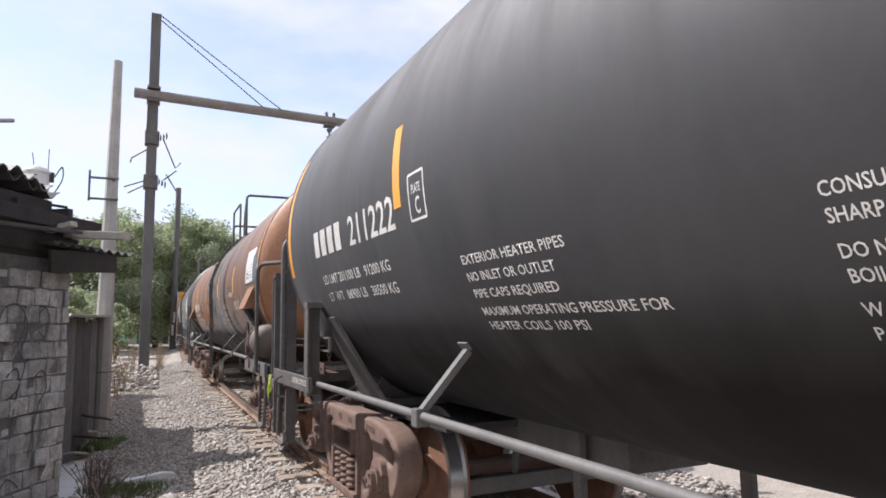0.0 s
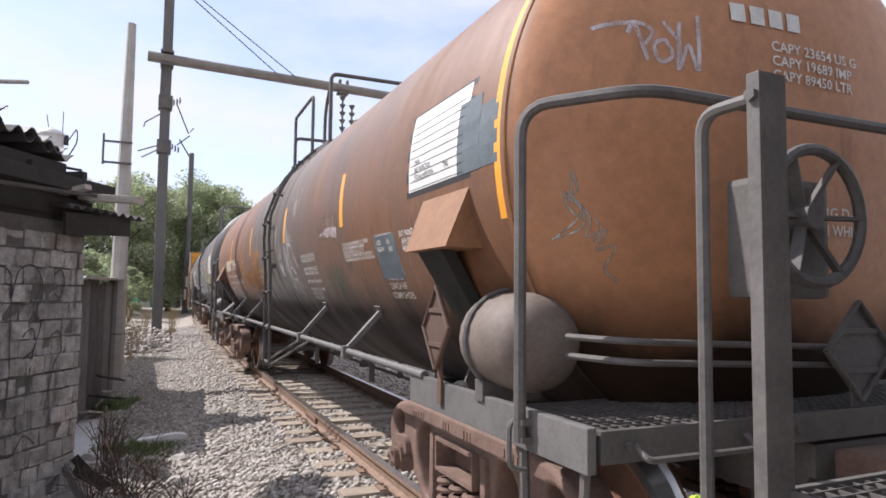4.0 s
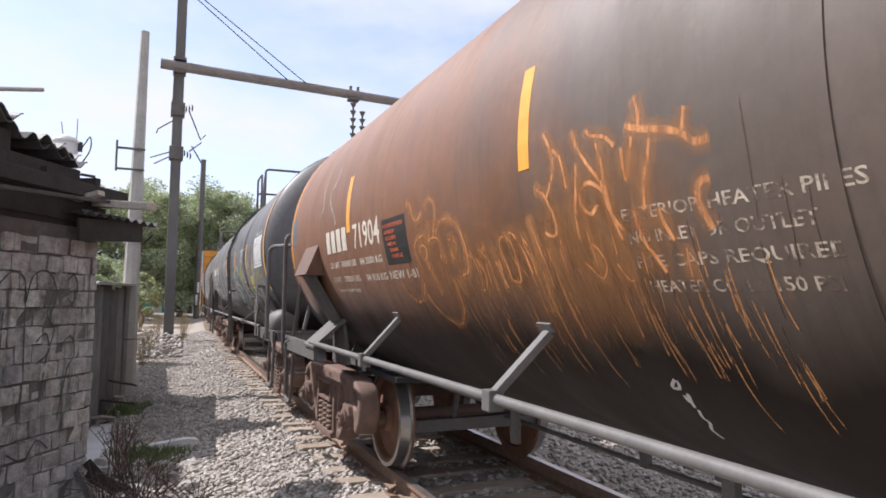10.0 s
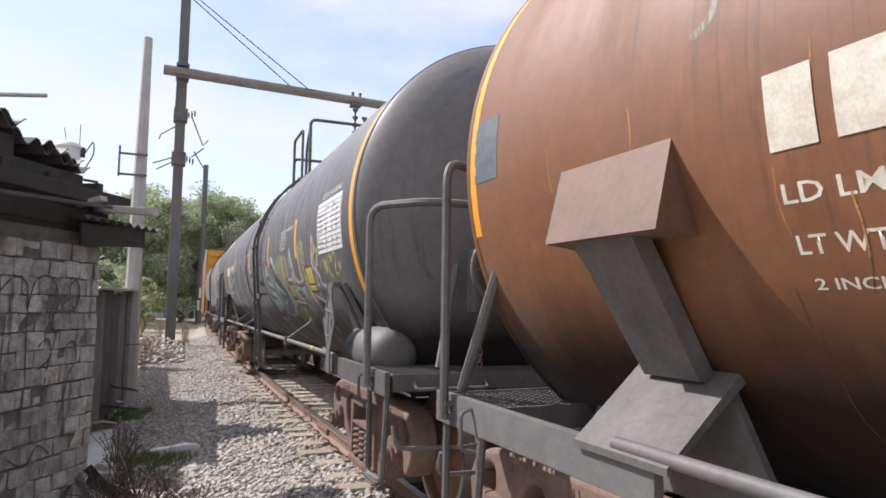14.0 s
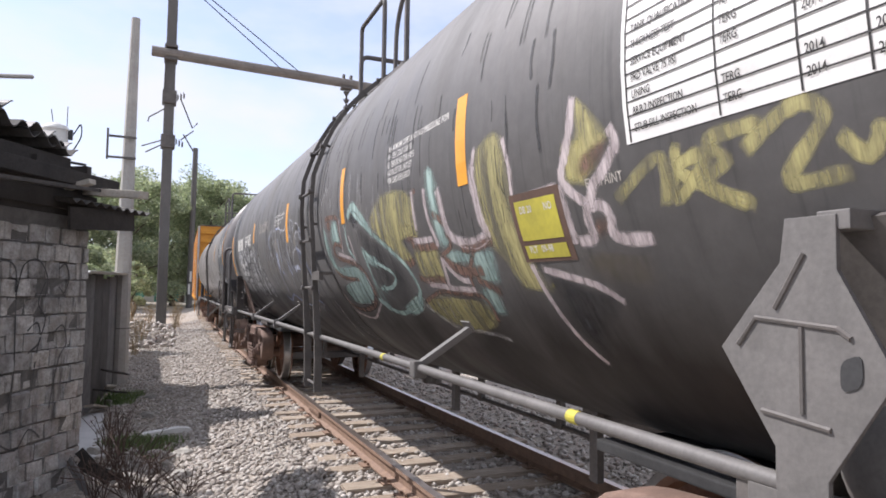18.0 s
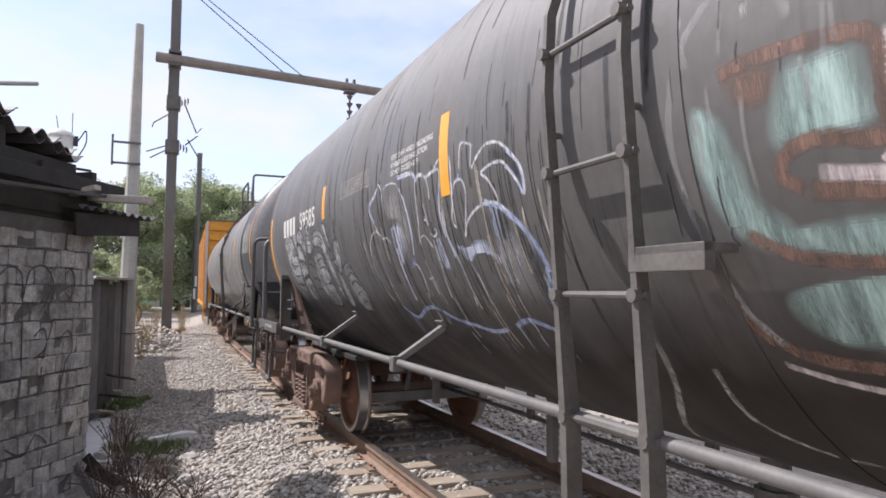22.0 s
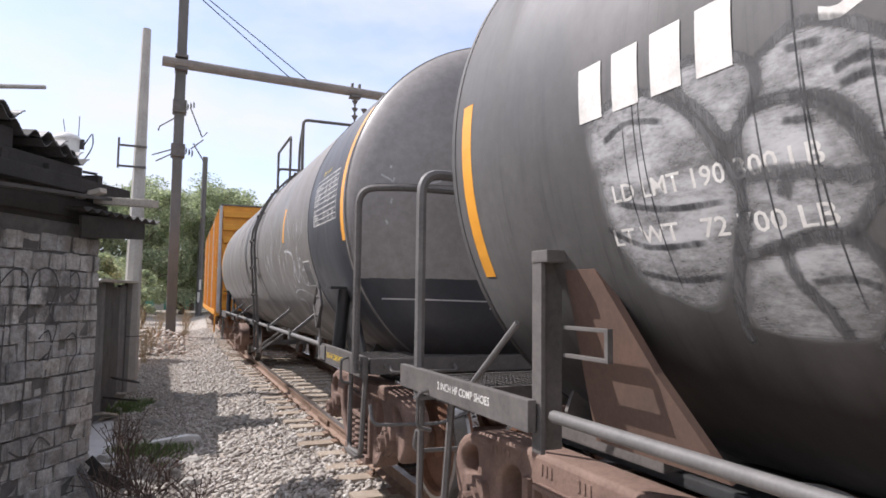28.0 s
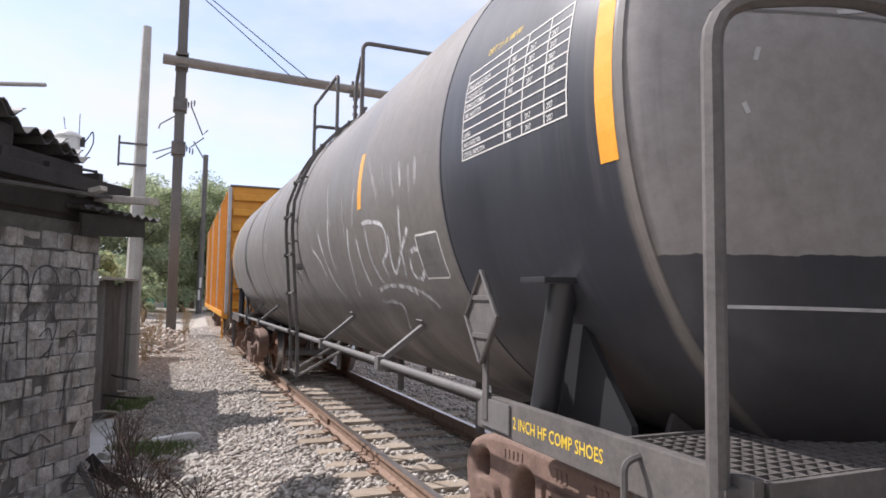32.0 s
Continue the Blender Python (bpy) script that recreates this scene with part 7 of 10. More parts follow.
blob(car_c, [(5.59, -5.0), (5.36, -3.3), (5.19, -5.5), (5.08, -8.9), (5.02, -12.7), (4.97, -16.2), (4.97, -18.9), (5.04, -24.2), (5.15, -29.4), (5.22, -31.1), (5.34, -29.6), (5.47, -26.9), (5.53, -21.7), (5.56, -16.7), (5.58, -10.9)], M_WHITEFILL, "pale grey sprayed bubble letters")
blob(car_c, [(5.16, -2.5), (5.03, -2.7), (4.89, -4.6), (4.85, -6.9), (4.89, -9.4), (4.97, -11.7), (5.04, -8.7), (5.13, -5.3)], M_WHITEFILL, "pale grey sprayed bubble letters")
blob(car_c, [(4.86, -5.3), (4.74, -3.4), (4.64, -4.3), (4.53, -6.6), (4.46, -9.3), (4.45, -11.9), (4.49, -13.5), (4.56, -15.5), (4.6, -13.0), (4.68, -10.2), (4.79, -9.2), (4.87, -9.6)], M_WHITEFILL, "pale grey sprayed bubble letters")
blob(car_c, [(4.93, -10.0), (4.82, -9.3), (4.71, -10.5), (4.64, -12.7), (4.6, -15.2), (4.58, -18.1), (4.62, -20.2), (4.68, -22.3), (4.79, -22.2), (4.9, -23.2), (5.01, -23.7), (4.97, -18.9)], M_WHITEFILL, "pale grey sprayed bubble letters")
blob(car_c, [(5.02, -24.9), (4.91, -24.1), (4.77, -22.5), (4.66, -23.6), (4.62, -26.7), (4.65, -30.5), (4.73, -33.7), (4.84, -34.0), (4.98, -33.9), (5.1, -31.4)], M_WHITEFILL, "pale grey sprayed bubble letters")
blob(car_c, [(4.5, -4.2), (4.41, -3.3), (4.32, -3.3), (4.24, -5.5), (4.19, -7.9), (4.18, -11.1), (4.2, -13.5), (4.25, -14.5), (4.3, -14.6), (4.38, -14.4), (4.49, -14.5), (4.42, -11.2), (4.44, -8.5)], M_WHITEFILL, "pale grey sprayed bubble letters")
blob(car_c, [(4.12, -9.3), (4.04, -6.4), (3.83, -6.4), (3.66, -8.8), (3.6, -12.3), (3.54, -17.5), (3.48, -24.2), (3.52, -29.4), (3.64, -33.8), (3.68, -30.4), (3.68, -23.9), (3.73, -16.0), (3.88, -12.3), (4.09, -12.0)], M_WHITEFILL, "pale grey sprayed bubble letters")
blob(car_c, [(3.5, -17.6), (3.35, -17.4), (3.34, -13.7), (3.25, -11.2), (3.15, -11.1), (3.11, -13.4), (3.15, -18.1), (3.27, -22.2), (3.36, -23.4), (3.41, -20.3)], M_WHITEFILL, "pale grey sprayed bubble letters")
blob(car_c, [(3.4, -21.1), (3.31, -24.5), (3.31, -30.2), (3.36, -34.7), (3.45, -36.3), (3.53, -34.1), (3.48, -27.6)], M_WHITEFILL, "pale grey sprayed bubble letters")
blob(car_c, [(3.18, -20.9), (3.08, -19.4), (3.0, -19.5), (2.94, -21.2), (2.88, -24.1), (2.84, -27.8), (2.83, -31.3), (2.87, -34.4), (2.95, -36.6), (3.11, -36.6), (3.19, -33.4), (3.22, -28.5), (3.23, -24.6)], M_WHITEFILL, "pale grey sprayed bubble letters")
blob(car_c, [(3.67, -4.4), (3.57, -5.0), (3.5, -7.4), (3.46, -10.7), (3.45, -14.3), (3.51, -13.6), (3.56, -10.5), (3.62, -7.3)], M_WHITEFILL, "pale grey sprayed bubble letters")
blob(car_c, [(4.19, -15.2), (4.0, -14.0), (3.82, -15.6), (3.75, -20.3), (3.73, -26.6), (3.8, -33.5), (3.9, -35.9), (4.18, -35.3), (4.28, -30.8), (4.3, -24.1)], M_WHITEFILL, "pale grey sprayed bubble letters")
scrawl(car_c, [[(5.59, -5.0), (5.36, -3.3), (5.19, -5.5), (5.08, -8.9), (5.02, -12.7), (4.97, -16.2), (4.97, -18.9), (5.04, -24.2)], [(5.16, -2.5), (5.03, -2.7), (4.89, -4.6), (4.85, -6.9), (4.89, -9.4), (4.97, -11.7), (5.04, -8.7), (5.13, -5.3), (5.16, -2.5)], [(4.86, -5.3), (4.74, -3.4), (4.64, -4.3), (4.53, -6.6), (4.46, -9.3), (4.45, -11.9), (4.49, -13.5), (4.56, -15.5), (4.6, -13.0), (4.68, -10.2), (4.79, -9.2), (4.87, -9.6)], [(4.93, -10.0), (4.82, -9.3), (4.71, -10.5), (4.64, -12.7), (4.6, -15.2), (4.58, -18.1), (4.62, -20.2), (4.68, -22.3), (4.79, -22.2), (4.9, -23.2), (5.01, -23.7), (4.97, -18.9), (4.93, -10.0)], [(4.5, -4.2), (4.41, -3.3), (4.32, -3.3), (4.24, -5.5), (4.19, -7.9), (4.18, -11.1), (4.2, -13.5), (4.25, -14.5), (4.3, -14.6), (4.38, -14.4), (4.49, -14.5), (4.42, -11.2), (4.44, -8.5)]], 0.03, M_SOOTLINE, "dark sprayed outline between the letters", 0.009)
scrawl(car_c, [[(4.91, -24.1), (4.77, -22.5), (4.66, -23.6), (4.62, -26.7), (4.65, -31.2), (4.72, -34.8)], [(4.87, -23.1), (4.87, -26.5), (4.81, -30.7), (4.79, -33.5)], [(4.96, -16.0), (4.8, -16.1), (4.67, -17.3), (4.58, -17.5)], [(4.8, -16.1), (4.84, -18.7)], [(4.95, -19.0), (5.03, -24.2), (5.1, -30.2), (5.11, -35.1)]], 0.04, M_SOOTLINE, "dark sprayed outline between the letters", 0.009)
scrawl(car_c, [[(3.5, -17.6), (3.35, -17.4), (3.34, -13.7), (3.25, -11.2), (3.15, -11.1), (3.11, -13.4), (3.15, -18.1), (3.27, -22.2), (3.36, -23.4), (3.41, -20.3), (3.5, -17.6)], [(4.12, -9.3), (4.04, -6.4), (3.83, -6.4), (3.66, -8.8), (3.6, -12.3), (3.54, -17.5), (3.48, -24.2), (3.52, -29.4), (3.64, -33.8), (3.68, -30.4), (3.68, -23.9), (3.73, -16.0), (3.88, -12.3), (4.09, -12.0)], [(3.4, -21.1), (3.31, -24.5), (3.31, -30.2), (3.36, -34.7), (3.45, -36.3), (3.53, -34.1), (3.48, -27.6)], [(3.18, -20.9), (3.08, -19.4), (3.0, -19.5), (2.94, -21.2), (2.88, -24.1), (2.84, -27.8), (2.83, -31.3), (2.87, -34.4), (2.95, -36.6)], [(4.19, -15.2), (4.0, -14.0), (3.82, -15.6), (3.75, -20.3), (3.73, -26.6), (3.8, -33.5), (3.9, -35.9), (4.18, -35.3)], [(3.67, -4.4), (3.57, -5.0), (3.5, -7.4), (3.46, -10.7), (3.45, -14.3), (3.51, -13.6), (3.56, -10.5), (3.62, -7.3)]], 0.022, M_SOOTLINE, "dark sprayed outline between the letters", 0.009)
scrawl(car_c, [[(4.6, -20.2), (4.51, -16.9), (4.42, -15.4), (4.31, -15.6), (4.24, -16.7), (4.19, -19.2), (4.16, -23.3), (4.17, -27.6)], [(4.18, -7.1), (4.11, -6.7), (4.04, -6.5)], [(4.25, -14.5), (4.16, -13.4), (4.07, -13.2)]], 0.045, M_SOOTLINE, "dark sprayed outline between the letters", 0.009)
scrawl(car_c, [[(4.4, -6.4), (4.34, -6.6), (4.26, -8.0), (4.2, -9.3)], [(4.41, -10.8), (4.33, -10.8), (4.24, -11.1)], [(4.38, -8.6), (4.3, -8.9), (4.22, -9.5)], [(4.65, -8.6), (4.57, -8.0), (4.5, -9.2)], [(4.64, -9.9), (4.56, -9.5), (4.49, -10.8)], [(4.77, -5.2), (4.66, -5.7)], [(5.5, -8.2), (5.37, -6.8), (5.2, -8.0)], [(5.57, -19.1), (5.39, -22.1), (5.13, -22.2)], [(5.49, -16.1), (5.26, -17.8), (5.02, -18.0)], [(5.48, -25.2), (5.29, -26.6), (5.1, -26.2)], [(4.53, -18.3), (4.42, -18.0), (4.32, -19.0), (4.25, -20.1)], [(4.53, -23.9), (4.36, -24.0), (4.23, -25.5)], [(4.54, -28.6), (4.38, -28.3), (4.24, -29.6)], [(4.83, -27.2), (4.72, -26.9), (4.65, -27.9)], [(4.8, -11.5), (4.7, -12.0)]], 0.022, M_SOOT, "smeared dark streaks", 0.009)
scrawl(car_c, [[(4.0, -8.5), (3.84, -8.5), (3.69, -10.6)], [(3.92, -11.2), (3.73, -11.7)], [(4.11, -17.4), (3.88, -16.7), (3.78, -19.3)], [(4.1, -20.4), (3.84, -20.0), (3.75, -22.9)], [(4.12, -26.4), (3.81, -26.1)], [(3.1, -21.1), (2.99, -20.9), (2.93, -22.3)], [(3.13, -24.0), (2.99, -22.8), (2.89, -24.4)], [(3.13, -27.0), (2.98, -25.6), (2.88, -27.8)], [(3.11, -30.9), (2.95, -29.3), (2.86, -31.4)], [(3.08, -34.1), (2.93, -32.6), (2.88, -33.6)], [(3.65, -26.7), (3.54, -28.1)]], 0.018, M_SOOT, "smeared dark streaks", 0.009)
scrawl(car_c, [[(2.09, -33.6), (1.9, -37.1), (1.62, -34.1), (1.44, -33.8), (1.23, -36.5), (1.0, -37.8), (0.8, -38.9), (0.61, -38.0)], [(0.5, -37.1), (0.38, -35.5), (0.28, -35.3), (0.1, -37.2)]], 0.034, M_BLUE, "white and blue sprayed outline", 0.006, drips=0.12)
for i in range(5):
    bars(car_c, [(0.24 - 0.02 * i, 0.10 - 0.01 * i), (0.07, -0.06), (-0.09, -0.24 + 0.03 * i)], -39.2 - i * 1.5, 0.022, M_BROWNLINE, "", 0.003, "marking")
runs(car_c, 90, -0.4, 2.6, -30, 2, (10, 26), 0.007, M_DARKSPRAY, "dark drips of paint", 41)
runs(car_c, 40, -0.2, 2.4, -32, -4, (5, 14), 0.016, M_TAGLINE, "worn pale smears", 42)
runs(car_c, 26, 2.9, 5.4, -8, 2, (14, 30), 0.006, M_DARKSPRAY, "dark drips of paint", 31)
scrawl(car_c, [[(-5.2, -16.9), (-5.44, -12.8), (-5.43, -18.6)], [(-5.52, -11.6), (-5.48, -17.9), (-5.63, -13.8), (-5.51, -14.8), (-5.73, -19.6)], [(-5.83, -12), (-5.64, -12.3), (-5.69, -14.8), (-5.6, -16.7), (-5.76, -19.7)], [(-5.75, -14.4), (-5.92, -11.2), (-5.99, -13), (-5.87, -17.9), (-6.04, -17.9)], [(-6.02, -14.5), (-6.08, -16.8), (-6.13, -14.2)]], 0.045, M_GRAFY, "pale yellow-green sprayed tag", 0.006)
runs(car_c, 80, -1.0, 4.4, -24, 45, (3, 16), 0.007, M_DARKSPRAY, "dark drips of paint", 8)
runs(car_c, 46, -1.0, 4.4, -10, 50, (8, 22), 0.026, M_SOOT, "dark smoky runs", 9)
scrawl(car_d, [[(-1.86, -11.2), (-2.12, -15.9), (-2.27, -23.6)], [(-2.23, -5.4), (-2.37, -16.3), (-2.5, -26.2), (-2.63, -31.3)], [(-2.71, -1.2), (-2.65, -13.3), (-2.72, -21.5)], [(-3.4, -7.8), (-3.32, -14.7), (-3.26, -22.0), (-3.13, -31.1)], [(-3.62, -11.3), (-3.63, -19.3), (-3.66, -27.6)], [(-3.83, -8.1), (-4.07, -8.4), (-4.35, -10.7), (-4.35, -16.7), (-4.17, -20.0), (-4.22, -24.7)], [(-3.91, -9.3), (-3.91, -19.6), (-4.03, -26.6)], [(-4.45, -11.8), (-4.37, -23.0), (-4.71, -15.8), (-4.85, -12.2)], [(-4.74, -6.7), (-4.64, -17.3), (-4.57, -24.9)], [(-4.79, -18.4), (-4.91, -17.8), (-5.01, -20.4), (-4.84, -25.1), (-4.72, -23.3), (-4.77, -19.2)], [(-3.76, -28.6), (-4.11, -26.6), (-4.61, -27.6), (-4.84, -30.3), (-4.92, -33.0)], [(-3.7, -31.9), (-4.18, -32.6), (-3.96, -42.0)], [(-4.43, -26.7), (-4.68, -29.5)]], 0.036, M_PALE, "pale sprayed tag in joined letters", 0.006)
scrawl(car_d, [[(-3.96, 10.8), (-4.14, 3.3), (-4.29, -3.1)], [(-4.38, 5.4), (-4.46, -1.0)], [(-4.56, 4.3), (-4.65, -4.3)], [(-4.75, 4.0), (-4.8, -3.0)], [(-4.94, 2.0), (-4.96, -6.1)], [(-5.06, 2.8), (-5.07, -3.2)], [(-2.6, 9.4), (-2.78, -5.9)], [(-3.25, 1.9), (-3.28, -10.4)], [(-3.64, 3.0), (-3.56, -8.3)]], 0.05, M_SMOKE, "pale runs of thinned paint", 0.006)
scrawl(car_b, [[(0.89, -3.4), (0.82, -4.3), (0.76, -4.9), (0.68, -5.7), (0.62, -6.6), (0.57, -8.0), (0.51, -8.0)], [(0.53, -12.5), (0.57, -12.6), (0.59, -13.6), (0.59, -15.3), (0.57, -17.4), (0.56, -18.3)]], 0.075, M_RUSTGLOW, "orange rust-coloured scrawl", 0.006)
scrawl(car_b, [[(0.89, -3.4), (0.82, -4.3), (0.76, -4.9), (0.68, -5.7), (0.62, -6.6), (0.57, -8.0), (0.51, -8.0)], [(0.53, -12.5), (0.57, -12.6), (0.59, -13.6), (0.59, -15.3), (0.57, -17.4), (0.56, -18.3)]], 0.026, M_FLAME, "orange rust-coloured scrawl", 0.009)
scrawl(car_b, [[(1.41, 0.2), (1.36, -2.6), (1.34, -5.8), (1.38, -8.5), (1.42, -10.3)], [(1.36, -2.6), (1.29, -4.7), (1.27, -7.5), (1.26, -9.8)], [(1.51, -8.1), (1.44, -9.5), (1.39, -12.6), (1.38, -15.3), (1.42, -16.4), (1.48, -15.5)], [(1.2, -1.1), (1.17, -3.9), (1.12, -6.5), (1.06, -9.1), (1.02, -11.5)], [(1.18, -6.0), (1.2, -9.7), (1.23, -13.5), (1.24, -18.0)], [(1.18, -10.4), (1.12, -9.5), (1.05, -10.8), (1.02, -12.2)], [(1.18, -10.4), (1.18, -12.6), (1.13, -14.0), (1.08, -12.7)], [(1.05, -4.0), (1.03, -7.3), (1.02, -11.5), (1.01, -15.1), (0.98, -18.6)], [(1.11, -1.8), (1.08, -3.0), (1.0, -3.9), (0.94, -5.7)], [(0.83, 0.1), (0.81, -2.7), (0.82, -4.3)], [(0.6, -3.5), (0.61, -5.2), (0.62, -6.3)], [(0.91, -5.9), (0.91, -8.4), (0.9, -10.4)], [(0.85, -4.7), (0.88, -8.6), (0.91, -10.8)], [(0.76, -5.7), (0.78, -8.1), (0.8, -9.8), (0.82, -11.5), (0.84, -15.1)], [(0.89, -13.8), (0.88, -18.3), (0.84, -21.1), (0.81, -23.4)], [(0.77, -14.6), (0.76, -16.9), (0.73, -19.3)], [(1.04, -9.8), (1.02, -14.1), (0.96, -17.4)]], 0.075, M_RUSTGLOW, "orange rust-coloured scrawl", 0.006)
scrawl(car_b, [[(1.41, 0.2), (1.36, -2.6), (1.34, -5.8), (1.38, -8.5), (1.42, -10.3)], [(1.36, -2.6), (1.29, -4.7), (1.27, -7.5), (1.26, -9.8)], [(1.51, -8.1), (1.44, -9.5), (1.39, -12.6), (1.38, -15.3), (1.42, -16.4), (1.48, -15.5)], [(1.2, -1.1), (1.17, -3.9), (1.12, -6.5), (1.06, -9.1), (1.02, -11.5)], [(1.18, -6.0), (1.2, -9.7), (1.23, -13.5), (1.24, -18.0)], [(1.18, -10.4), (1.12, -9.5), (1.05, -10.8), (1.02, -12.2)], [(1.18, -10.4), (1.18, -12.6), (1.13, -14.0), (1.08, -12.7)], [(1.05, -4.0), (1.03, -7.3), (1.02, -11.5), (1.01, -15.1), (0.98, -18.6)], [(1.11, -1.8), (1.08, -3.0), (1.0, -3.9), (0.94, -5.7)], [(0.83, 0.1), (0.81, -2.7), (0.82, -4.3)], [(0.6, -3.5), (0.61, -5.2), (0.62, -6.3)], [(0.91, -5.9), (0.91, -8.4), (0.9, -10.4)], [(0.85, -4.7), (0.88, -8.6), (0.91, -10.8)], [(0.76, -5.7), (0.78, -8.1), (0.8, -9.8), (0.82, -11.5), (0.84, -15.1)], [(0.89, -13.8), (0.88, -18.3), (0.84, -21.1), (0.81, -23.4)], [(0.77, -14.6), (0.76, -16.9), (0.73, -19.3)], [(1.04, -9.8), (1.02, -14.1), (0.96, -17.4)]], 0.018, M_FLAME, "orange rust-coloured scrawl", 0.009)
scrawl(car_b, [[(1.84, -14.4), (1.78, -16.8), (1.77, -20.4), (1.71, -23.0)], [(1.67, -14.4), (1.67, -17.1), (1.64, -19.9), (1.64, -22.7)], [(1.59, -12.1), (1.56, -16.2), (1.54, -20.2), (1.53, -25.6)], [(1.57, -15.5), (1.54, -20.2)], [(1.49, -17.7), (1.48, -21.6)], [(1.38, -16.3), (1.37, -20.6)], [(1.18, -14.3), (1.18, -18.2), (1.17, -22.8)], [(1.18, -18.2), (1.14, -19.4), (1.12, -21.7), (1.17, -23.7), (1.22, -22.1), (1.25, -20.9)], [(2.19, -17.9), (2.18, -21.2), (2.23, -25.0)], [(2.09, -18.9), (2.11, -25.0)], [(1.96, -19.2), (1.95, -23.1)], [(2.14, -17.2), (2.08, -16.6), (2.13, -18.8)], [(2.31, -16.7), (2.22, -18.6)], [(1.06, -21.3), (1.02, -23.9), (0.99, -24.2)], [(1.04, -17.1), (1.04, -20.8)], [(0.9, -19.7), (0.91, -23.7)], [(0.69, -19.5), (0.71, -24.9)]], 0.075, M_RUSTGLOW, "orange rust-coloured scrawl", 0.006)
scrawl(car_b, [[(1.84, -14.4), (1.78, -16.8), (1.77, -20.4), (1.71, -23.0)], [(1.67, -14.4), (1.67, -17.1), (1.64, -19.9), (1.64, -22.7)], [(1.59, -12.1), (1.56, -16.2), (1.54, -20.2), (1.53, -25.6)], [(1.57, -15.5), (1.54, -20.2)], [(1.49, -17.7), (1.48, -21.6)], [(1.38, -16.3), (1.37, -20.6)], [(1.18, -14.3), (1.18, -18.2), (1.17, -22.8)], [(1.18, -18.2), (1.14, -19.4), (1.12, -21.7), (1.17, -23.7), (1.22, -22.1), (1.25, -20.9)], [(2.19, -17.9), (2.18, -21.2), (2.23, -25.0)], [(2.09, -18.9), (2.11, -25.0)], [(1.96, -19.2), (1.95, -23.1)], [(2.14, -17.2), (2.08, -16.6), (2.13, -18.8)], [(2.31, -16.7), (2.22, -18.6)], [(1.06, -21.3), (1.02, -23.9), (0.99, -24.2)], [(1.04, -17.1), (1.04, -20.8)], [(0.9, -19.7), (0.91, -23.7)], [(0.69, -19.5), (0.71, -24.9)]], 0.008, M_FLAMESOFT, "orange rust-coloured scrawl", 0.009)
scrawl(car_b, [[(3.1, -4.2), (3.02, -3.2), (2.96, -7.3), (2.89, -7.7), (2.82, -6.1)], [(2.78, -5.6), (2.7, -3.9), (2.63, -4.8), (2.61, -7.5), (2.66, -10.5), (2.68, -12.7)], [(2.73, -8.7), (2.74, -11.4), (2.78, -14.0)], [(3.02, -16.7), (3.01, -13.7), (2.94, -12.2), (2.83, -11.6), (2.78, -13.2), (2.7, -12.6), (2.62, -13.3), (2.6, -15.4), (2.65, -17.9)], [(2.93, -16.2), (2.93, -14.4), (2.87, -13.9), (2.83, -15.1), (2.87, -17.2), (2.93, -17.4)], [(3.02, -16.7), (3.0, -19.8), (3.04, -23.7), (3.16, -27.5), (3.29, -28.1), (3.39, -25.7), (3.44, -22.5)], [(2.87, -17.2), (2.85, -20.2), (2.8, -23.2), (2.78, -26.2)], [(3.06, -25.4), (3.0, -29.5), (2.9, -32.8), (2.76, -34.1), (2.63, -31.4), (2.57, -28.4), (2.56, -25.6), (2.54, -22.1)], [(2.64, -11.9), (2.57, -9.7), (2.46, -9.2), (2.35, -10.5), (2.3, -13.1), (2.28, -16.6), (2.31, -20.1), (2.36, -21.8)], [(2.49, -13.9), (2.42, -13.7), (2.39, -15.0), (2.42, -16.7), (2.5, -17.1)], [(2.47, -22.3), (2.4, -21.7), (2.37, -21.5)], [(2.51, -22.2), (2.47, -24.9), (2.43, -26.6)], [(2.24, -16.8), (2.22, -18.6), (2.2, -21.3)], [(2.2, -18.1), (2.15, -20.5), (2.14, -22.8), (2.19, -25.1), (2.23, -25.1)], [(2.15, -16.6), (2.11, -17.3), (2.07, -18.8)], [(2.08, -15.3), (2.06, -18.1), (2.05, -21.9), (2.07, -24.9), (2.04, -25.2)], [(1.99, -16.3), (1.99, -18.9), (1.96, -22.6), (1.94, -25.2)], [(1.95, -18.5), (1.94, -21.6)], [(1.9, -18.7), (1.9, -16.2), (1.87, -15.2), (1.83, -15.2), (1.81, -16.2)], [(1.9, -17.7), (1.88, -20.7), (1.87, -23.3), (1.8, -23.6), (1.78, -21.0), (1.8, -19.1)]], 0.075, M_RUSTGLOW, "orange rust-coloured scrawl", 0.006)
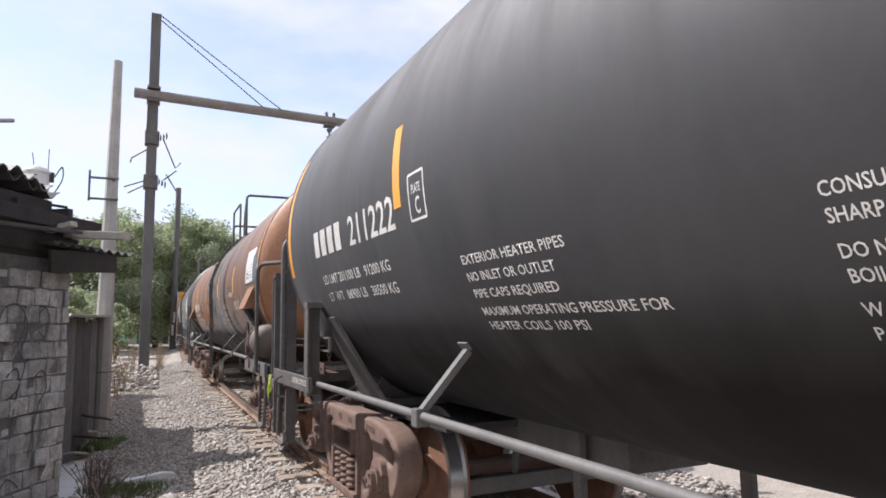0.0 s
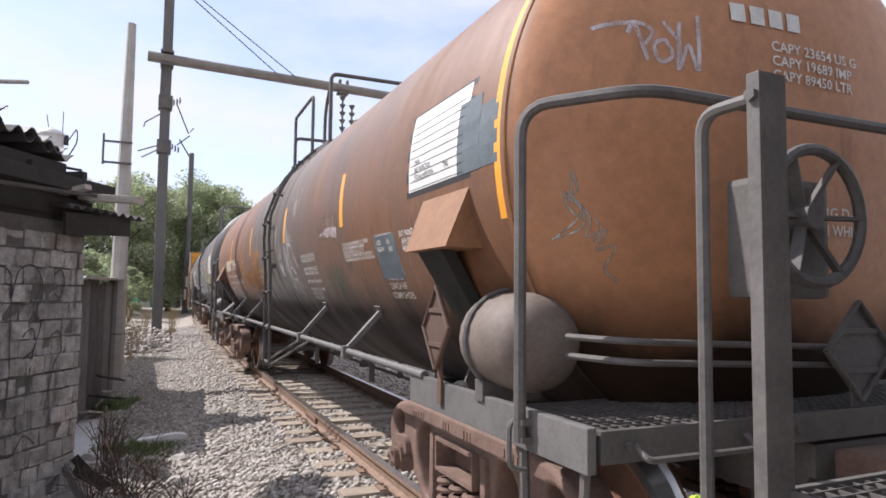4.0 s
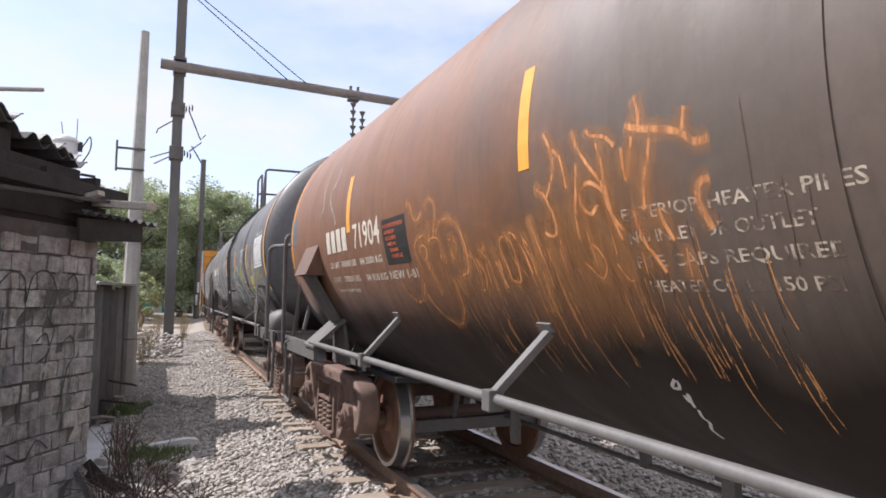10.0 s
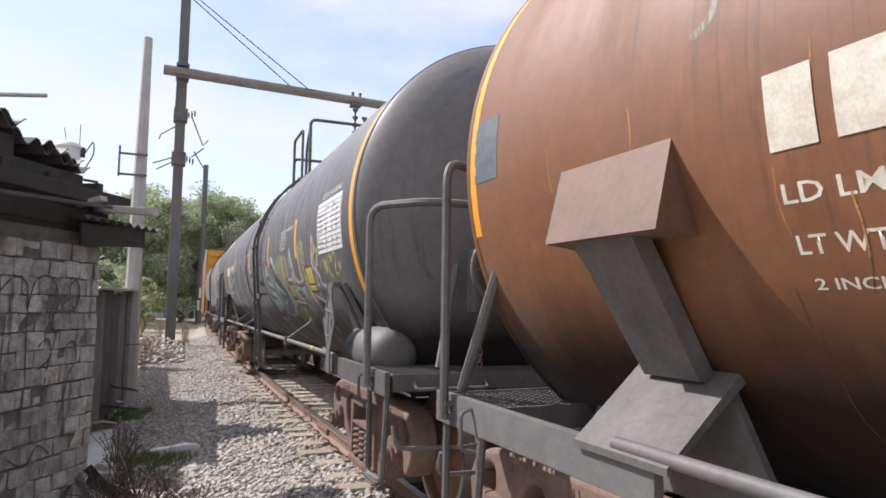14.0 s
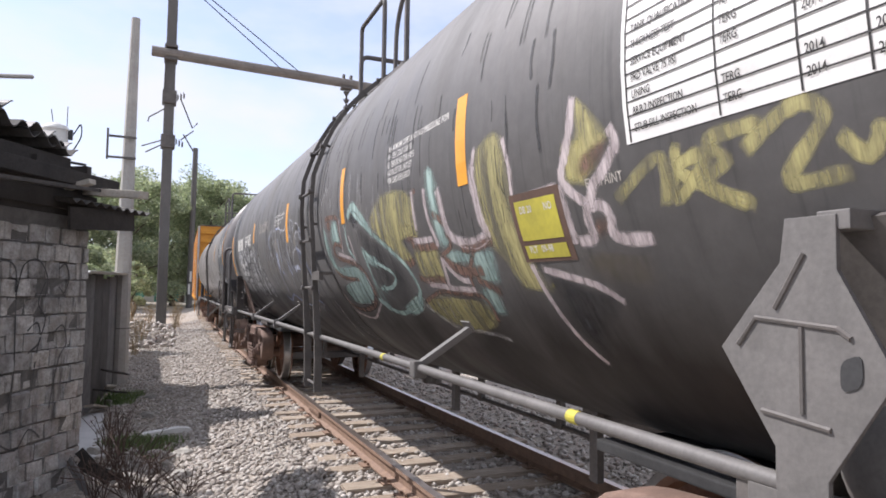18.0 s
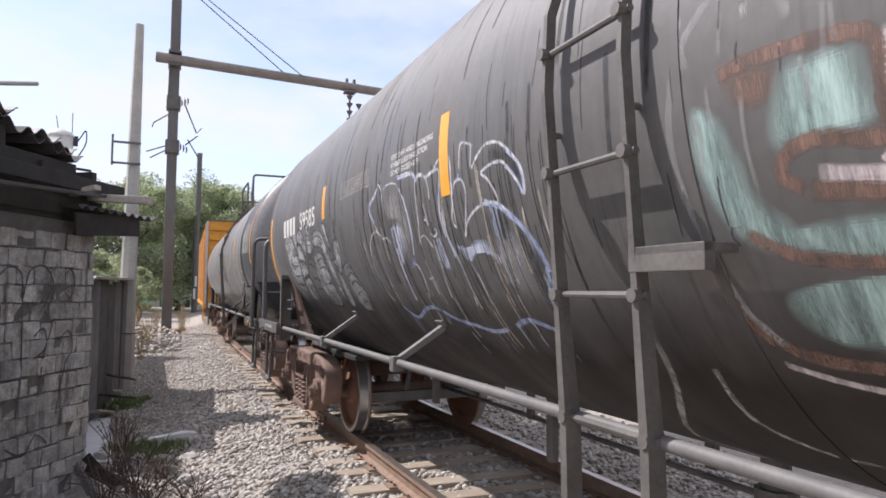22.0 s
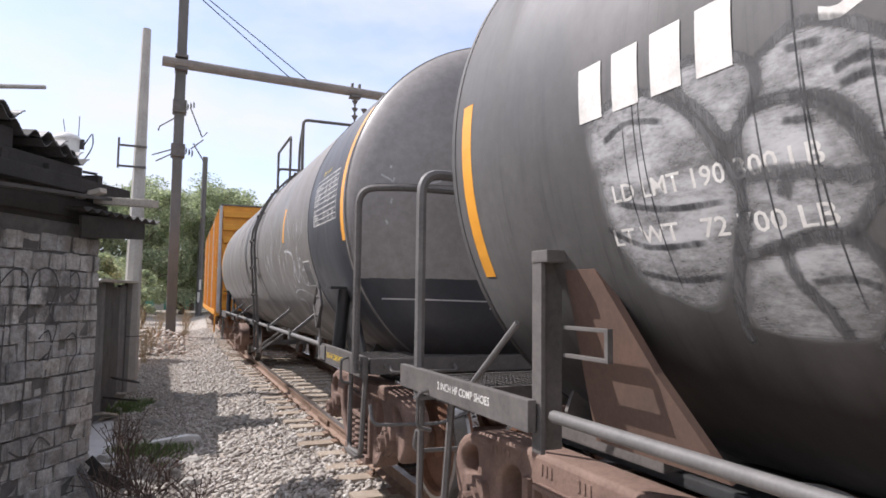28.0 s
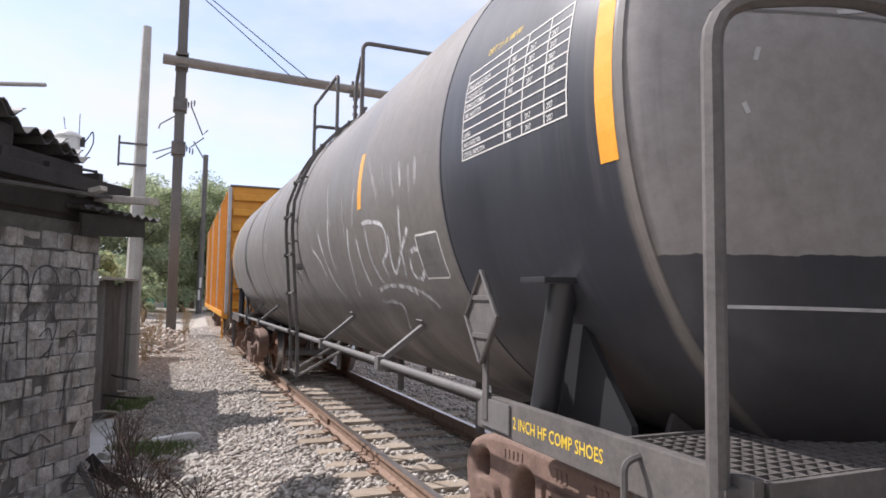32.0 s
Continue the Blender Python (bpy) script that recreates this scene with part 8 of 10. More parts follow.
scrawl(car_b, [[(3.1, -4.2), (3.02, -3.2), (2.96, -7.3), (2.89, -7.7), (2.82, -6.1)], [(2.78, -5.6), (2.7, -3.9), (2.63, -4.8), (2.61, -7.5), (2.66, -10.5), (2.68, -12.7)], [(2.73, -8.7), (2.74, -11.4), (2.78, -14.0)], [(3.02, -16.7), (3.01, -13.7), (2.94, -12.2), (2.83, -11.6), (2.78, -13.2), (2.7, -12.6), (2.62, -13.3), (2.6, -15.4), (2.65, -17.9)], [(2.93, -16.2), (2.93, -14.4), (2.87, -13.9), (2.83, -15.1), (2.87, -17.2), (2.93, -17.4)], [(3.02, -16.7), (3.0, -19.8), (3.04, -23.7), (3.16, -27.5), (3.29, -28.1), (3.39, -25.7), (3.44, -22.5)], [(2.87, -17.2), (2.85, -20.2), (2.8, -23.2), (2.78, -26.2)], [(3.06, -25.4), (3.0, -29.5), (2.9, -32.8), (2.76, -34.1), (2.63, -31.4), (2.57, -28.4), (2.56, -25.6), (2.54, -22.1)], [(2.64, -11.9), (2.57, -9.7), (2.46, -9.2), (2.35, -10.5), (2.3, -13.1), (2.28, -16.6), (2.31, -20.1), (2.36, -21.8)], [(2.49, -13.9), (2.42, -13.7), (2.39, -15.0), (2.42, -16.7), (2.5, -17.1)], [(2.47, -22.3), (2.4, -21.7), (2.37, -21.5)], [(2.51, -22.2), (2.47, -24.9), (2.43, -26.6)], [(2.24, -16.8), (2.22, -18.6), (2.2, -21.3)], [(2.2, -18.1), (2.15, -20.5), (2.14, -22.8), (2.19, -25.1), (2.23, -25.1)], [(2.15, -16.6), (2.11, -17.3), (2.07, -18.8)], [(2.08, -15.3), (2.06, -18.1), (2.05, -21.9), (2.07, -24.9), (2.04, -25.2)], [(1.99, -16.3), (1.99, -18.9), (1.96, -22.6), (1.94, -25.2)], [(1.95, -18.5), (1.94, -21.6)], [(1.9, -18.7), (1.9, -16.2), (1.87, -15.2), (1.83, -15.2), (1.81, -16.2)], [(1.9, -17.7), (1.88, -20.7), (1.87, -23.3), (1.8, -23.6), (1.78, -21.0), (1.8, -19.1)]], 0.015, M_FLAMESOFT, "orange rust-coloured scrawl", 0.009)
scrawl(car_b, [[(2.59, -16.1), (2.57, -19.1)], [(2.47, -15.3), (2.47, -17.8), (2.44, -17.9)], [(1.68, -15.4), (1.64, -17.5)], [(1.79, -14.5), (1.75, -15.0), (1.71, -16.8), (1.68, -19.6), (1.67, -22.7)]], 0.075, M_RUSTGLOW, "orange rust-coloured scrawl", 0.006)
scrawl(car_b, [[(2.59, -16.1), (2.57, -19.1)], [(2.47, -15.3), (2.47, -17.8), (2.44, -17.9)], [(1.68, -15.4), (1.64, -17.5)], [(1.79, -14.5), (1.75, -15.0), (1.71, -16.8), (1.68, -19.6), (1.67, -22.7)]], 0.013, M_FLAME, "orange rust-coloured scrawl", 0.009)
scrawl(car_b, [[(-1.41, -5.0), (-1.42, -9.2), (-1.42, -14.6), (-1.41, -20.5)], [(-1.46, -5.3), (-1.5, -11.9), (-1.54, -18.1), (-1.52, -24.2), (-1.56, -27.3)], [(-1.51, -6.0), (-1.55, -10.0), (-1.62, -15.4), (-1.66, -20.6), (-1.67, -26.7), (-1.67, -28.5)], [(-1.5, -11.9), (-1.52, -17.3), (-1.54, -21.9)], [(-1.05, -10.6), (-1.03, -14.9), (-1.06, -19.4)], [(-1.1, -12.9), (-1.07, -16.8), (-1.13, -19.1), (-1.23, -18.0)], [(-1.0, -13.0), (-1.03, -18.4)], [(-1.14, -18.6), (-1.25, -20.6), (-1.41, -21.7)], [(-1.26, -18.9), (-1.27, -23.2), (-1.31, -26.2)], [(-1.28, -15.7), (-1.34, -18.3)], [(-1.46, -24.2), (-1.54, -25.1), (-1.64, -25.1), (-1.66, -26.7)], [(-1.26, -6.3), (-1.27, -10.8)], [(-1.21, -7.3), (-1.22, -11.4)], [(-1.91, -10.1), (-1.99, -13.1), (-2.08, -16.0), (-2.11, -19.1), (-2.12, -21.3)]], 0.011, M_PALE, "scratched white splash marks", 0.009)
scrawl(car_b, [[(-1.63, -24.3), (-1.68, -22.1), (-1.77, -21.2), (-1.85, -22.4), (-1.88, -25.2), (-1.94, -27.7), (-1.97, -29.5)], [(-1.66, -15.9), (-1.75, -16.2), (-1.82, -17.5), (-1.89, -19.1)], [(-1.64, -5.6), (-1.66, -8.5), (-1.67, -12.0), (-1.7, -15.8)], [(-1.65, -5.2), (-1.77, -5.8), (-1.85, -7.0), (-1.91, -10.1), (-1.99, -13.1), (-2.08, -16.2)]], 0.023, M_PALE, "scratched white splash marks", 0.006)
blob(car_b, [(-1.55, -3.4), (-1.69, -0.3), (-1.88, -1.1), (-1.88, -6.6), (-1.78, -7.5), (-1.65, -12.0), (-1.55, -10.0)], M_SMOKE, "thin pale overspray")
blob(car_b, [(-1.41, -5.0), (-1.55, -4.8), (-1.64, -13.3), (-1.67, -22.9), (-1.52, -24.2), (-1.45, -17.1)], M_SMOKE, "thin pale overspray")
scrawl(car_b, [[(-1.94, 6.8), (-1.95, 9.6), (-1.97, 12.3)], [(-2.01, 12.8), (-2.0, 10.2), (-2.04, 6.7), (-2.08, 7.0), (-2.12, 9.6)]], 0.02, M_PINK, "faint peach sprayed mark", 0.006)
blob(car_b, [(1.886, -13.93), (1.275, -9.15), (0.915, -4.52), (0.672, -10.75), (0.529, -18.14), (0.683, -29.25), (1.004, -35.3), (1.414, -35.6), (1.694, -28.33), (1.884, -21.59)], M_RUSTHAZE, 'orange rust bloom in the paint', 0.004)
blob(car_b, [(3.032, -5.6), (2.364, -9.89), (1.794, -15.3), (1.807, -26.05), (2.697, -33.36), (3.255, -27.5)], M_RUSTHAZE, 'orange rust bloom in the paint', 0.004)
scrawl(car_b, [[(1.056, -40.87), (1.103, -42.68), (1.063, -42.68), (1.046, -41.07)], [(1.071, -44.19), (1.069, -45.58), (1.042, -43.79), (1.067, -46.88)], [(1.056, -47.27), (1.072, -49.25), (1.06, -50.32), (1.095, -52.65), (1.08, -54.76)]], 0.012, M_PALE_SOLID, 'chalked white scribble', 0.006)
scrawl(car_b, [[(5.557, 4.17), (5.468, 7.45), (5.585, 16.54), (5.511, 23.82), (5.439, 24.95)], [(5.098, 20.6), (5.09, 15.44), (5.244, 11.73), (5.187, 7.22), (5.012, 2.49), (4.931, -1.69)]], 0.03, M_TAGLINE, 'thin pale sprayed line', 0.006)
scrawl(car_b, [[(0.404, 18.16), (0.372, 13.75), (0.373, 21.25), (0.167, 12.56), (0.222, 21.12), (0.075, 14.35), (0.084, 22.86)]], 0.03, M_PALE, 'thin pale sprayed line', 0.006)
scrawl(car_b, [[(-4.967, -22.32), (-5.048, -16.35), (-5.087, -21.9)], [(-5.119, -23.25), (-5.2, -17.61), (-5.179, -23.36), (-5.255, -20.96), (-5.318, -22.94)]], 0.03, M_BLUE, 'blue sprayed tag', 0.006)
scrawl(car_b, [[(-5.511, -18.45), (-5.514, -20.13), (-5.541, -18.14)], [(-5.516, -21.17), (-5.529, -23.36), (-5.53, -24.4)]], 0.008, M_TAGLINE, 'scratched pale line', 0.006)
head_scrawl(car_b, 6.9, [[(-1.13, 3.168), (-1.057, 3.114), (-0.997, 3.116), (-0.981, 3.229), (-1.06, 3.212)], [(-0.961, 3.104), (-0.973, 3.23), (-0.884, 3.263)], [(-0.967, 3.173), (-0.903, 3.191)], [(-0.836, 3.085), (-0.849, 3.236)], [(-0.893, 3.291), (-0.756, 3.244)], [(-1.044, 3.033), (-0.95, 3.078), (-0.77, 3.082)], [(-0.966, 3.025), (-0.863, 3.056)], [(-0.557, 3.207), (-0.639, 3.34), (-0.709, 3.319), (-0.676, 3.251), (-0.57, 3.206)], [(-0.707, 3.15), (-0.636, 3.078), (-0.576, 3.149)]], 0.022, M_PINK, "pale scratched tag on the tank's end")
head_scrawl(car_b, 6.9, [[(-1.197, 2.863), (-1.131, 2.885), (-1.015, 2.9)], [(-1.01, 2.888), (-0.972, 2.725)], [(-1.049, 2.847), (-1.015, 2.9), (-0.937, 2.865), (-0.977, 2.798)], [(-0.883, 2.829), (-0.935, 2.8), (-0.916, 2.723), (-0.852, 2.753), (-0.883, 2.829)], [(-0.884, 2.913), (-0.823, 2.833)], [(-0.806, 2.918), (-0.827, 2.69), (-0.771, 2.811), (-0.728, 2.697), (-0.709, 2.96)]], 0.026, M_PINK, "pale scratched tag on the tank's end")
head_scrawl(car_b, 6.9, [[(-1.295, 2.223), (-1.269, 2.137), (-1.312, 2.113), (-1.253, 2.064), (-1.241, 1.978), (-1.342, 1.929)], [(-1.323, 2.137), (-1.298, 2.063), (-1.262, 2.027)], [(-1.194, 2.015), (-1.168, 1.966), (-1.192, 1.917)]], 0.012, M_TAGLINE, "thin pale scratches")
head_scrawl(car_b, 6.9, [[(-1.294, 2.217), (-1.284, 2.105), (-1.215, 2.022), (-1.221, 1.939), (-1.145, 1.968), (-1.177, 1.884), (-1.1, 1.899), (-1.135, 1.8), (-1.07, 1.744)], [(-1.322, 2.133), (-1.243, 2.05), (-1.343, 1.924)]], 0.012, M_TAGLINE, "thin pale scratches")
head_scrawl(car_d, 7.05, [[(-1.321, 2.686), (-1.258, 2.647), (-1.233, 2.627), (-1.221, 2.659)], [(-0.979, 2.614), (-0.862, 2.636), (-0.853, 2.667)], [(-0.811, 2.657), (-0.801, 2.692)], [(-0.806, 2.663), (-0.701, 2.677), (-0.646, 2.662), (-0.641, 2.639)], [(-0.476, 2.746), (-0.404, 2.647), (-0.378, 2.629), (-0.272, 2.698)], [(-1.246, 2.763), (-1.246, 2.739)], [(-1.248, 2.443), (-1.238, 2.485)], [(-1.281, 2.307), (-1.266, 2.273)]], 0.012, M_PALE_SOLID, "white chipped paint", "paint_chip")
head_scrawl(car_d, 7.05, [[(-1.37, 2.607), (-1.01, 2.604), (-0.328, 2.609), (0.235, 2.6), (0.961, 2.571)]], 0.006, M_GREYSTEEL, "thin wire line along the tank's end", "weld_line")
head_scrawl(car_d, 7.05, [[(-1.264, 1.661), (-0.965, 1.658), (-0.412, 1.646)], [(-0.379, 1.58), (-0.307, 1.592), (0.253, 1.563)]], 0.01, M_PALE_SOLID, "pale dusty weld line", "weld_line")
blob(car_b, [(-0.942, -7.65), (-1.039, -1.8), (-1.24, -2.35), (-1.333, -7.97), (-1.26, -24.29), (-1.158, -22.94), (-1.07, -17.93), (-0.965, -14.46)], M_SMOKE, 'thin pale overspray', 0.004)
blob(car_b, [(-0.747, 6.08), (-0.919, 5.4), (-0.939, -6.47), (-0.835, -9.25), (-0.77, -2.24)], M_SMOKE, 'thin pale overspray', 0.004)
scrawl(car_b, [[(-0.941, -7.11), (-0.965, -14.46), (-1.012, -18.98)], [(-1.004, -8.93), (-1.056, -14.98), (-1.111, -18.14)], [(-1.113, -8.18), (-1.126, -15.51), (-1.163, -19.5)], [(-1.235, -4.31), (-1.248, -10.53), (-1.268, -16.25)], [(-1.227, -16.04), (-1.225, -20.86), (-1.213, -26.47)], [(-1.178, -10.96), (-1.197, -15.83), (-1.212, -18.66)]], 0.03, M_SMOKE, 'white paint run down the shell', 0.006, drips=0.5)
scrawl(car_b, [[(-1.131, -12.45), (-1.029, -11.38), (-0.983, -13.4), (-0.989, -16.98), (-1.083, -19.81), (-1.175, -20.96)]], 0.03, M_SOOT, 'dark hooked spray line', 0.006)
blob(car_b, [(-1.349, 11.02), (-1.512, 10.44), (-1.62, 1.61), (-1.871, -7.43), (-1.712, -7.54), (-1.496, -0.82)], M_SMOKE, 'thin pale overspray', 0.004)
blob(car_b, [(-3.225, -0.16), (-3.595, -0.38), (-3.886, -0.82), (-3.89, -6.68), (-3.64, -6.68), (-3.23, -6.79)], M_BROWNLINE, 'dark rusted patch', 0.004)
scrawl(car_b, [[(-1.415, -4.52), (-1.534, -14.35), (-1.76, -24.08)], [(-1.532, -7.75), (-1.684, -20.02), (-1.899, -30.08)], [(-1.701, -7.22), (-1.932, -19.19), (-2.035, -27.29)], [(-1.407, -10.0), (-1.495, -21.07), (-1.595, -27.4)], [(-1.646, -0.6), (-1.656, -9.57), (-1.725, -14.88)], [(-1.358, -5.6), (-1.354, -13.93), (-1.367, -22.42)], [(-1.749, -11.17), (-1.816, -21.48), (-1.768, -29.56)]], 0.03, M_SMOKE, 'white paint run down the shell', 0.006)
scrawl(car_b, [[(-1.86, 13.27), (-1.885, 18.41), (-2.095, 9.51), (-2.091, 17.16), (-2.171, 17.28), (-2.174, 12.32)]], 0.014, M_TAGLINE, 'thin pale sprayed line', 0.006)
blob(car_c, [(-2.06, -9.4), (-2.4, -14.1), (-2.74, -19.6), (-2.94, -23.3), (-3.0, -27.9), (-2.91, -31.3), (-2.69, -33.7), (-2.36, -33.0), (-2.14, -30.1), (-2.16, -24.2), (-2.13, -17.4)], M_SOOT, "dark smoky spray shading")
blob(car_c, [(-2.47, -9.5), (-2.68, -5.7), (-2.92, -4.4), (-3.16, -5.5), (-3.34, -8.1), (-3.34, -12.8), (-3.32, -16.7), (-3.14, -16.3), (-3.06, -17.6), (-3.13, -20.3), (-3.14, -22.0), (-3.01, -23.4), (-2.83, -19.4), (-2.6, -15.4), (-2.47, -12.4)], M_GRAFY, "mustard-yellow sprayed letter fill")
blob(car_c, [(-3.01, -13.2), (-3.18, -13.0), (-3.29, -15.1), (-3.18, -16.1), (-3.03, -17.1)], M_GRAFY, "mustard-yellow sprayed letter fill")
blob(car_c, [(-3.18, -19.6), (-3.37, -19.2), (-3.56, -19.5), (-3.56, -23.0), (-3.52, -27.3), (-3.35, -27.6), (-3.18, -26.2), (-3.17, -22.9)], M_GRAFY, "mustard-yellow sprayed letter fill")
blob(car_c, [(-3.0, -32.7), (-3.33, -30.5), (-3.6, -31.4), (-3.83, -31.8), (-3.91, -34.1), (-3.89, -37.0), (-3.75, -39.3), (-3.51, -40.6), (-3.27, -38.8), (-3.07, -36.0)], M_GRAFY, "mustard-yellow sprayed letter fill")
blob(car_c, [(-3.59, -2.6), (-3.68, -3.7), (-3.74, -7.4), (-3.74, -11.6), (-3.74, -15.8), (-3.77, -19.1), (-3.65, -20.5), (-3.62, -19.0), (-3.6, -15.7), (-3.58, -11.6), (-3.56, -6.9)], M_TEAL, "teal sprayed letter fill")
blob(car_c, [(-3.59, -21.0), (-3.76, -20.0), (-3.87, -21.0), (-3.97, -21.9), (-3.94, -23.9), (-3.82, -24.2), (-3.7, -23.6)], M_TEAL, "teal sprayed letter fill")
blob(car_c, [(-3.98, -21.1), (-4.12, -21.1), (-4.22, -21.1), (-4.18, -27.6), (-4.08, -28.2), (-4.0, -27.5), (-3.9, -26.9), (-3.91, -24.4)], M_TEAL, "teal sprayed letter fill")
blob(car_c, [(-3.93, -28.1), (-4.02, -28.1), (-4.1, -29.9), (-4.09, -32.3), (-4.07, -34.9), (-3.99, -35.2), (-3.9, -33.4), (-3.88, -30.7)], M_TEAL, "teal sprayed letter fill")
blob(car_c, [(-2.52, -35.1), (-2.82, -31.9), (-3.01, -30.2), (-2.99, -33.2), (-2.85, -36.1), (-2.59, -38.0)], M_TEAL, "teal sprayed letter fill")
scrawl(car_c, [[(-2.01, -5.9), (-2.31, -11.2), (-2.59, -15.8), (-2.82, -19.9), (-2.98, -23.4), (-3.03, -27.0), (-3.02, -29.8), (-2.87, -33.4), (-2.65, -35.5), (-2.41, -37.2), (-2.17, -35.9), (-2.01, -32.8)]], 0.045, M_TEAL, "teal sprayed letter fill", 0.006)
scrawl(car_c, [[(-2.13, -17.4), (-2.34, -21.2), (-2.61, -24.2), (-2.67, -26.3), (-2.51, -28.9), (-2.22, -29.5)], [(-2.13, -17.4), (-2.16, -24.2), (-2.1, -34.0), (-2.19, -37.1)], [(-1.79, -9.3), (-1.77, -16.4), (-1.9, -20.2)]], 0.035, M_TEAL, "teal sprayed letter fill", 0.006)
blob(car_c, [(-3.14, -15.1), (-3.26, -15.2), (-3.31, -16.7), (-3.28, -18.1), (-3.17, -18.4), (-3.1, -16.9)], M_BROWNLINE, "brown sprayed outline")
scrawl(car_c, [[(-3.18, -18.1), (-3.37, -19.4), (-3.54, -19.3), (-3.58, -19.9)], [(-3.12, -26.2), (-3.24, -27.1), (-3.42, -26.8), (-3.52, -27.3)], [(-3.0, -22.1), (-3.06, -22.8), (-3.16, -22.0)], [(-3.92, -26.9), (-4.01, -28.1), (-4.09, -29.3), (-4.14, -29.6)], [(-3.76, -15.3), (-3.68, -13.7), (-3.6, -12.7)], [(-3.87, -20.7), (-4.03, -20.8), (-4.19, -19.9), (-4.24, -20.2)]], 0.05, M_BROWNLINE, "brown sprayed outline", 0.006)
scrawl(car_c, [[(-3.6, -22.4), (-3.7, -24.0), (-3.81, -25.2), (-3.95, -25.4), (-4.05, -25.3)]], 0.07, M_BROWNLINE, "brown sprayed outline", 0.006)
scrawl(car_c, [[(-3.85, -28.8), (-3.86, -26.8), (-3.91, -24.4), (-3.98, -22.3), (-4.03, -20.8)], [(-2.99, -33.2), (-3.34, -30.1), (-3.62, -30.3), (-3.88, -30.7), (-3.94, -33.3), (-3.91, -36.9)], [(-3.41, -6.9), (-3.35, -7.1)], [(-3.73, -16.4), (-3.76, -19.7), (-3.59, -21.6)]], 0.032, M_BROWNLINE, "brown sprayed outline", 0.006)
scrawl(car_c, [[(-3.72, -7.7), (-3.75, -11.7), (-3.76, -15.3), (-3.79, -17.6), (-3.89, -19.3), (-4.04, -20.0), (-4.13, -19.6), (-4.2, -18.8), (-4.21, -18.1), (-4.18, -15.5), (-4.17, -12.0), (-4.16, -8.1), (-4.18, -5.9)]], 0.065, M_PINK, "pinkish-white sprayed outline", 0.006)
scrawl(car_c, [[(-3.35, -6.4), (-3.34, -10.7), (-3.33, -15.7)], [(-3.23, -17.6), (-3.39, -17.8), (-3.55, -17.8)], [(-3.54, -6.7), (-3.53, -10.6), (-3.55, -14.8), (-3.59, -18.2), (-3.58, -19.6)], [(-3.59, -21.6), (-3.56, -25.8), (-3.53, -28.8)], [(-3.22, -28.0), (-3.42, -28.6), (-3.61, -29.1), (-3.78, -29.4), (-3.86, -29.1)], [(-3.59, -22.4), (-3.66, -25.3), (-3.75, -27.1), (-3.84, -27.4)]], 0.042, M_PINK, "pinkish-white sprayed outline", 0.006)
scrawl(car_c, [[(-2.98, -33.7), (-3.12, -36.9), (-3.31, -39.9), (-3.56, -40.1), (-3.77, -40.4), (-3.93, -41.4)], [(-0.55, -32.6), (-0.49, -44.7), (-0.16, -64.4), (-0.56, -68.7)]], 0.035, M_SMOKE, "thin pale overspray", 0.006)
blob(car_c, [(-4.22, -3.7), (-4.39, -1.5), (-4.48, -3.2), (-4.53, -7.8), (-4.53, -12.8), (-4.55, -16.5), (-4.55, -22.3), (-4.6, -28.4), (-4.63, -28.0), (-4.59, -30.0), (-4.39, -29.0), (-4.35, -28.0), (-4.33, -26.7), (-4.26, -22.4), (-4.18, -18.8), (-4.2, -13.2), (-4.18, -8.2)], M_GRAFY, "mustard-yellow sprayed letter fill")
scrawl(car_c, [[(-4.49, -3.2), (-4.53, -8.5), (-4.52, -13.4)], [(-4.49, -13.8), (-4.69, -13.6), (-4.87, -13.2)], [(-4.52, -24.1), (-4.55, -30.0), (-4.59, -35.9), (-4.65, -41.1), (-4.7, -43.6)], [(-4.59, -25.4), (-4.79, -27.0), (-4.94, -28.4), (-5.06, -31.0)], [(-4.22, -3.0), (-4.17, -7.3), (-4.18, -13.1)]], 0.036, M_PINK, "pinkish-white sprayed outline", 0.006)
scrawl(car_c, [[(-4.87, -13.2), (-4.89, -15.6), (-4.9, -20.6), (-4.9, -22.0)], [(-4.92, -21.6), (-5.02, -21.3), (-5.02, -18.7), (-5.04, -17.1), (-5.12, -17.2), (-5.15, -18.8), (-5.14, -20.9), (-5.2, -21.9), (-5.34, -22.1)], [(-5.03, -1.8), (-5.0, -6.0), (-4.96, -9.0), (-4.91, -12.1), (-4.94, -14.1), (-5.04, -16.5), (-5.07, -15.6), (-5.1, -14.1), (-5.17, -12.5), (-5.22, -10.9), (-5.25, -9.7), (-5.22, -7.4)]], 0.048, M_PINK, "pinkish-white sprayed outline", 0.006)
blob(car_c, [(-5.04, -1.9), (-5.1, -3.8), (-5.19, -7.1), (-5.22, -8.9), (-5.11, -10.4), (-5.05, -12.1), (-5.07, -14.4), (-4.99, -13.2), (-5.0, -9.9), (-5.04, -6.4)], M_GRAFY, "mustard-yellow sprayed letter fill")
blob(car_c, [(-5.04, -10.3), (-5.16, -8.7), (-5.22, -8.9), (-5.14, -11.7), (-5.06, -13.2), (-5.01, -12.3)], M_BROWNLINE, "brown sprayed outline")
blob(car_c, [(-5.04, -19.4), (-5.1, -18.2), (-5.13, -19.5), (-5.11, -21.3), (-5.05, -21.1)], M_BROWNLINE, "brown sprayed outline")
blob(car_c, [(-4.56, -25.3), (-4.92, -29.1), (-5.04, -31.4), (-4.87, -35.8), (-4.76, -41.3), (-4.62, -35.8)], M_SOOT, "dark smoky spray shading")
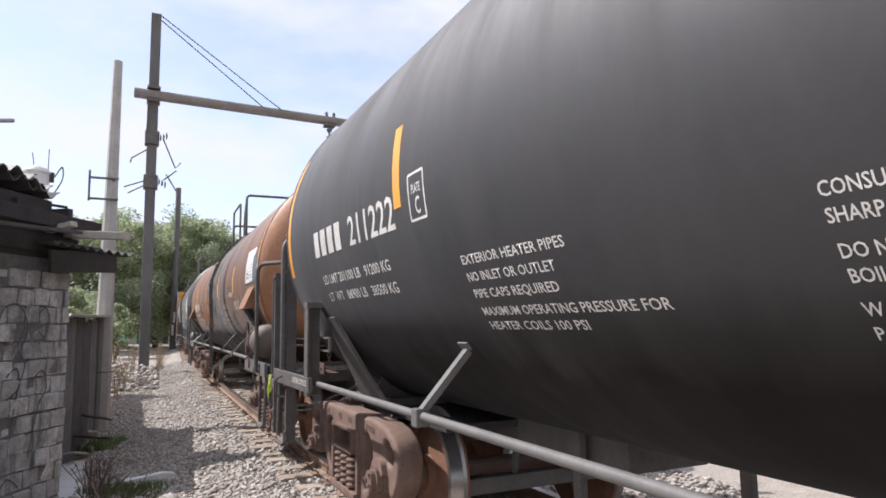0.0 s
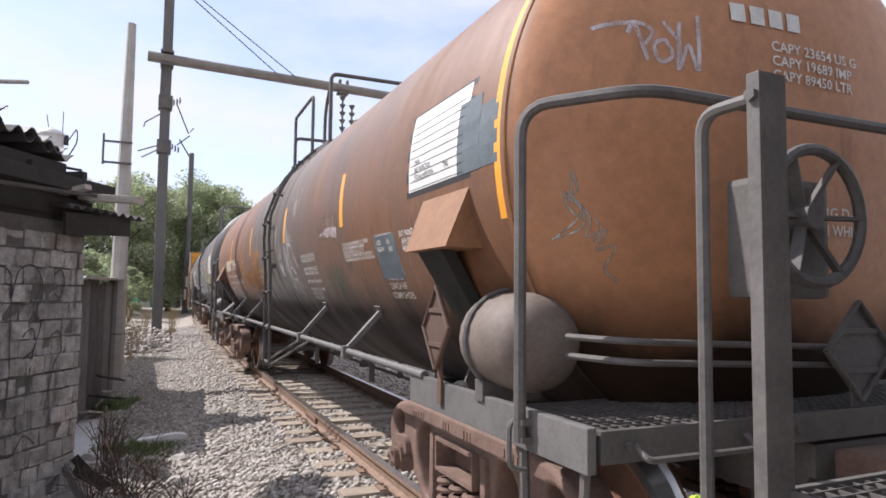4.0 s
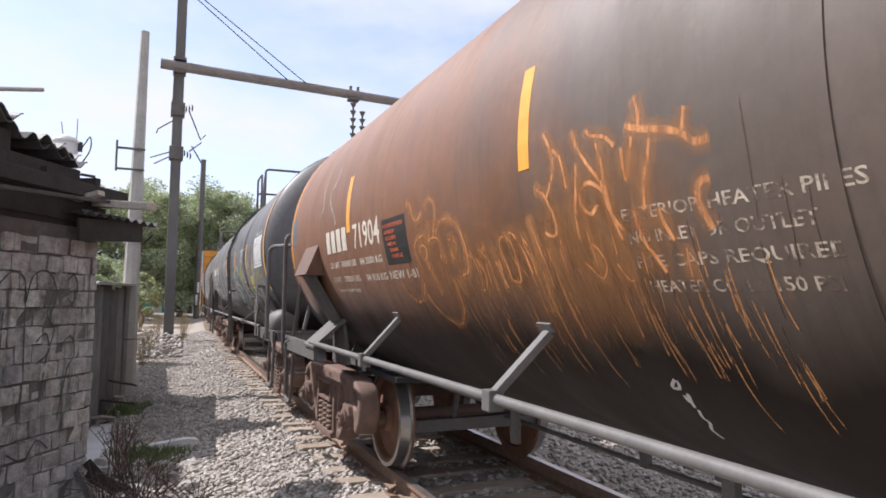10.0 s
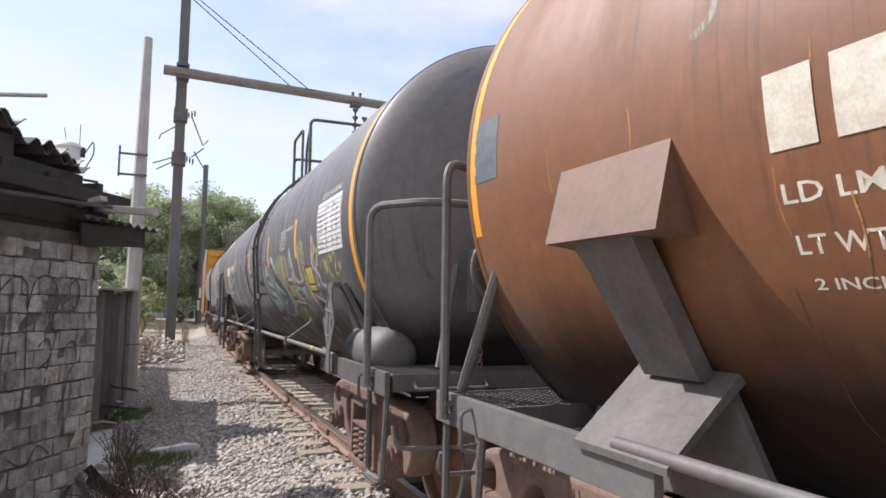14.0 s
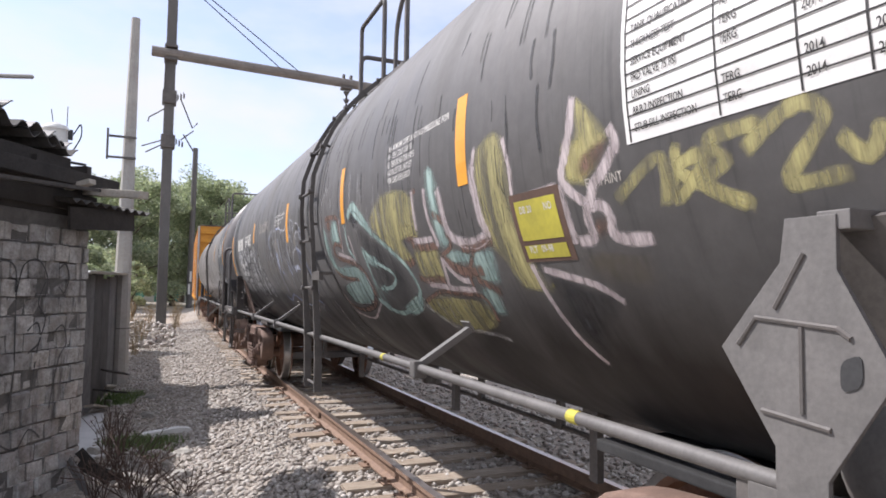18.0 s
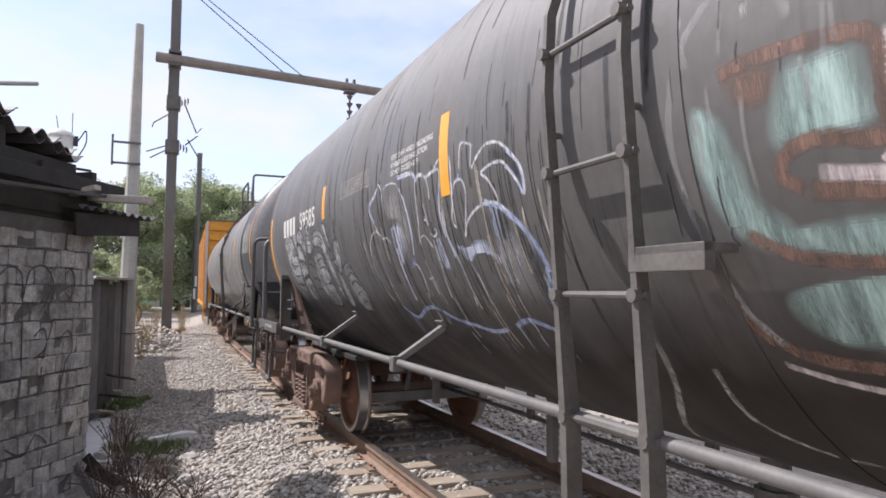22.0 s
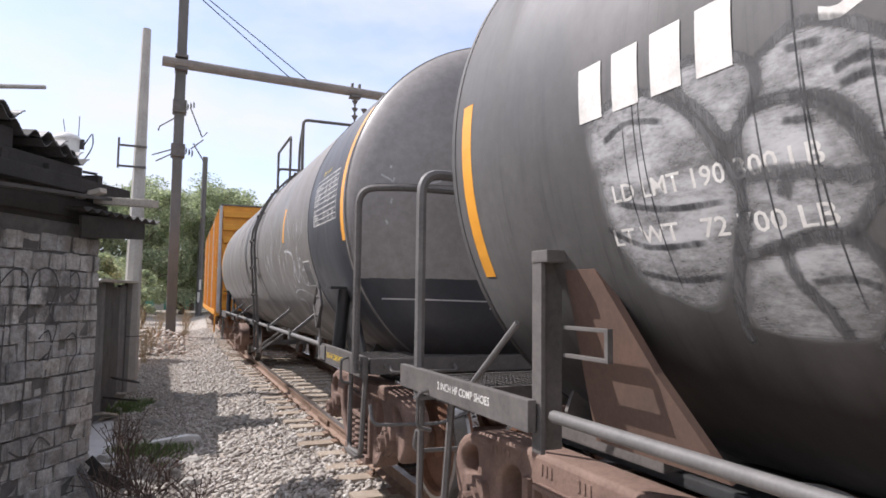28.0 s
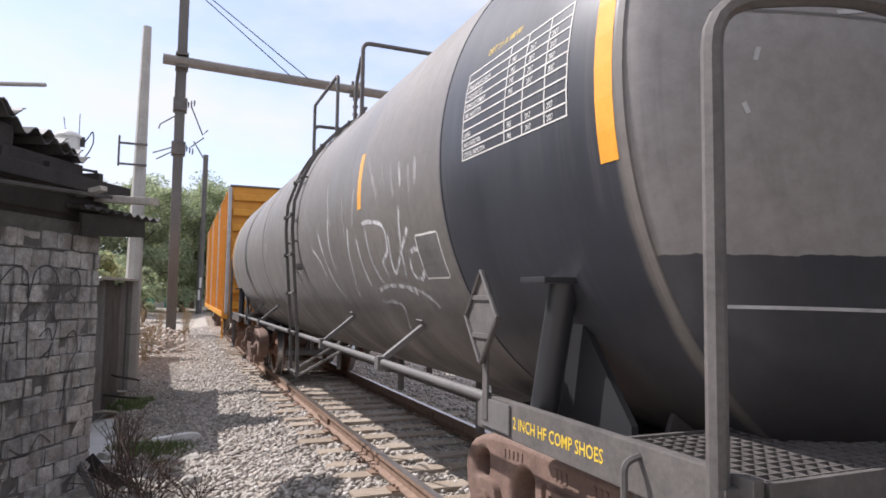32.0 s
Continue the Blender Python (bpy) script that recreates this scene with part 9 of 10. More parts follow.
blob(car_c, [(-4.9, -22.8), (-5.12, -23.4), (-5.32, -24.7), (-5.29, -28.4), (-5.07, -28.7), (-4.89, -25.7)], M_RUSTGREY, "dull olive overspray")
blob(car_c, [(-1.35, -6.8), (-1.52, -7.0), (-1.56, -9.9), (-1.56, -14.2), (-1.4, -14.1), (-1.3, -14.8), (-1.3, -11.2)], M_TEAL, "teal sprayed letter fill")
blob(car_c, [(-1.26, -22.6), (-1.45, -21.4), (-1.73, -21.8), (-1.89, -22.9), (-1.99, -25.1), (-2.02, -28.7), (-1.94, -32.3), (-1.78, -34.6), (-1.55, -35.7), (-1.31, -35.4), (-1.2, -32.1), (-1.23, -28.8), (-1.49, -27.3), (-1.72, -27.0), (-1.51, -25.9), (-1.33, -24.8)], M_TEAL, "teal sprayed letter fill")
blob(car_c, [(-1.05, -8.0), (-1.14, -10.3), (-1.19, -14.7), (-1.23, -19.1), (-1.3, -21.8), (-1.32, -25.3), (-1.16, -24.1), (-1.06, -19.4), (-1.02, -13.9)], M_TEAL, "teal sprayed letter fill")
blob(car_c, [(-2.13, -16.5), (-2.22, -18.0), (-2.33, -19.5), (-2.43, -20.5), (-2.41, -23.7), (-2.3, -23.0), (-2.17, -21.7), (-2.13, -20.3)], M_TEAL, "teal sprayed letter fill")
blob(car_c, [(-2.04, -32.1), (-2.13, -33.3), (-2.22, -34.4), (-2.23, -37.1), (-2.15, -36.4), (-2.08, -34.9)], M_TEAL, "teal sprayed letter fill")
scrawl(car_c, [[(-1.15, -6.1), (-1.27, -5.6), (-1.52, -6.3), (-1.59, -8.0), (-1.59, -12.2), (-1.58, -15.4), (-1.43, -14.4), (-1.34, -15.0), (-1.3, -17.0), (-1.36, -18.7)], [(-1.14, -22.3), (-1.29, -25.2), (-1.51, -26.1), (-1.7, -26.3), (-1.76, -26.7)]], 0.042, M_BROWNLINE, "brown sprayed outline", 0.006)
scrawl(car_c, [[(-1.36, -18.9), (-1.59, -19.9), (-1.79, -21.2), (-1.92, -22.3), (-2.01, -24.5), (-2.04, -28.1), (-2.01, -30.8), (-1.94, -33.2), (-1.79, -35.6), (-1.55, -37.2), (-1.3, -37.6), (-1.12, -36.1), (-1.01, -31.9), (-1.0, -26.8)]], 0.05, M_BROWNLINE, "brown sprayed outline", 0.006)
blob(car_c, [(-1.16, -6.2), (-1.27, -5.8), (-1.34, -7.2), (-1.3, -10.3), (-1.2, -9.8)], M_BROWNLINE, "brown sprayed outline")
scrawl(car_c, [[(-1.62, -6.8), (-1.61, -11.7), (-1.6, -15.9), (-1.56, -17.5)], [(-1.84, -12.6), (-1.87, -15.3), (-1.89, -18.6), (-1.9, -20.3)], [(-1.07, -38.5), (-1.28, -40.4), (-1.55, -40.7), (-1.8, -37.6), (-2.04, -34.1)]], 0.026, M_PINK, "pinkish-white sprayed outline", 0.006)
scrawl(car_c, [[(-1.4, -17.4), (-1.6, -18.7), (-1.76, -19.7), (-1.87, -21.0)]], 0.04, M_PINK, "pinkish-white sprayed outline", 0.006)
scrawl(car_c, [[(-1.26, 4.4), (-1.12, 1.8), (-1.01, -2.4), (-0.95, -9.1), (-0.95, -16.3), (-0.99, -22.9), (-1.03, -30.8), (-1.12, -35.9)], [(-1.24, 3.0), (-1.26, -1.4)], [(-1.36, 0.9), (-1.38, -3.2)], [(-0.76, -40.6), (-0.75, -50.8), (-0.93, -56.0), (-1.15, -56.1)], [(-1.84, -22.8), (-1.98, -24.7), (-2.02, -27.4), (-2.02, -29.8)]], 0.03, M_SMOKE, "thin pale overspray", 0.006)
scrawl(car_c, [[(-1.89, -7.9), (-1.97, -5.7), (-2.06, -5.0), (-2.15, -6.0), (-2.24, -8.1), (-2.33, -10.3), (-2.4, -12.2), (-2.47, -13.9)]], 0.07, M_TEAL, "teal sprayed letter fill", 0.006)
scrawl(car_c, [[(-2.14, -21.5), (-2.16, -25.1), (-2.18, -29.3), (-2.2, -34.5), (-2.23, -37.1)], [(-2.29, -28.8), (-2.37, -28.5)], [(-2.28, -29.6), (-2.34, -31.3)]], 0.026, M_TEAL, "teal sprayed letter fill", 0.006)
blob(car_c, [(-1.91, -7.5), (-1.97, -6.2), (-2.09, -6.4), (-2.16, -8.7), (-2.13, -10.1), (-2.08, -9.9), (-2.06, -11.5), (-2.01, -11.3), (-2.0, -9.8), (-1.92, -8.8)], M_DARKSPRAY, "dark smoky spray shading")
runs(car_c, 46, -4.9, -0.95, 0, 26, (4, 13), 0.022, M_SOOT, "dark smoky runs", 21)
runs(car_c, 60, -4.6, -0.95, -26, 6, (2, 8), 0.006, M_DARKSPRAY, "dark drips of paint", 22)
runs(car_c, 40, -3.2, -1.0, -10, 6, (4, 10), 0.014, M_SMOKE, "pale runs of thinned paint", 23)
blob(car_b, [(-3.25, -0.4), (-3.64, 0.2), (-3.95, -0.8), (-3.93, -9.1), (-3.62, -8.6), (-3.3, -7.6)], M_BROWNLINE, "dark rusted patch")
scrawl(car_b, [[(-3.31, -6.0), (-3.31, -6.4), (-3.31, -6.8)], [(-3.31, -6.0), (-3.33, -6.1), (-3.34, -7.0)], [(-3.33, -6.1), (-3.34, -6.2), (-3.34, -6.1)], [(-3.33, -6.1), (-3.35, -6.2), (-3.35, -7.1)], [(-3.35, -6.2), (-3.34, -6.4), (-3.34, -6.8)], [(-3.35, -6.2), (-3.36, -6.2), (-3.37, -7.1)], [(-3.36, -5.9), (-3.37, -6.2), (-3.38, -6.4)], [(-3.36, -5.9), (-3.38, -6.0), (-3.39, -6.9)], [(-3.38, -5.6), (-3.39, -6.1), (-3.39, -6.7)], [(-3.4, -5.4), (-3.4, -6.1), (-3.4, -6.7)], [(-3.4, -5.4), (-3.42, -5.5), (-3.42, -6.3)], [(-3.42, -5.6), (-3.42, -6.5), (-3.42, -7.3)], [(-3.43, -5.5), (-3.44, -6.0), (-3.44, -6.5)], [(-3.45, -5.6), (-3.45, -6.3), (-3.45, -7.0)], [(-3.45, -5.6), (-3.46, -5.7), (-3.47, -6.5)], [(-3.46, -5.5), (-3.45, -6.0), (-3.46, -6.6)], [(-3.48, -4.9), (-3.48, -6.0), (-3.48, -7.0)], [(-3.5, -4.8), (-3.49, -6.0), (-3.5, -7.2)], [(-3.5, -4.8), (-3.51, -4.9), (-3.52, -5.7)], [(-3.51, -4.9), (-3.51, -5.9), (-3.51, -6.9)], [(-3.53, -4.8), (-3.52, -6.2), (-3.53, -7.7)], [(-3.54, -4.8), (-3.53, -6.1), (-3.54, -7.4)], [(-3.54, -4.8), (-3.56, -4.9), (-3.56, -5.7)], [(-3.56, -5.1), (-3.56, -6.1), (-3.56, -7.0)]], 0.011, M_PINK, "pale scratches in the rusted patch", 0.006)
scrawl(car_b, [[(-3.57, -4.7), (-3.58, -6.2), (-3.57, -7.6)], [(-3.58, -5.2), (-3.59, -6.3), (-3.58, -7.3)], [(-3.58, -5.2), (-3.6, -5.2), (-3.6, -6.0)], [(-3.6, -4.9), (-3.59, -6.3), (-3.6, -7.9)], [(-3.6, -4.9), (-3.61, -5.0), (-3.62, -5.8)], [(-3.61, -4.7), (-3.6, -6.2), (-3.61, -8.0)], [(-3.61, -4.7), (-3.63, -4.7), (-3.63, -5.5)], [(-3.63, -4.8), (-3.63, -6.5), (-3.62, -7.9)], [(-3.63, -4.8), (-3.64, -4.9), (-3.65, -5.7)], [(-3.64, -4.7), (-3.63, -6.3), (-3.64, -8.1)], [(-3.64, -4.7), (-3.66, -4.7), (-3.66, -5.5)], [(-3.65, -4.6), (-3.65, -6.1), (-3.66, -7.8)], [(-3.65, -4.6), (-3.67, -4.7), (-3.67, -5.5)], [(-3.67, -4.9), (-3.66, -6.2), (-3.67, -7.5)], [(-3.68, -4.7), (-3.67, -6.2), (-3.67, -7.8)], [(-3.68, -4.7), (-3.7, -4.8), (-3.7, -5.6)], [(-3.69, -5.0), (-3.69, -6.3), (-3.68, -7.5)], [(-3.69, -5.0), (-3.71, -5.1), (-3.71, -5.9)], [(-3.71, -4.7), (-3.7, -6.4), (-3.7, -8.2)], [(-3.71, -4.7), (-3.72, -4.8), (-3.72, -5.5)], [(-3.72, -4.6), (-3.72, -6.1), (-3.72, -7.6)], [(-3.73, -5.0), (-3.73, -6.5), (-3.73, -7.8)], [(-3.74, -4.6), (-3.75, -6.5), (-3.74, -8.3)], [(-3.76, -4.7), (-3.76, -6.4), (-3.75, -7.9)]], 0.011, M_PINK, "pale scratches in the rusted patch", 0.006)
scrawl(car_b, [[(-3.77, -4.8), (-3.77, -6.4), (-3.76, -7.9)], [(-3.78, -5.0), (-3.78, -6.8), (-3.78, -8.6)], [(-3.79, -4.5), (-3.78, -6.1), (-3.79, -7.9)], [(-3.8, -4.5), (-3.8, -6.5), (-3.8, -8.5)], [(-3.81, -5.0), (-3.8, -6.7), (-3.81, -8.6)], [(-3.81, -5.0), (-3.83, -5.0), (-3.83, -5.8)], [(-3.82, -5.4), (-3.83, -7.1), (-3.82, -8.7)], [(-3.84, -5.2), (-3.83, -6.6), (-3.83, -8.0)], [(-3.84, -5.2), (-3.85, -5.3), (-3.85, -6.0)], [(-3.85, -5.4), (-3.84, -6.8), (-3.84, -8.2)], [(-3.85, -5.4), (-3.86, -5.5), (-3.86, -6.2)], [(-3.86, -5.0), (-3.86, -6.7), (-3.86, -8.4)], [(-3.87, -5.0), (-3.87, -6.8), (-3.86, -8.6)], [(-3.87, -5.0), (-3.88, -5.1), (-3.89, -5.8)], [(-3.88, -5.3), (-3.87, -6.7), (-3.87, -8.2)], [(-3.88, -5.3), (-3.89, -5.4), (-3.9, -6.1)], [(-3.89, -5.3), (-3.88, -7.0), (-3.88, -8.7)], [(-3.9, -5.0), (-3.9, -6.9), (-3.9, -8.9)], [(-3.91, -5.1), (-3.91, -6.8), (-3.9, -8.3)], [(-3.92, -5.0), (-3.92, -7.0), (-3.91, -8.8)]], 0.011, M_PINK, "pale scratches in the rusted patch", 0.006)
blob(car_b, [(-3.28, -17.2), (-3.62, -16.0), (-3.9, -17.4), (-3.88, -24.1), (-3.7, -30.1), (-3.4, -30.6), (-3.24, -25.0)], M_GREENHAZE, "thin grey-green overspray")
blob(car_b, [(-4.1, -14.3), (-4.26, -14.4), (-4.22, -21.3), (-4.11, -22.1), (-4.05, -19.1)], M_GREENHAZE, "thin grey-green overspray")
scrawl(car_b, [[(-3.31, -16.1), (-3.31, -20.1), (-3.31, -25.1)], [(-3.42, -17.3), (-3.42, -21.1), (-3.42, -25.9)], [(-3.53, -15.6), (-3.53, -19.2), (-3.54, -23.7)], [(-3.59, -16.5), (-3.59, -20.1), (-3.59, -24.5)], [(-3.62, -19.5), (-3.62, -23.0), (-3.62, -27.5)], [(-3.7, -18.4), (-3.7, -21.8), (-3.7, -26.0)], [(-3.77, -17.3), (-3.77, -20.6), (-3.77, -24.6)], [(-3.81, -20.0), (-3.8, -23.3), (-3.8, -27.4)], [(-3.87, -18.9), (-3.86, -22.1), (-3.86, -26.1)], [(-3.92, -21.0), (-3.91, -24.1), (-3.91, -28.1)], [(-4.0, -19.4), (-3.99, -22.4), (-4.0, -26.1)]], 0.014, M_GREENHAZE, "grey-green runs", 0.006)
scrawl(car_b, [[(-1.84, 13.1), (-1.94, 7.0)], [(-1.98, 11.0), (-2.07, 7.1), (-2.01, 5.8), (-1.94, 8.9), (-1.98, 11.0)], [(-2.08, 16.8), (-2.22, 16.3), (-2.26, 12.2), (-2.12, 11.4), (-2.24, 10.6)]], 0.014, M_TAGLINE, "thin pale sprayed tag", 0.006)
blob(car_b, [(1.44, -1.9), (0.95, -2.3), (0.62, -6.4), (0.54, -10.3), (0.67, -17.2), (0.84, -24.2), (1.15, -26.2), (1.45, -21.5), (1.59, -14.3)], M_RUSTHAZE, "orange rust bloom in the paint")
blob(car_b, [(2.19, -12.5), (1.42, -10.5), (0.78, -16.9), (0.83, -28.2), (1.1, -35.2), (1.68, -36.9), (2.14, -27.5)], M_RUSTHAZE, "orange rust bloom in the paint")


# ---- beside the track: the block house with its sheet roof ----
CORNER = Vector((-3.57, 7.74, 0))
WAY = Vector((-math.sin(radians(31)), -math.cos(radians(31)), 0))     # along the wall, from its corner towards the camera
OUT = Vector((math.cos(radians(31)), -math.sin(radians(31)), 0))      # out of its face
WALL = Matrix(((WAY.x, -OUT.x, 0, CORNER.x), (WAY.y, -OUT.y, 0, CORNER.y), (0, 0, 1, 0), (0, 0, 0, 1)))   # x along, y into the house

wall = thing("wall_west", "sooty grey concrete-block wall with dark spray scrawls", "wall", kind="structure", m=WALL)
bm = bmesh.new()
box(bm, 0.012, 4.2, 0.012, 0.16, -0.5, 2.36)
part("mortar", bm, M_MORTAR, wall, "recessed grey mortar")
block_me = []
r_ = random.Random(5)
for k in range(7):
    bm = bmesh.new()
    box(bm, 0, 0.182 + 0.010 * (k % 4), 0, 0.15, 0, 0.150 + 0.004 * (k % 3), 0.012)
    for v in bm.verts:
        v.co += Vector((r_.uniform(-1, 1), r_.uniform(-1, 1), r_.uniform(-1, 1))) * 0.007
    block_me.append(mesh_of("block", bm, M_BLOCK))
bm = bmesh.new()
box(bm, 0, 0.09, 0, 0.15, 0, 0.152, 0.012)
half_me = mesh_of("block", bm, M_BLOCK)
row, z = 0, -0.45
while z < 2.2:
    x = 0.0 if row % 2 else 0.105
    if row % 2 == 0:
        part("block", half_me, M_BLOCK, wall, m=pose(0, r_.uniform(-0.012, 0.01), z))
    sag = 0.006 * math.sin(row * 1.7)
    while x < 2.9:
        if r_.random() > 0.012:
            part("block", block_me[r_.randrange(7)], M_BLOCK, wall, m=pose(x + r_.uniform(-0.006, 0.006), r_.uniform(-0.022, 0.012), z + sag * math.sin(x * 2.1) + r_.uniform(-0.005, 0.005), r_.uniform(-1.2, 1.2), r_.uniform(-1.4, 1.4), r_.uniform(-2.2, 2.2)))
        x += 0.212
    z += 0.168
    row += 1
# the end of the wall, one block thick, and the rest of the house behind it
house = thing("block_house", "low block house with a sooty sheet roof", "house", m=WALL)
bm = bmesh.new()
box(bm, 0.02, 4.2, 0.17, 0.30, -0.5, 2.5)
box(bm, 0.02, 0.17, 0.30, 3.0, -0.5, 2.5)
box(bm, 4.05, 4.2, 0.30, 3.0, -0.5, 2.5)
box(bm, 0.17, 4.05, 2.85, 3.0, -0.5, 2.9)
part("inner_wall", bm, M_MORTAR, house)


def corrugated(parent, name, x0, x1, y0, y1, z, slope, pitch, depth, mat, label="", rise=0.0):
    bm = bmesh.new()
    n = int((x1 - x0) / pitch * 8)
    rows = []
    for y in (y0, (y0 + y1) / 2, y1):
        rows.append([(x0 + (x1 - x0) * i / n, y, z + slope * (y - y0) + rise * (x1 - x0) * i / n + depth * math.cos(2 * math.pi * (x1 - x0) * i / n / pitch)) for i in range(n + 1)])
    for off in (0.0, -0.012):
        vs = [[bm.verts.new((x, y, zz + off)) for x, y, zz in row] for row in rows]
        for p, q in zip(vs, vs[1:]):
            for i in range(n):
                bm.faces.new((p[i], p[i + 1], q[i + 1], q[i]))
        if off == 0.0:
            first = vs
    for p, q in ((first[0], vs[0]), (first[-1], vs[-1])):
        for i in range(n):
            bm.faces.new((p[i], p[i + 1], q[i + 1], q[i]))
    bmesh.ops.recalc_face_normals(bm, faces=bm.faces[:])
    return part(name, bm, mat, parent, label, smooth=True)


corrugated(house, "roof_sheet", 0.27, 1.30, -0.03, 1.6, 2.985, 0.05, 0.245, 0.05, M_ASBESTOS, "broken corrugated roofing sheet", 0.16)
corrugated(house, "roof_sheet", 1.22, 2.75, -0.06, 1.6, 3.20, 0.05, 0.245, 0.05, M_ASBESTOS, "broken corrugated roofing sheet", 0.10)
corrugated(house, "roof_sheet", 2.7, 4.3, -0.10, 1.6, 3.33, 0.05, 0.245, 0.05, M_ASBESTOS, "broken corrugated roofing sheet", 0.02)
corrugated(house, "roof_sheet", 0.3, 4.3, 1.5, 3.2, 3.02, 0.05, 0.245, 0.05, M_ASBESTOS, "", 0.09)
for x0, x1, y, z in ((0.62, 0.98, -0.02, 3.10), (0.40, 0.70, -0.025, 3.035), (1.18, 1.46, -0.03, 3.235)):
    corrugated(house, "roof_scrap", x0, x1, y - 0.03, y + 0.5, z, 0.06, 0.245, 0.045, M_GREYSTEEL, "bent grey scrap of roofing sheet", 0.10)
corrugated(house, "eave_sheet", -0.78, 0.55, -0.20, 0.55, 2.50, 0.08, 0.15, 0.02, M_ASBESTOS, "rusted dark eave sheet")
corrugated(house, "roof_sheet", -0.05, 0.36, -0.07, 0.6, 2.775, 0.05, 0.19, 0.03, M_PLANK, "pale scrap of corrugated sheet")
# near-black boxes fill the gap below the roof, its shade put into their colour
for i, (x0, x1, y0, y1, z0, z1) in enumerate(((-0.1, 4.2, 0.0, 0.14, 2.42, 2.60), (-0.3, 4.2, -0.12, 0.02, 2.66, 2.80), (0.3, 4.2, 0.02, 0.12, 2.36, 2.94), (1.2, 4.2, 0.03, 0.13, 2.94, 3.12), (-0.02, 0.3, 0.02, 0.12, 2.36, 2.73))):
    bm = bmesh.new()
    box(bm, x0, x1, y0, y1, z0, z1, 0.01)
    part("beam", bm, M_DARKWOOD, house, "near-black timber across the shaded gap under the roof")
for i in range(6):
    bm = bmesh.new()
    x = 0.05 + i * 0.62
    box(bm, x + 0.1, x + 0.17, -0.10 + 0.06 * (i % 2), 1.5, 2.78, 2.88, 0.006)
    part("rafter", bm, M_DARKWOOD, house)
bm = bmesh.new()
box(bm, -0.70, 0.35, -0.16, -0.13, 2.24, 2.46, 0.006, pose(0, 0, 0, 0, 4, 0))
part("fascia", bm, M_DARKWOOD, house, "dark sagging fascia board")
bm = bmesh.new()
box(bm, 0.5, 1.9, -0.28, 0.1, 2.62, 2.65, 0.004, pose(0, 0, 0, 6, 3, 0))
part("loose_sheet", bm, M_ASBESTOS, house, "loose dark roofing sheet")


def bar_between(name, a, b, w, h, mat, label, category, parent=None):
    """A straight board from a to b."""
    a, b = Vector(a), Vector(b)
    d = b - a
    bm = bmesh.new()
    box(bm, -w / 2, w / 2, -h / 2, h / 2, 0, d.length, min(w, h) * 0.12, Matrix.Translation(a) @ d.to_track_quat("Z", "X").to_matrix().to_4x4())
    if parent:
        return part(name, bm, mat, parent, label)
    return tagged(part(name, bm, mat), label, category)


bar_between("plank", (-3.625, 7.723, 2.643), (-3.062, 7.200, 2.581), 0.075, 0.13, M_PLANK, "bleached plank that sticks out of the roof edge", "plank")
bar_between("plank", (-3.763, 7.459, 2.639), (-3.528, 7.279, 2.694), 0.05, 0.09, M_PLANK, "short bleached board lying in the roof edge", "plank")
bm = bmesh.new()
tube(bm, [(-4.287, 5.856, 3.231), (-3.937, 6.328, 3.407)], 0.018, 8)
tagged(part("roof_pipe", bm, M_POLE, smooth=True), "thin pale pipe that sticks out over the roof", "pipe")
bm = bmesh.new()
tube(bm, [(-3.750, 7.561, 2.913), (-3.614, 7.574, 2.899)], 0.014, 6)
tagged(part("roof_pipe", bm, M_WIRE, smooth=True), "short dark rod on the roof edge", "pipe")


for k, (a, b, h) in enumerate(((0.06, 0.26, 0.34), (0.20, 0.30, 0.28), (0.05, 0.42, 0.22))):
    foot = WALL @ Vector((a + 0.25 * (k % 2) - 0.1, -b - 0.06, -0.34))
    tip = WALL @ Vector((a, -0.035, -0.34 + h))
    bar_between("leaning_board", foot, tip, 0.09 + 0.02 * (k % 3), 0.022, M_SOOTWALL if k % 2 else M_DARKWOOD, "dirty broken board leaning on the block wall", "board")


def wall_scrawl(strokes, width, mat, label):
    bm = bmesh.new()
    r = random.Random(3)
    for st in strokes:
        prev = None
        path = smooth_path(st)
        for i, p in enumerate(path):
            q, o = path[min(i + 1, len(path) - 1)], path[max(i - 1, 0)]
            d = (q - o)
            if d.length < 1e-6:
                continue
            d.normalize()
            w = width / 2 * (0.7 + 0.6 * r.random())
            ends = [bm.verts.new((p.x - s * d.y * w, -0.017, p.y + s * d.x * w)) for s in (-1, 1)]
            if prev:
                bm.faces.new((prev[0], prev[1], ends[1], ends[0]))
            prev = ends
    return part("graffiti", bm, mat, wall, label)


wall_scrawl([[(1.3, 1.75), (1.15, 1.88), (1.0, 1.82), (0.98, 1.6), (0.9, 1.85), (0.72, 1.9), (0.6, 1.75), (0.62, 1.55)],
             [(0.98, 1.72), (0.97, 1.3), (0.96, 0.9), (1.0, 0.55)], [(0.62, 1.7), (0.7, 1.5), (0.6, 1.35), (0.68, 1.1), (0.74, 0.7)],
             [(0.45, 1.82), (0.36, 1.88), (0.3, 1.75), (0.36, 1.6), (0.44, 1.66)], [(0.5, 1.2), (0.36, 1.28), (0.3, 1.1), (0.4, 0.95), (0.5, 0.5)]], 0.016, M_DARKSOLID, "dark looping spray lines")
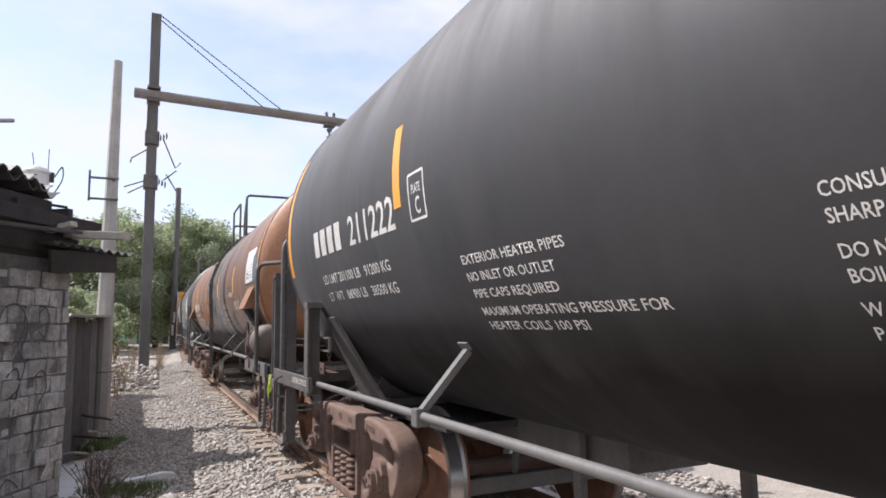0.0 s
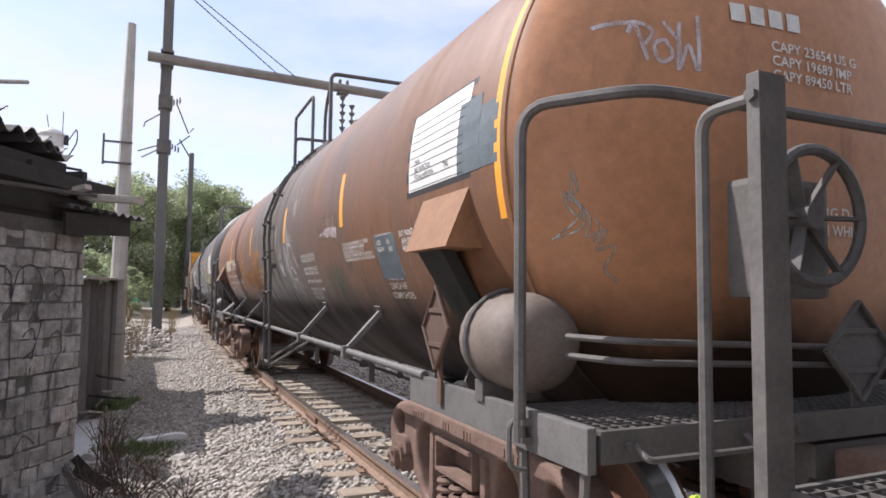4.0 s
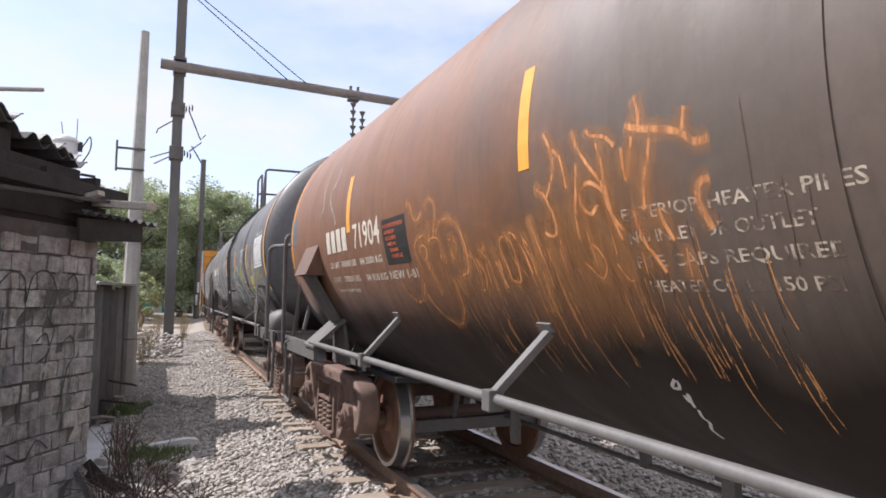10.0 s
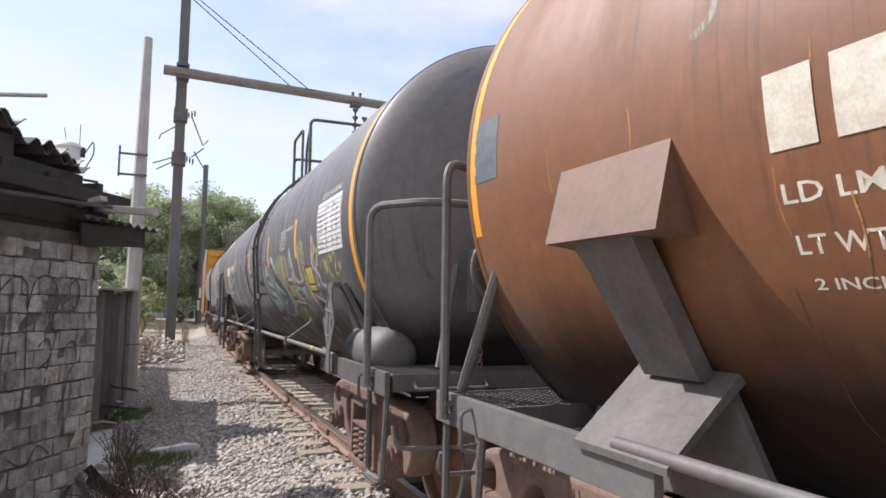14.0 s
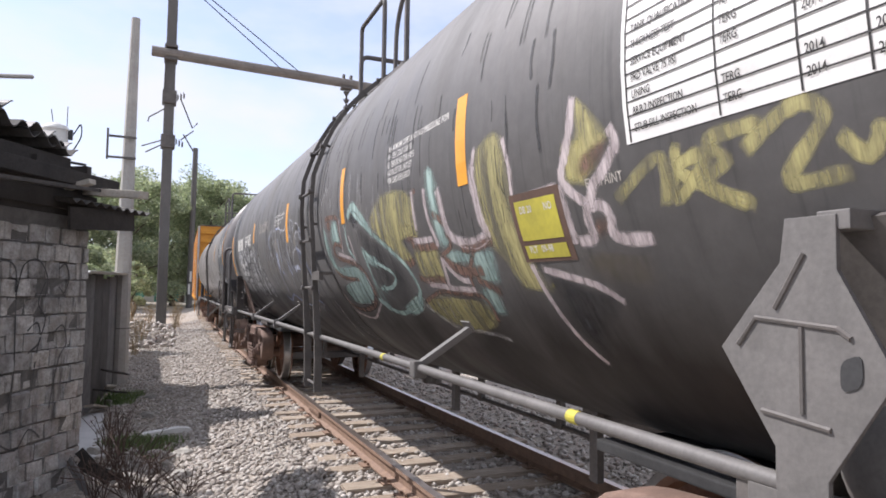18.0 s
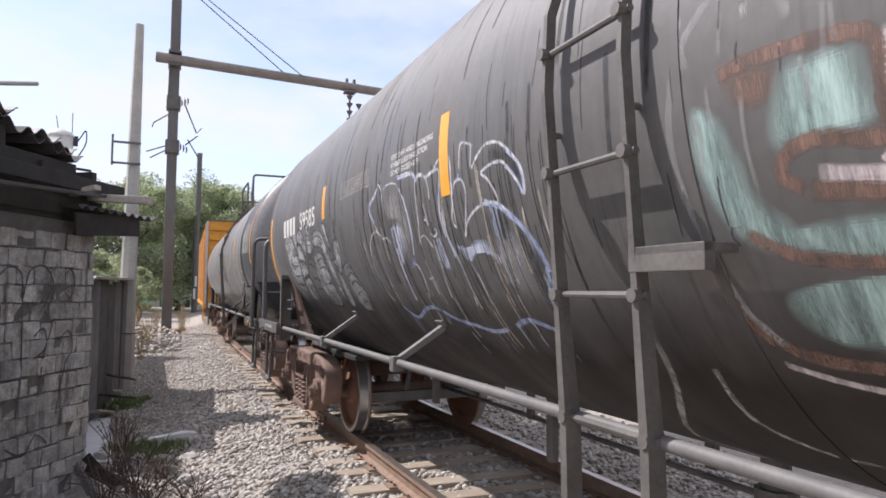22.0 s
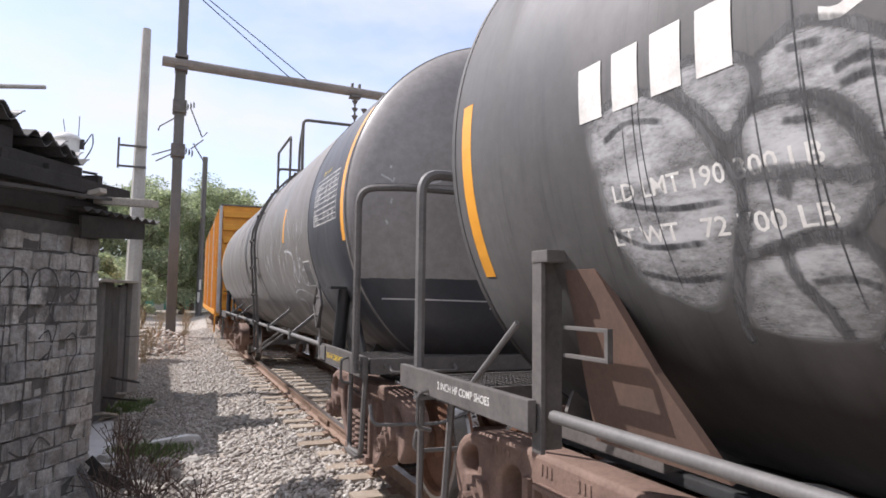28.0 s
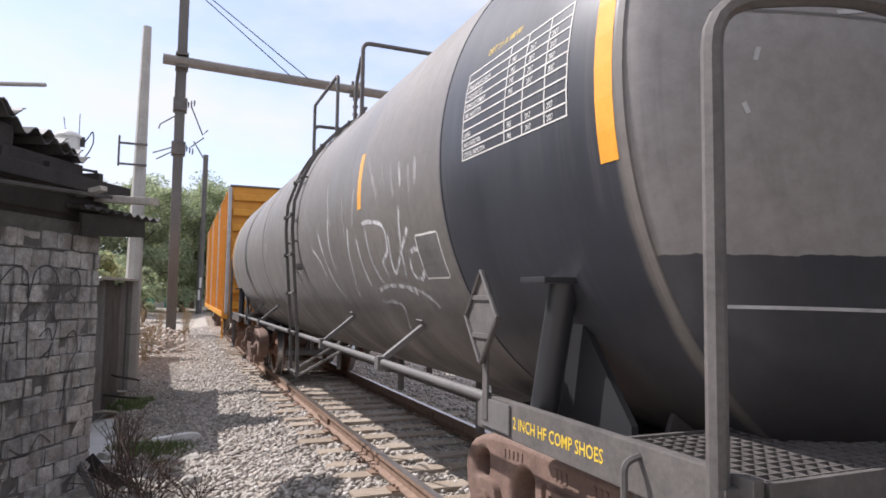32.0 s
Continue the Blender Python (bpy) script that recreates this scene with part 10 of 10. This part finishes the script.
wall_scrawl([[(1.45, 1.3), (1.43, 0.8), (1.46, 0.2)], [(1.22, 1.55), (1.24, 1.0), (1.2, 0.6), (1.25, 0.35)], [(1.1, 0.3), (0.9, 0.2), (0.75, 0.35), (0.6, 0.25)], [(0.82, 1.25), (0.7, 1.32), (0.66, 1.15), (0.8, 1.05)]], 0.017, M_DARKSOLID, "dark dripping spray lines")

# ---- the shack behind it ----
SHACK = track_pose(0) @ pose(-3.93, 10.3, 0, 0, 0, -4.2)
shack = thing("shack", "low dark shack of panels under pale corrugated sheets", "shack", m=SHACK)
for i in range(6):
    bm = bmesh.new()
    box(bm, -0.03 + 0.02 * (i % 2), 0.03, i * 0.86, i * 0.86 + 0.84, -0.5, 1.78 + 0.05 * (i % 3), 0.008)
    part("wall_panel", bm, (M_ASBESTOS, M_SOOTWALL, M_ASBESTOS)[i % 3], shack, "stained grey panel")
bm = bmesh.new()
box(bm, -2.2, -0.06, 0.0, 5.1, -0.5, 1.7)
part("body", bm, M_MORTAR, shack)
corr = corrugated(shack, "roof_sheet", -2.4, 0.22, -0.1, 5.3, 1.86, 0.01, 0.12, 0.018, M_PLASTIC, "pale corrugated sheet")
for i, (x, y, a) in enumerate(((0.16, 1.4, 20), (0.22, 2.2, -12), (0.3, 1.8, 40), (0.25, 2.8, 5))):
    tagged(part("scrap_board", box(bmesh.new(), -0.35, 0.35, -0.07, 0.07, 0, 0.03, 0.004), M_DARKWOOD if i % 2 else M_PLANK, m=SHACK @ pose(x, y, -0.24 + 0.12 * i, 8 * i - 10, 12, a + 60)), "broken board on a scrap heap by the shack", "board", "scrap boards by the shack")
# an unseen taller block, added farther back to throw shade on the path
back = thing("shade_block", "tall plain block added out of sight to shade the path", "building", m=pose(-6.6, 15.5, 0))
bm = bmesh.new()
box(bm, -1.5, 1.5, -5.5, 6.0, -0.5, 3.0, 0.02)
part("wall", bm, M_CONCRETE, back)
bm = bmesh.new()
box(bm, -1.6, 1.6, -5.6, 6.1, 3.0, 3.12, 0.02)
part("roof", bm, M_CONCRETE, back)

# ---- rooftop water tank with aerials ----
tin = thing("water_tank", "dusty white plastic water tank with thin aerials", "water tank", m=Matrix.Translation((-4.545, 12.905, 4.072)))
bm = bmesh.new()
for z0, z1, r0, r1 in ((-0.55, 0.24, 0.185, 0.195), (0.24, 0.275, 0.215, 0.21), (0.275, 0.32, 0.21, 0.17), (0.32, 0.355, 0.17, 0.09), (0.355, 0.385, 0.09, 0.03)):
    cyl(bm, (0, 0, z0), (0, 0, z1), r0, 24, r1)
part("tank", bm, M_PLASTIC, tin)
for x, h, k in ((-0.02, 0.60, -0.06), (0.165, 0.68, 0.0)):
    bm = bmesh.new()
    tube(bm, [(x, 0, 0.2), (x + k, 0, h)], 0.007, 6)
    part("aerial", bm, M_WIRE, tin)
bm = bmesh.new()
tube(bm, smooth_pts([(0.22, 0, 0.12), (0.30, 0, 0.26), (0.375, 0, 0.38), (0.38, 0, 0.15), (0.24, 0, -0.14)]), 0.012, 6)
box(bm, 0.19, 0.26, -0.03, 0.03, 0.10, 0.27)
part("hose", bm, M_WIRE, tin, "dark looped hose")
bm = bmesh.new()
box(bm, -0.4, 0.4, -0.4, 0.4, -3.2, -0.55, 0.01)
part("stand", bm, M_CONCRETE, tin)


# ---- trees ----
def tree(x, y, h, w, seed, label, low=0.12, count=34, leaf=0.075):
    r = random.Random(seed)
    t = thing("tree", label, "tree", "trees behind the track", m=pose(x, y, -0.35))
    bm = bmesh.new()
    trunk = smooth_pts([(0, 0, 0), (r.uniform(-.3, .3), r.uniform(-.3, .3), h * 0.2), (r.uniform(-.5, .5), r.uniform(-.5, .5), h * 0.45), (r.uniform(-.4, .4), 0, h * 0.7)])
    th = h * 0.02
    for a, b, k in zip(trunk, trunk[1:], range(99)):
        f = 1 - k / len(trunk)
        cyl(bm, a, b, 0.04 + th * f, 9, 0.04 + th * (f - 1 / len(trunk)))
    clumps = []
    for i in range(12):
        base = trunk[int(len(trunk) * r.uniform(0.3, 0.9))]
        a = r.uniform(0, 6.28)
        reach = w * r.uniform(0.45, 0.95)
        tip = base + Vector((math.cos(a) * reach, math.sin(a) * reach, h * r.uniform(0.02, 0.25)))
        limb = smooth_pts([base, base.lerp(tip, 0.5) + Vector((0, 0, 0.3)), tip], 3)
        for p, q, k in zip(limb, limb[1:], range(9)):
            cyl(bm, p, q, th * 0.4 - th * 0.05 * k, 6, th * 0.36 - th * 0.05 * k)
        clumps.append((tip, r.uniform(0.08, 0.13) * h))
    part("trunk", bm, M_TREEBARK, t, "grey-brown trunk with spreading limbs")
    for i in range(count):
        a, d = r.uniform(0, 6.28), w * math.sqrt(r.random())
        zz = h * (low + (1 - low) * r.random() ** 0.85)
        k = 1 - 0.55 * (d / w) ** 2
        clumps.append((Vector((math.cos(a) * d, math.sin(a) * d, min(zz, h * (0.4 + 0.58 * k)))), r.uniform(0.06, 0.125) * h))
    n = 430
    g = np.random.default_rng(seed)
    V = []
    for c, rad in clumps:
        q = g.normal(size=(n, 3))
        q *= (rad * g.random((n, 1)) ** 0.45) / np.linalg.norm(q, axis=1, keepdims=True)
        q[:, 2] *= 0.75
        o = q + np.array(c)
        s = leaf * (0.7 + 1.0 * g.random((n, 1)))
        u = g.normal(size=(n, 3)) * (1, 1, 0.6)
        u /= np.linalg.norm(u, axis=1, keepdims=True)
        v = np.cross(u, g.normal(size=(n, 3)))
        v /= np.linalg.norm(v, axis=1, keepdims=True)
        V.append(np.stack([o - u * s, o + v * s * 0.6, o + u * s, o - v * s * 0.6], 1).reshape(-1, 3))
    V = np.concatenate(V)
    F = np.arange(len(V)).reshape(-1, 4)
    me = bpy.data.meshes.new("crown")
    me.vertices.add(len(V))
    me.vertices.foreach_set("co", V.ravel())
    me.loops.add(F.size)
    me.loops.foreach_set("vertex_index", F.ravel())
    me.polygons.add(len(F))
    me.polygons.foreach_set("loop_start", np.arange(0, F.size, 4))
    me.update(calc_edges=True)
    me.materials.append(M_LEAF)
    part("crown", me, M_LEAF, t, "loose green crown of small leaves")


for x, y, h, w, sd in ((-9.4, 60, 11.4, 4.2, 1), (-4.6, 62, 13.0, 4.0, 2), (-0.9, 69, 14.3, 4.4, 3), (2.4, 66, 12.6, 3.6, 4), (4.6, 74, 12.6, 3.6, 5), (-13.5, 66, 11.8, 4.8, 7), (0.6, 84, 13.8, 4.4, 9), (9.5, 92, 10.0, 4.0, 10), (-7.0, 76, 13.0, 4.4, 11)):
    tree(x, y, h, w, sd, "tall leafy green tree with a loose crown", 0.08, 56, 0.10)
for x, y, h, w, sd in ((-4.9, 22.3, 3.5, 1.1, 21), (-5.3, 26.0, 3.2, 1.3, 22), (-6.4, 42, 4.6, 2.0, 23), (-3.9, 47, 3.4, 1.4, 24)):
    tree(x, y, h, w, sd, "dark scrubby tree beside the path", 0.1, 16, 0.045)

# ---- poles and the overhead mast ----
pole = thing("utility_pole", "pale tapering concrete utility pole with a steel bracket", "utility pole", m=pose(-3.5, 14.96, -0.4))
bm = bmesh.new()
cyl(bm, (0, 0, 0), (0.06, 0, 7.66), 0.185, 8, 0.085)
part("shaft", bm, M_POLE, pole)
bm = bmesh.new()
tube(bm, [(-0.36, -0.16, 4.62), (-0.36, -0.16, 5.25)], 0.022, 6)
for z in (4.67, 5.10):
    box(bm, -0.36, 0.17, -0.18, -0.13, z - 0.02, z + 0.02, 0.003)
part("bracket", bm, M_FRAME, pole, "rusty steel bracket")
bm = bmesh.new()
for z in (1.2, 3.2):
    tube(bm, [(0.01 + 0.19 * math.cos(a), 0.19 * math.sin(a), z) for a in (i * math.pi / 8 for i in range(17))], 0.010, 5)
part("band", bm, M_FRAME, pole)

mast = thing("catenary_mast", "dark weathered steel mast with a long cross beam", "mast", m=pose(-2.49, 30.0, -0.1))
bm = bmesh.new()
box(bm, -0.2, 0.2, -0.17, 0.17, 0, 15.3, 0.02)
part("post", bm, M_STEELPOLE, mast)
bm = bmesh.new()
cyl(bm, (-0.75, -0.22, 11.62), (16, -0.8, 11.0), 0.22, 12, 0.20)
part("cross_beam", bm, M_BEAM, mast, "long grey cross beam over the tracks")
for z in (11.35, 11.9):
    bm = bmesh.new()
    box(bm, -0.26, 0.26, -0.45, 0.24, z - 0.05, z + 0.05, 0.01)
    part("clamp", bm, M_FRAME, mast)


def disc_string(parent, at, n, step, r, tone, name="insulator"):
    for i in range(n):
        bm = bmesh.new()
        z = -i * step
        cyl(bm, (at[0], at[1], at[2] + z), (at[0], at[1], at[2] + z - step * 0.45), r, 12, r * 0.45)
        cyl(bm, (at[0], at[1], at[2] + z - step * 0.45), (at[0], at[1], at[2] + z - step), r * 0.3, 8)
        part(name, bm, tone, parent)


# hanging strings and stays below the beam
for x, n in ((7.6, 5), (8.05, 4)):
    disc_string(mast, (x, -0.5, 10.9 - (0.35 if n == 4 else 0)), n, 0.36, 0.15, M_FRAME)
bm = bmesh.new()
box(bm, 7.35, 7.85, -0.75, -0.25, 11.02, 11.12, 0.01)
box(bm, 7.4, 7.5, -0.6, -0.4, 11.1, 11.7, 0.01)
box(bm, 7.75, 7.85, -0.6, -0.4, 11.1, 11.7, 0.01)
part("hanger", bm, M_FRAME, mast, "rusty hanger clamped round the beam")
for zc_, sgn in ((9.75, 1), (7.85, -1)):
    bm = bmesh.new()
    box(bm, -0.28, 0.28, -0.3, 0.3, zc_ - 0.28, zc_ + 0.28, 0.04)
    part("switch_box", bm, M_FRAME, mast, "dark steel fitting")
    for k in range(3):
        bm = bmesh.new()
        cyl(bm, (0.3 + 0.12 * k, -0.25, zc_ + 0.05 * k * sgn), (0.36 + 0.12 * k, -0.25, zc_ + 0.05 * k * sgn), 0.17, 12, 0.08)
        part("insulator", bm, M_FRAME, mast)
for pts in ([(0.45, -0.2, 9.7), (0.95, -0.2, 8.5), (1.15, -0.2, 8.75)], [(0.5, -0.2, 7.95), (1.0, -0.2, 8.4)], [(0.6, -0.2, 8.2), (1.05, -0.2, 7.45)], [(-0.2, -0.2, 9.2), (-0.75, -0.2, 8.8), (-0.8, -0.2, 8.6)], [(-0.15, -0.2, 7.9), (-1.0, -0.2, 7.55)], [(-0.2, -0.2, 11.3), (-0.22, -0.2, 9.8)], [(-0.2, -0.2, 7.7), (-0.85, -0.2, 7.3)]):
    bm = bmesh.new()
    tube(bm, pts, 0.028, 6)
    part("arm", bm, M_FRAME, mast, "thin steel arm")
for a, b in (((0.2, -0.2, 15.2), (5.4, -0.55, 11.5)), ((0.2, -0.2, 15.0), (4.6, -0.55, 11.5))):
    bm = bmesh.new()
    tube(bm, [a, b], 0.022, 6)
    part("stay_wire", bm, M_WIRE, mast)
bm = bmesh.new()
box(bm, 5.2, 5.7, -0.62, -0.4, 11.38, 11.52, 0.01)
part("clamp", bm, M_FRAME, mast)
post = thing("old_post", "slim weathered post standing alone by the track", "post", m=pose(0.25, 62.0, -0.3))
bm = bmesh.new()
cyl(bm, (0, 0, 0), (0.1, 0, 14.2), 0.26, 8, 0.22)
part("shaft", bm, M_STEELPOLE, post)
bm = bmesh.new()
for i, x in enumerate((-0.05, 0.05)):
    box(bm, x - 0.09, x + 0.09, -0.30, -0.262, 1.2 + i * 1.1, 2.1 + i * 1.1)
part("marking", bm, M_LETTER, post, "white painted blocks")

# ---- far end of the path ----
shed = thing("far_shed", "turquoise and white painted shed beyond the path", "shed", m=pose(-1.6, 86.0, -0.35))
bm = bmesh.new()
box(bm, -3.0, 2.2, 0, 3.0, 0, 3.0, 0.02)
part("wall", bm, M_TURQ, shed)
bm = bmesh.new()
box(bm, -3.2, 2.4, -0.2, 3.2, 3.0, 3.15, 0.02)
part("roof", bm, M_PLASTIC, shed)
for x in (-1.9, 0.4):
    bm = bmesh.new()
    box(bm, x, x + 1.1, -0.05, -0.003, 0.0, 2.2, 0.01)
    part("door", bm, M_PLASTIC if x < 0 else M_FRAME, shed)
far = thing("far_wall", "long pale block wall behind the trees", "wall", m=pose(-16, 92.0, -0.35))
bm = bmesh.new()
box(bm, -30, 45, 0, 0.3, 0, 3.2, 0.02)
part("wall", bm, M_CONCRETE, far)
for i, (x, y, l) in enumerate(((-6.9, 33, 5.0), (-7.6, 52, 6.0))):
    lean = thing("lean_to", "low lean-to with a pale sheet roof", "shed", "lean-to sheds by the path", m=pose(x, y, -0.35))
    bm = bmesh.new()
    box(bm, -1.4, 1.3, 0, l, 0, 1.9, 0.02)
    part("wall", bm, M_MORTAR, lean)
    corrugated(lean, "roof_sheet", -1.6, 1.5, -0.2, l + 0.2, 2.05, 0.01, 0.2, 0.03, M_PLASTIC, "pale corrugated sheet")

# ---- beyond the train: fence, a suburban train and roofs ----
coach = thing("passenger_train", "orange-red and white suburban train coach standing behind the fence", "train", m=track_pose(14.0, 16.4))
bm = bmesh.new()
box(bm, -1.4, 1.4, -14, 14, 1.15, 3.55, 0.12)
part("body", bm, M_TRAINRED, coach)
bm = bmesh.new()
box(bm, -1.36, 1.36, -14, 14, 3.50, 4.05, 0.22)
part("roof", bm, M_TRAINWHITE, coach)
bm = bmesh.new()
box(bm, -1.37, 1.37, -13.9, 13.9, 0.35, 1.14, 0.03)
part("skirt", bm, M_GREYSTEEL, coach, "grey underframe skirt")
bm = bmesh.new()
box(bm, -1.425, -1.402, -14, 14, 3.30, 3.40)
part("stripe", bm, M_TRAINWHITE, coach)
for i in range(7):
    y = -12 + i * 4.0
    bm = bmesh.new()
    box(bm, -1.43, -1.403, y - 0.8, y + 0.8, 1.25, 3.28, 0.01)
    dr = part("door", bm, M_TRAINWHITE, coach, "white double door")
    for s in (-1, 1):
        bm = bmesh.new()
        box(bm, -1.438, -1.432, y + s * 0.4 - 0.27, y + s * 0.4 + 0.27, 2.0, 3.05, 0.002)
        part("pane", bm, M_GLASS, dr)
    bm = bmesh.new()
    cyl(bm, (-1.436, y - 0.45, 1.62), (-1.446, y - 0.45, 1.62), 0.17, 20)
    part("badge", bm, M_TRAINRED, dr)
    bm = bmesh.new()
    box(bm, -1.41, -1.404, y + 1.05, y + 2.95, 2.0, 2.95, 0.002)
    part("window", bm, M_GLASS, coach)
for y in (-10, -7.8, 7.8, 10):
    bm = bmesh.new()
    cyl(bm, (-1.2, y, 0.42), (-0.9, y, 0.42), 0.42, 20)
    part("wheel", bm, M_FRAME, coach)

fence = thing("chain_link_fence", "chain-link fence on thin steel posts", "fence", m=track_pose(11.0, 9.5))
for i in range(11):
    bm = bmesh.new()
    tube(bm, [(0, -12 + i * 2.4, -0.35), (0, -12 + i * 2.4, 1.55)], 0.028, 8)
    part("post", bm, M_POLE, fence)
bm = bmesh.new()
tube(bm, [(0, -12, 1.5), (0, 12, 1.5)], 0.018, 6)
part("top_rail", bm, M_RAIL, fence)
bm = bmesh.new()
for i in range(150):
    y = -12 + i * 0.16
    for s in (-1, 1):
        y2 = y + s * 1.1
        if -12 <= y2 <= 12:
            a, b = Vector((0, y, -0.25)), Vector((0, y2, 0.85))
            for k in (0,):
                d = Vector((0, 0.004, 0))
                bm.faces.new([bm.verts.new(q) for q in (a - d, a + d, b + d, b - d)])
o = part("mesh", bm, M_FRAME, fence, "rusty wire mesh")
o["kind"] = "stuff"
for k, (y, h, x, tone) in enumerate(((4, 4.6, 26, M_CONCRETE), (14, 5.4, 27, M_BROWNSTEEL), (25, 4.8, 26, M_CONCRETE), (36, 6.0, 28, M_CONCRETE))):
    hs = thing("flat_roofed_house", "plain rendered flat-roofed house across the tracks", "house", "houses across the tracks", m=track_pose(y, x))
    bm = bmesh.new()
    box(bm, -3.5, 3.5, -4.6, 4.6, -0.4, h, 0.03)
    part("wall", bm, tone, hs)
    bm = bmesh.new()
    box(bm, -3.6, 3.6, -4.7, 4.7, h, h + 0.35, 0.03)
    part("parapet", bm, M_CONCRETE, hs)
    for j in (-2.5, 0.5):
        bm = bmesh.new()
        box(bm, -3.53, -3.504, j, j + 1.4, h - 2.0, h - 0.9, 0.005)
        part("window", bm, M_GLASS, hs)
wt = thing("water_tank", "black plastic rooftop water tank", "water tank", m=track_pose(9.5, 24.5))
bm = bmesh.new()
cyl(bm, (0, 0, 4.95), (0, 0, 6.0), 0.55, 20, 0.52)
cyl(bm, (0, 0, 6.0), (0, 0, 6.25), 0.5, 20, 0.2)
part("tank", bm, M_WIRE, wt)

# ---- small things along the path ----
def twigs(name, x, y, n, h, spread, seed, mat, label, category, leafy=0):
    r = random.Random(seed)
    ob = thing(name, label, category, "weeds along the path", m=pose(x, y, ground_z(x, y) - 0.02))
    bm = bmesh.new()
    for i in range(n):
        a, t = r.uniform(0, 6.28), r.uniform(0.1, 1.0) * spread
        b = Vector((r.uniform(-.08, .08), r.uniform(-.08, .08), 0))
        m = b + Vector((math.cos(a) * t * 0.4, math.sin(a) * t * 0.4, h * r.uniform(0.4, 0.6)))
        tip = b + Vector((math.cos(a) * t, math.sin(a) * t, h * r.uniform(0.6, 1.0)))
        tube(bm, [b, m, tip], 0.0035 + 0.002 * r.random(), 4)
        for k in range(3):
            q = m.lerp(tip, r.random())
            e = q + Vector((r.uniform(-.1, .1), r.uniform(-.1, .1), r.uniform(0.02, 0.14))) * h
            tube(bm, [q, e], 0.0025, 4)
    part("stalk", bm, mat, ob)
    if leafy:
        bm = bmesh.new()
        for i in range(leafy):
            a, t = r.uniform(0, 6.28), spread * math.sqrt(r.random())
            p = Vector((math.cos(a) * t, math.sin(a) * t, 0))
            d = Vector((r.uniform(-1, 1), r.uniform(-1, 1), r.uniform(0.8, 2.2))).normalized() * h * r.uniform(0.4, 1.0)
            s = d.orthogonal().normalized() * 0.008
            bm.faces.new([bm.verts.new(q) for q in (p - s, p + s, p + d * 0.6 + s * 0.8, p + d, p + d * 0.6 - s * 0.8)])
        part("leaf_tuft", bm, M_WEED, ob)


M_TWIG = simple("dark_dry_twigs", (0.05, 0.035, 0.028), (0.13, 0.085, 0.065), 8, 0.9, 0.0, 0.0)
for i, (x, y, n, h, sp) in enumerate(((-3.25, 8.1, 26, 0.75, 0.35), (-3.1, 7.3, 30, 0.55, 0.45), (-3.35, 7.0, 24, 0.5, 0.4), (-2.85, 7.7, 20, 0.35, 0.4), (-3.0, 6.5, 26, 0.5, 0.5), (-2.6, 6.9, 20, 0.3, 0.45), (-3.35, 8.8, 12, 0.6, 0.3))):
    twigs("dry_bush", x, y, n, h, sp, 40 + i, M_TWIG, "bare dark dry twigs at the foot of the wall", "bush")
for i, (x, y, h) in enumerate(((-3.0, 9.15, 0.16), (-2.75, 9.3, 0.14), (-3.2, 9.4, 0.15), (-3.45, 12.6, 0.2), (-3.3, 13.2, 0.18), (-2.95, 8.85, 0.12))):
    twigs("green_weeds", x, y, 4, h, 0.32, 60 + i, M_WEED, "low patch of green weeds in the gravel", "weeds", 260)
for i, (x, y, h) in enumerate(((-3.1, 24.5, 1.1), (-2.0, 28.6, 1.3), (-3.3, 21.0, 1.2), (-1.7, 33, 1.0), (-2.9, 33.5, 1.2), (-4.0, 27, 1.5), (-3.6, 30.5, 1.3))):
    twigs("straw_clump", x, y, 34, h, 0.45, 80 + i, M_DRY, "tall dry straw-coloured stalks by the mast", "dry grass")
bm = bmesh.new()
prism(bm, [(-0.36, 0), (0.36, 0), (0.34, 0.05), (0.2, 0.085), (-0.3, 0.075)], -0.06, 0.07, 0.01)
tagged(part("broken_board", bm, M_SIGNWHITE, m=pose(-2.72, 9.82, ground_z(-2.72, 9.82) + 0.0, 3, 0, -78)), "pale broken board lying on the path", "board")
bm = bmesh.new()
box(bm, -0.35, 0.24, -1.5, 1.4, -0.08, 0.03, 0.02)
tagged(part("concrete_slab", bm, M_CEMENT, m=pose(-3.70, 10.2, ground_z(-3.70, 10.2), 0, 1, 4)), "smooth pale concrete slab beside the path", "slab", kind="structure")
r_ = random.Random(12)
for i in range(26):
    x, y = r_.uniform(-3.6, -2.5), r_.choice((r_.uniform(7.4, 9.0), r_.uniform(9.5, 16)))
    bm = bmesh.new()
    bmesh.ops.create_icosphere(bm, subdivisions=2, radius=1.0)
    sx, sy, sz = (r_.uniform(0.06, 0.15), r_.uniform(0.05, 0.12), r_.uniform(0.035, 0.08))
    for v in bm.verts:
        n_ = noise.noise(v.co * 1.4 + Vector((i * 3.1, 0, 0)))
        v.co *= 1 + 0.45 * n_
        v.co = Vector((v.co.x * sx, v.co.y * sy, v.co.z * sz))
    tagged(part("rubble_stone", bm, M_CONCRETE, m=pose(x, y, ground_z(x, y) + sz * 0.4, 0, 0, r_.uniform(0, 360))), "broken piece of pale concrete on the path", "stone", "broken pieces along the path")


# ---- the train rolls towards the camera ----
def motions():
    for thing_, centre in moving:
        walk(thing_, [(t, track_pose(centre - come(t))) for t in range(0, 33)])
    for axle, y in turning:
        walk(axle, [(t / 4, pose(0, y, 0.49, math.degrees(come(t / 4) / 0.49))) for t in range(0, 129)])


motions()
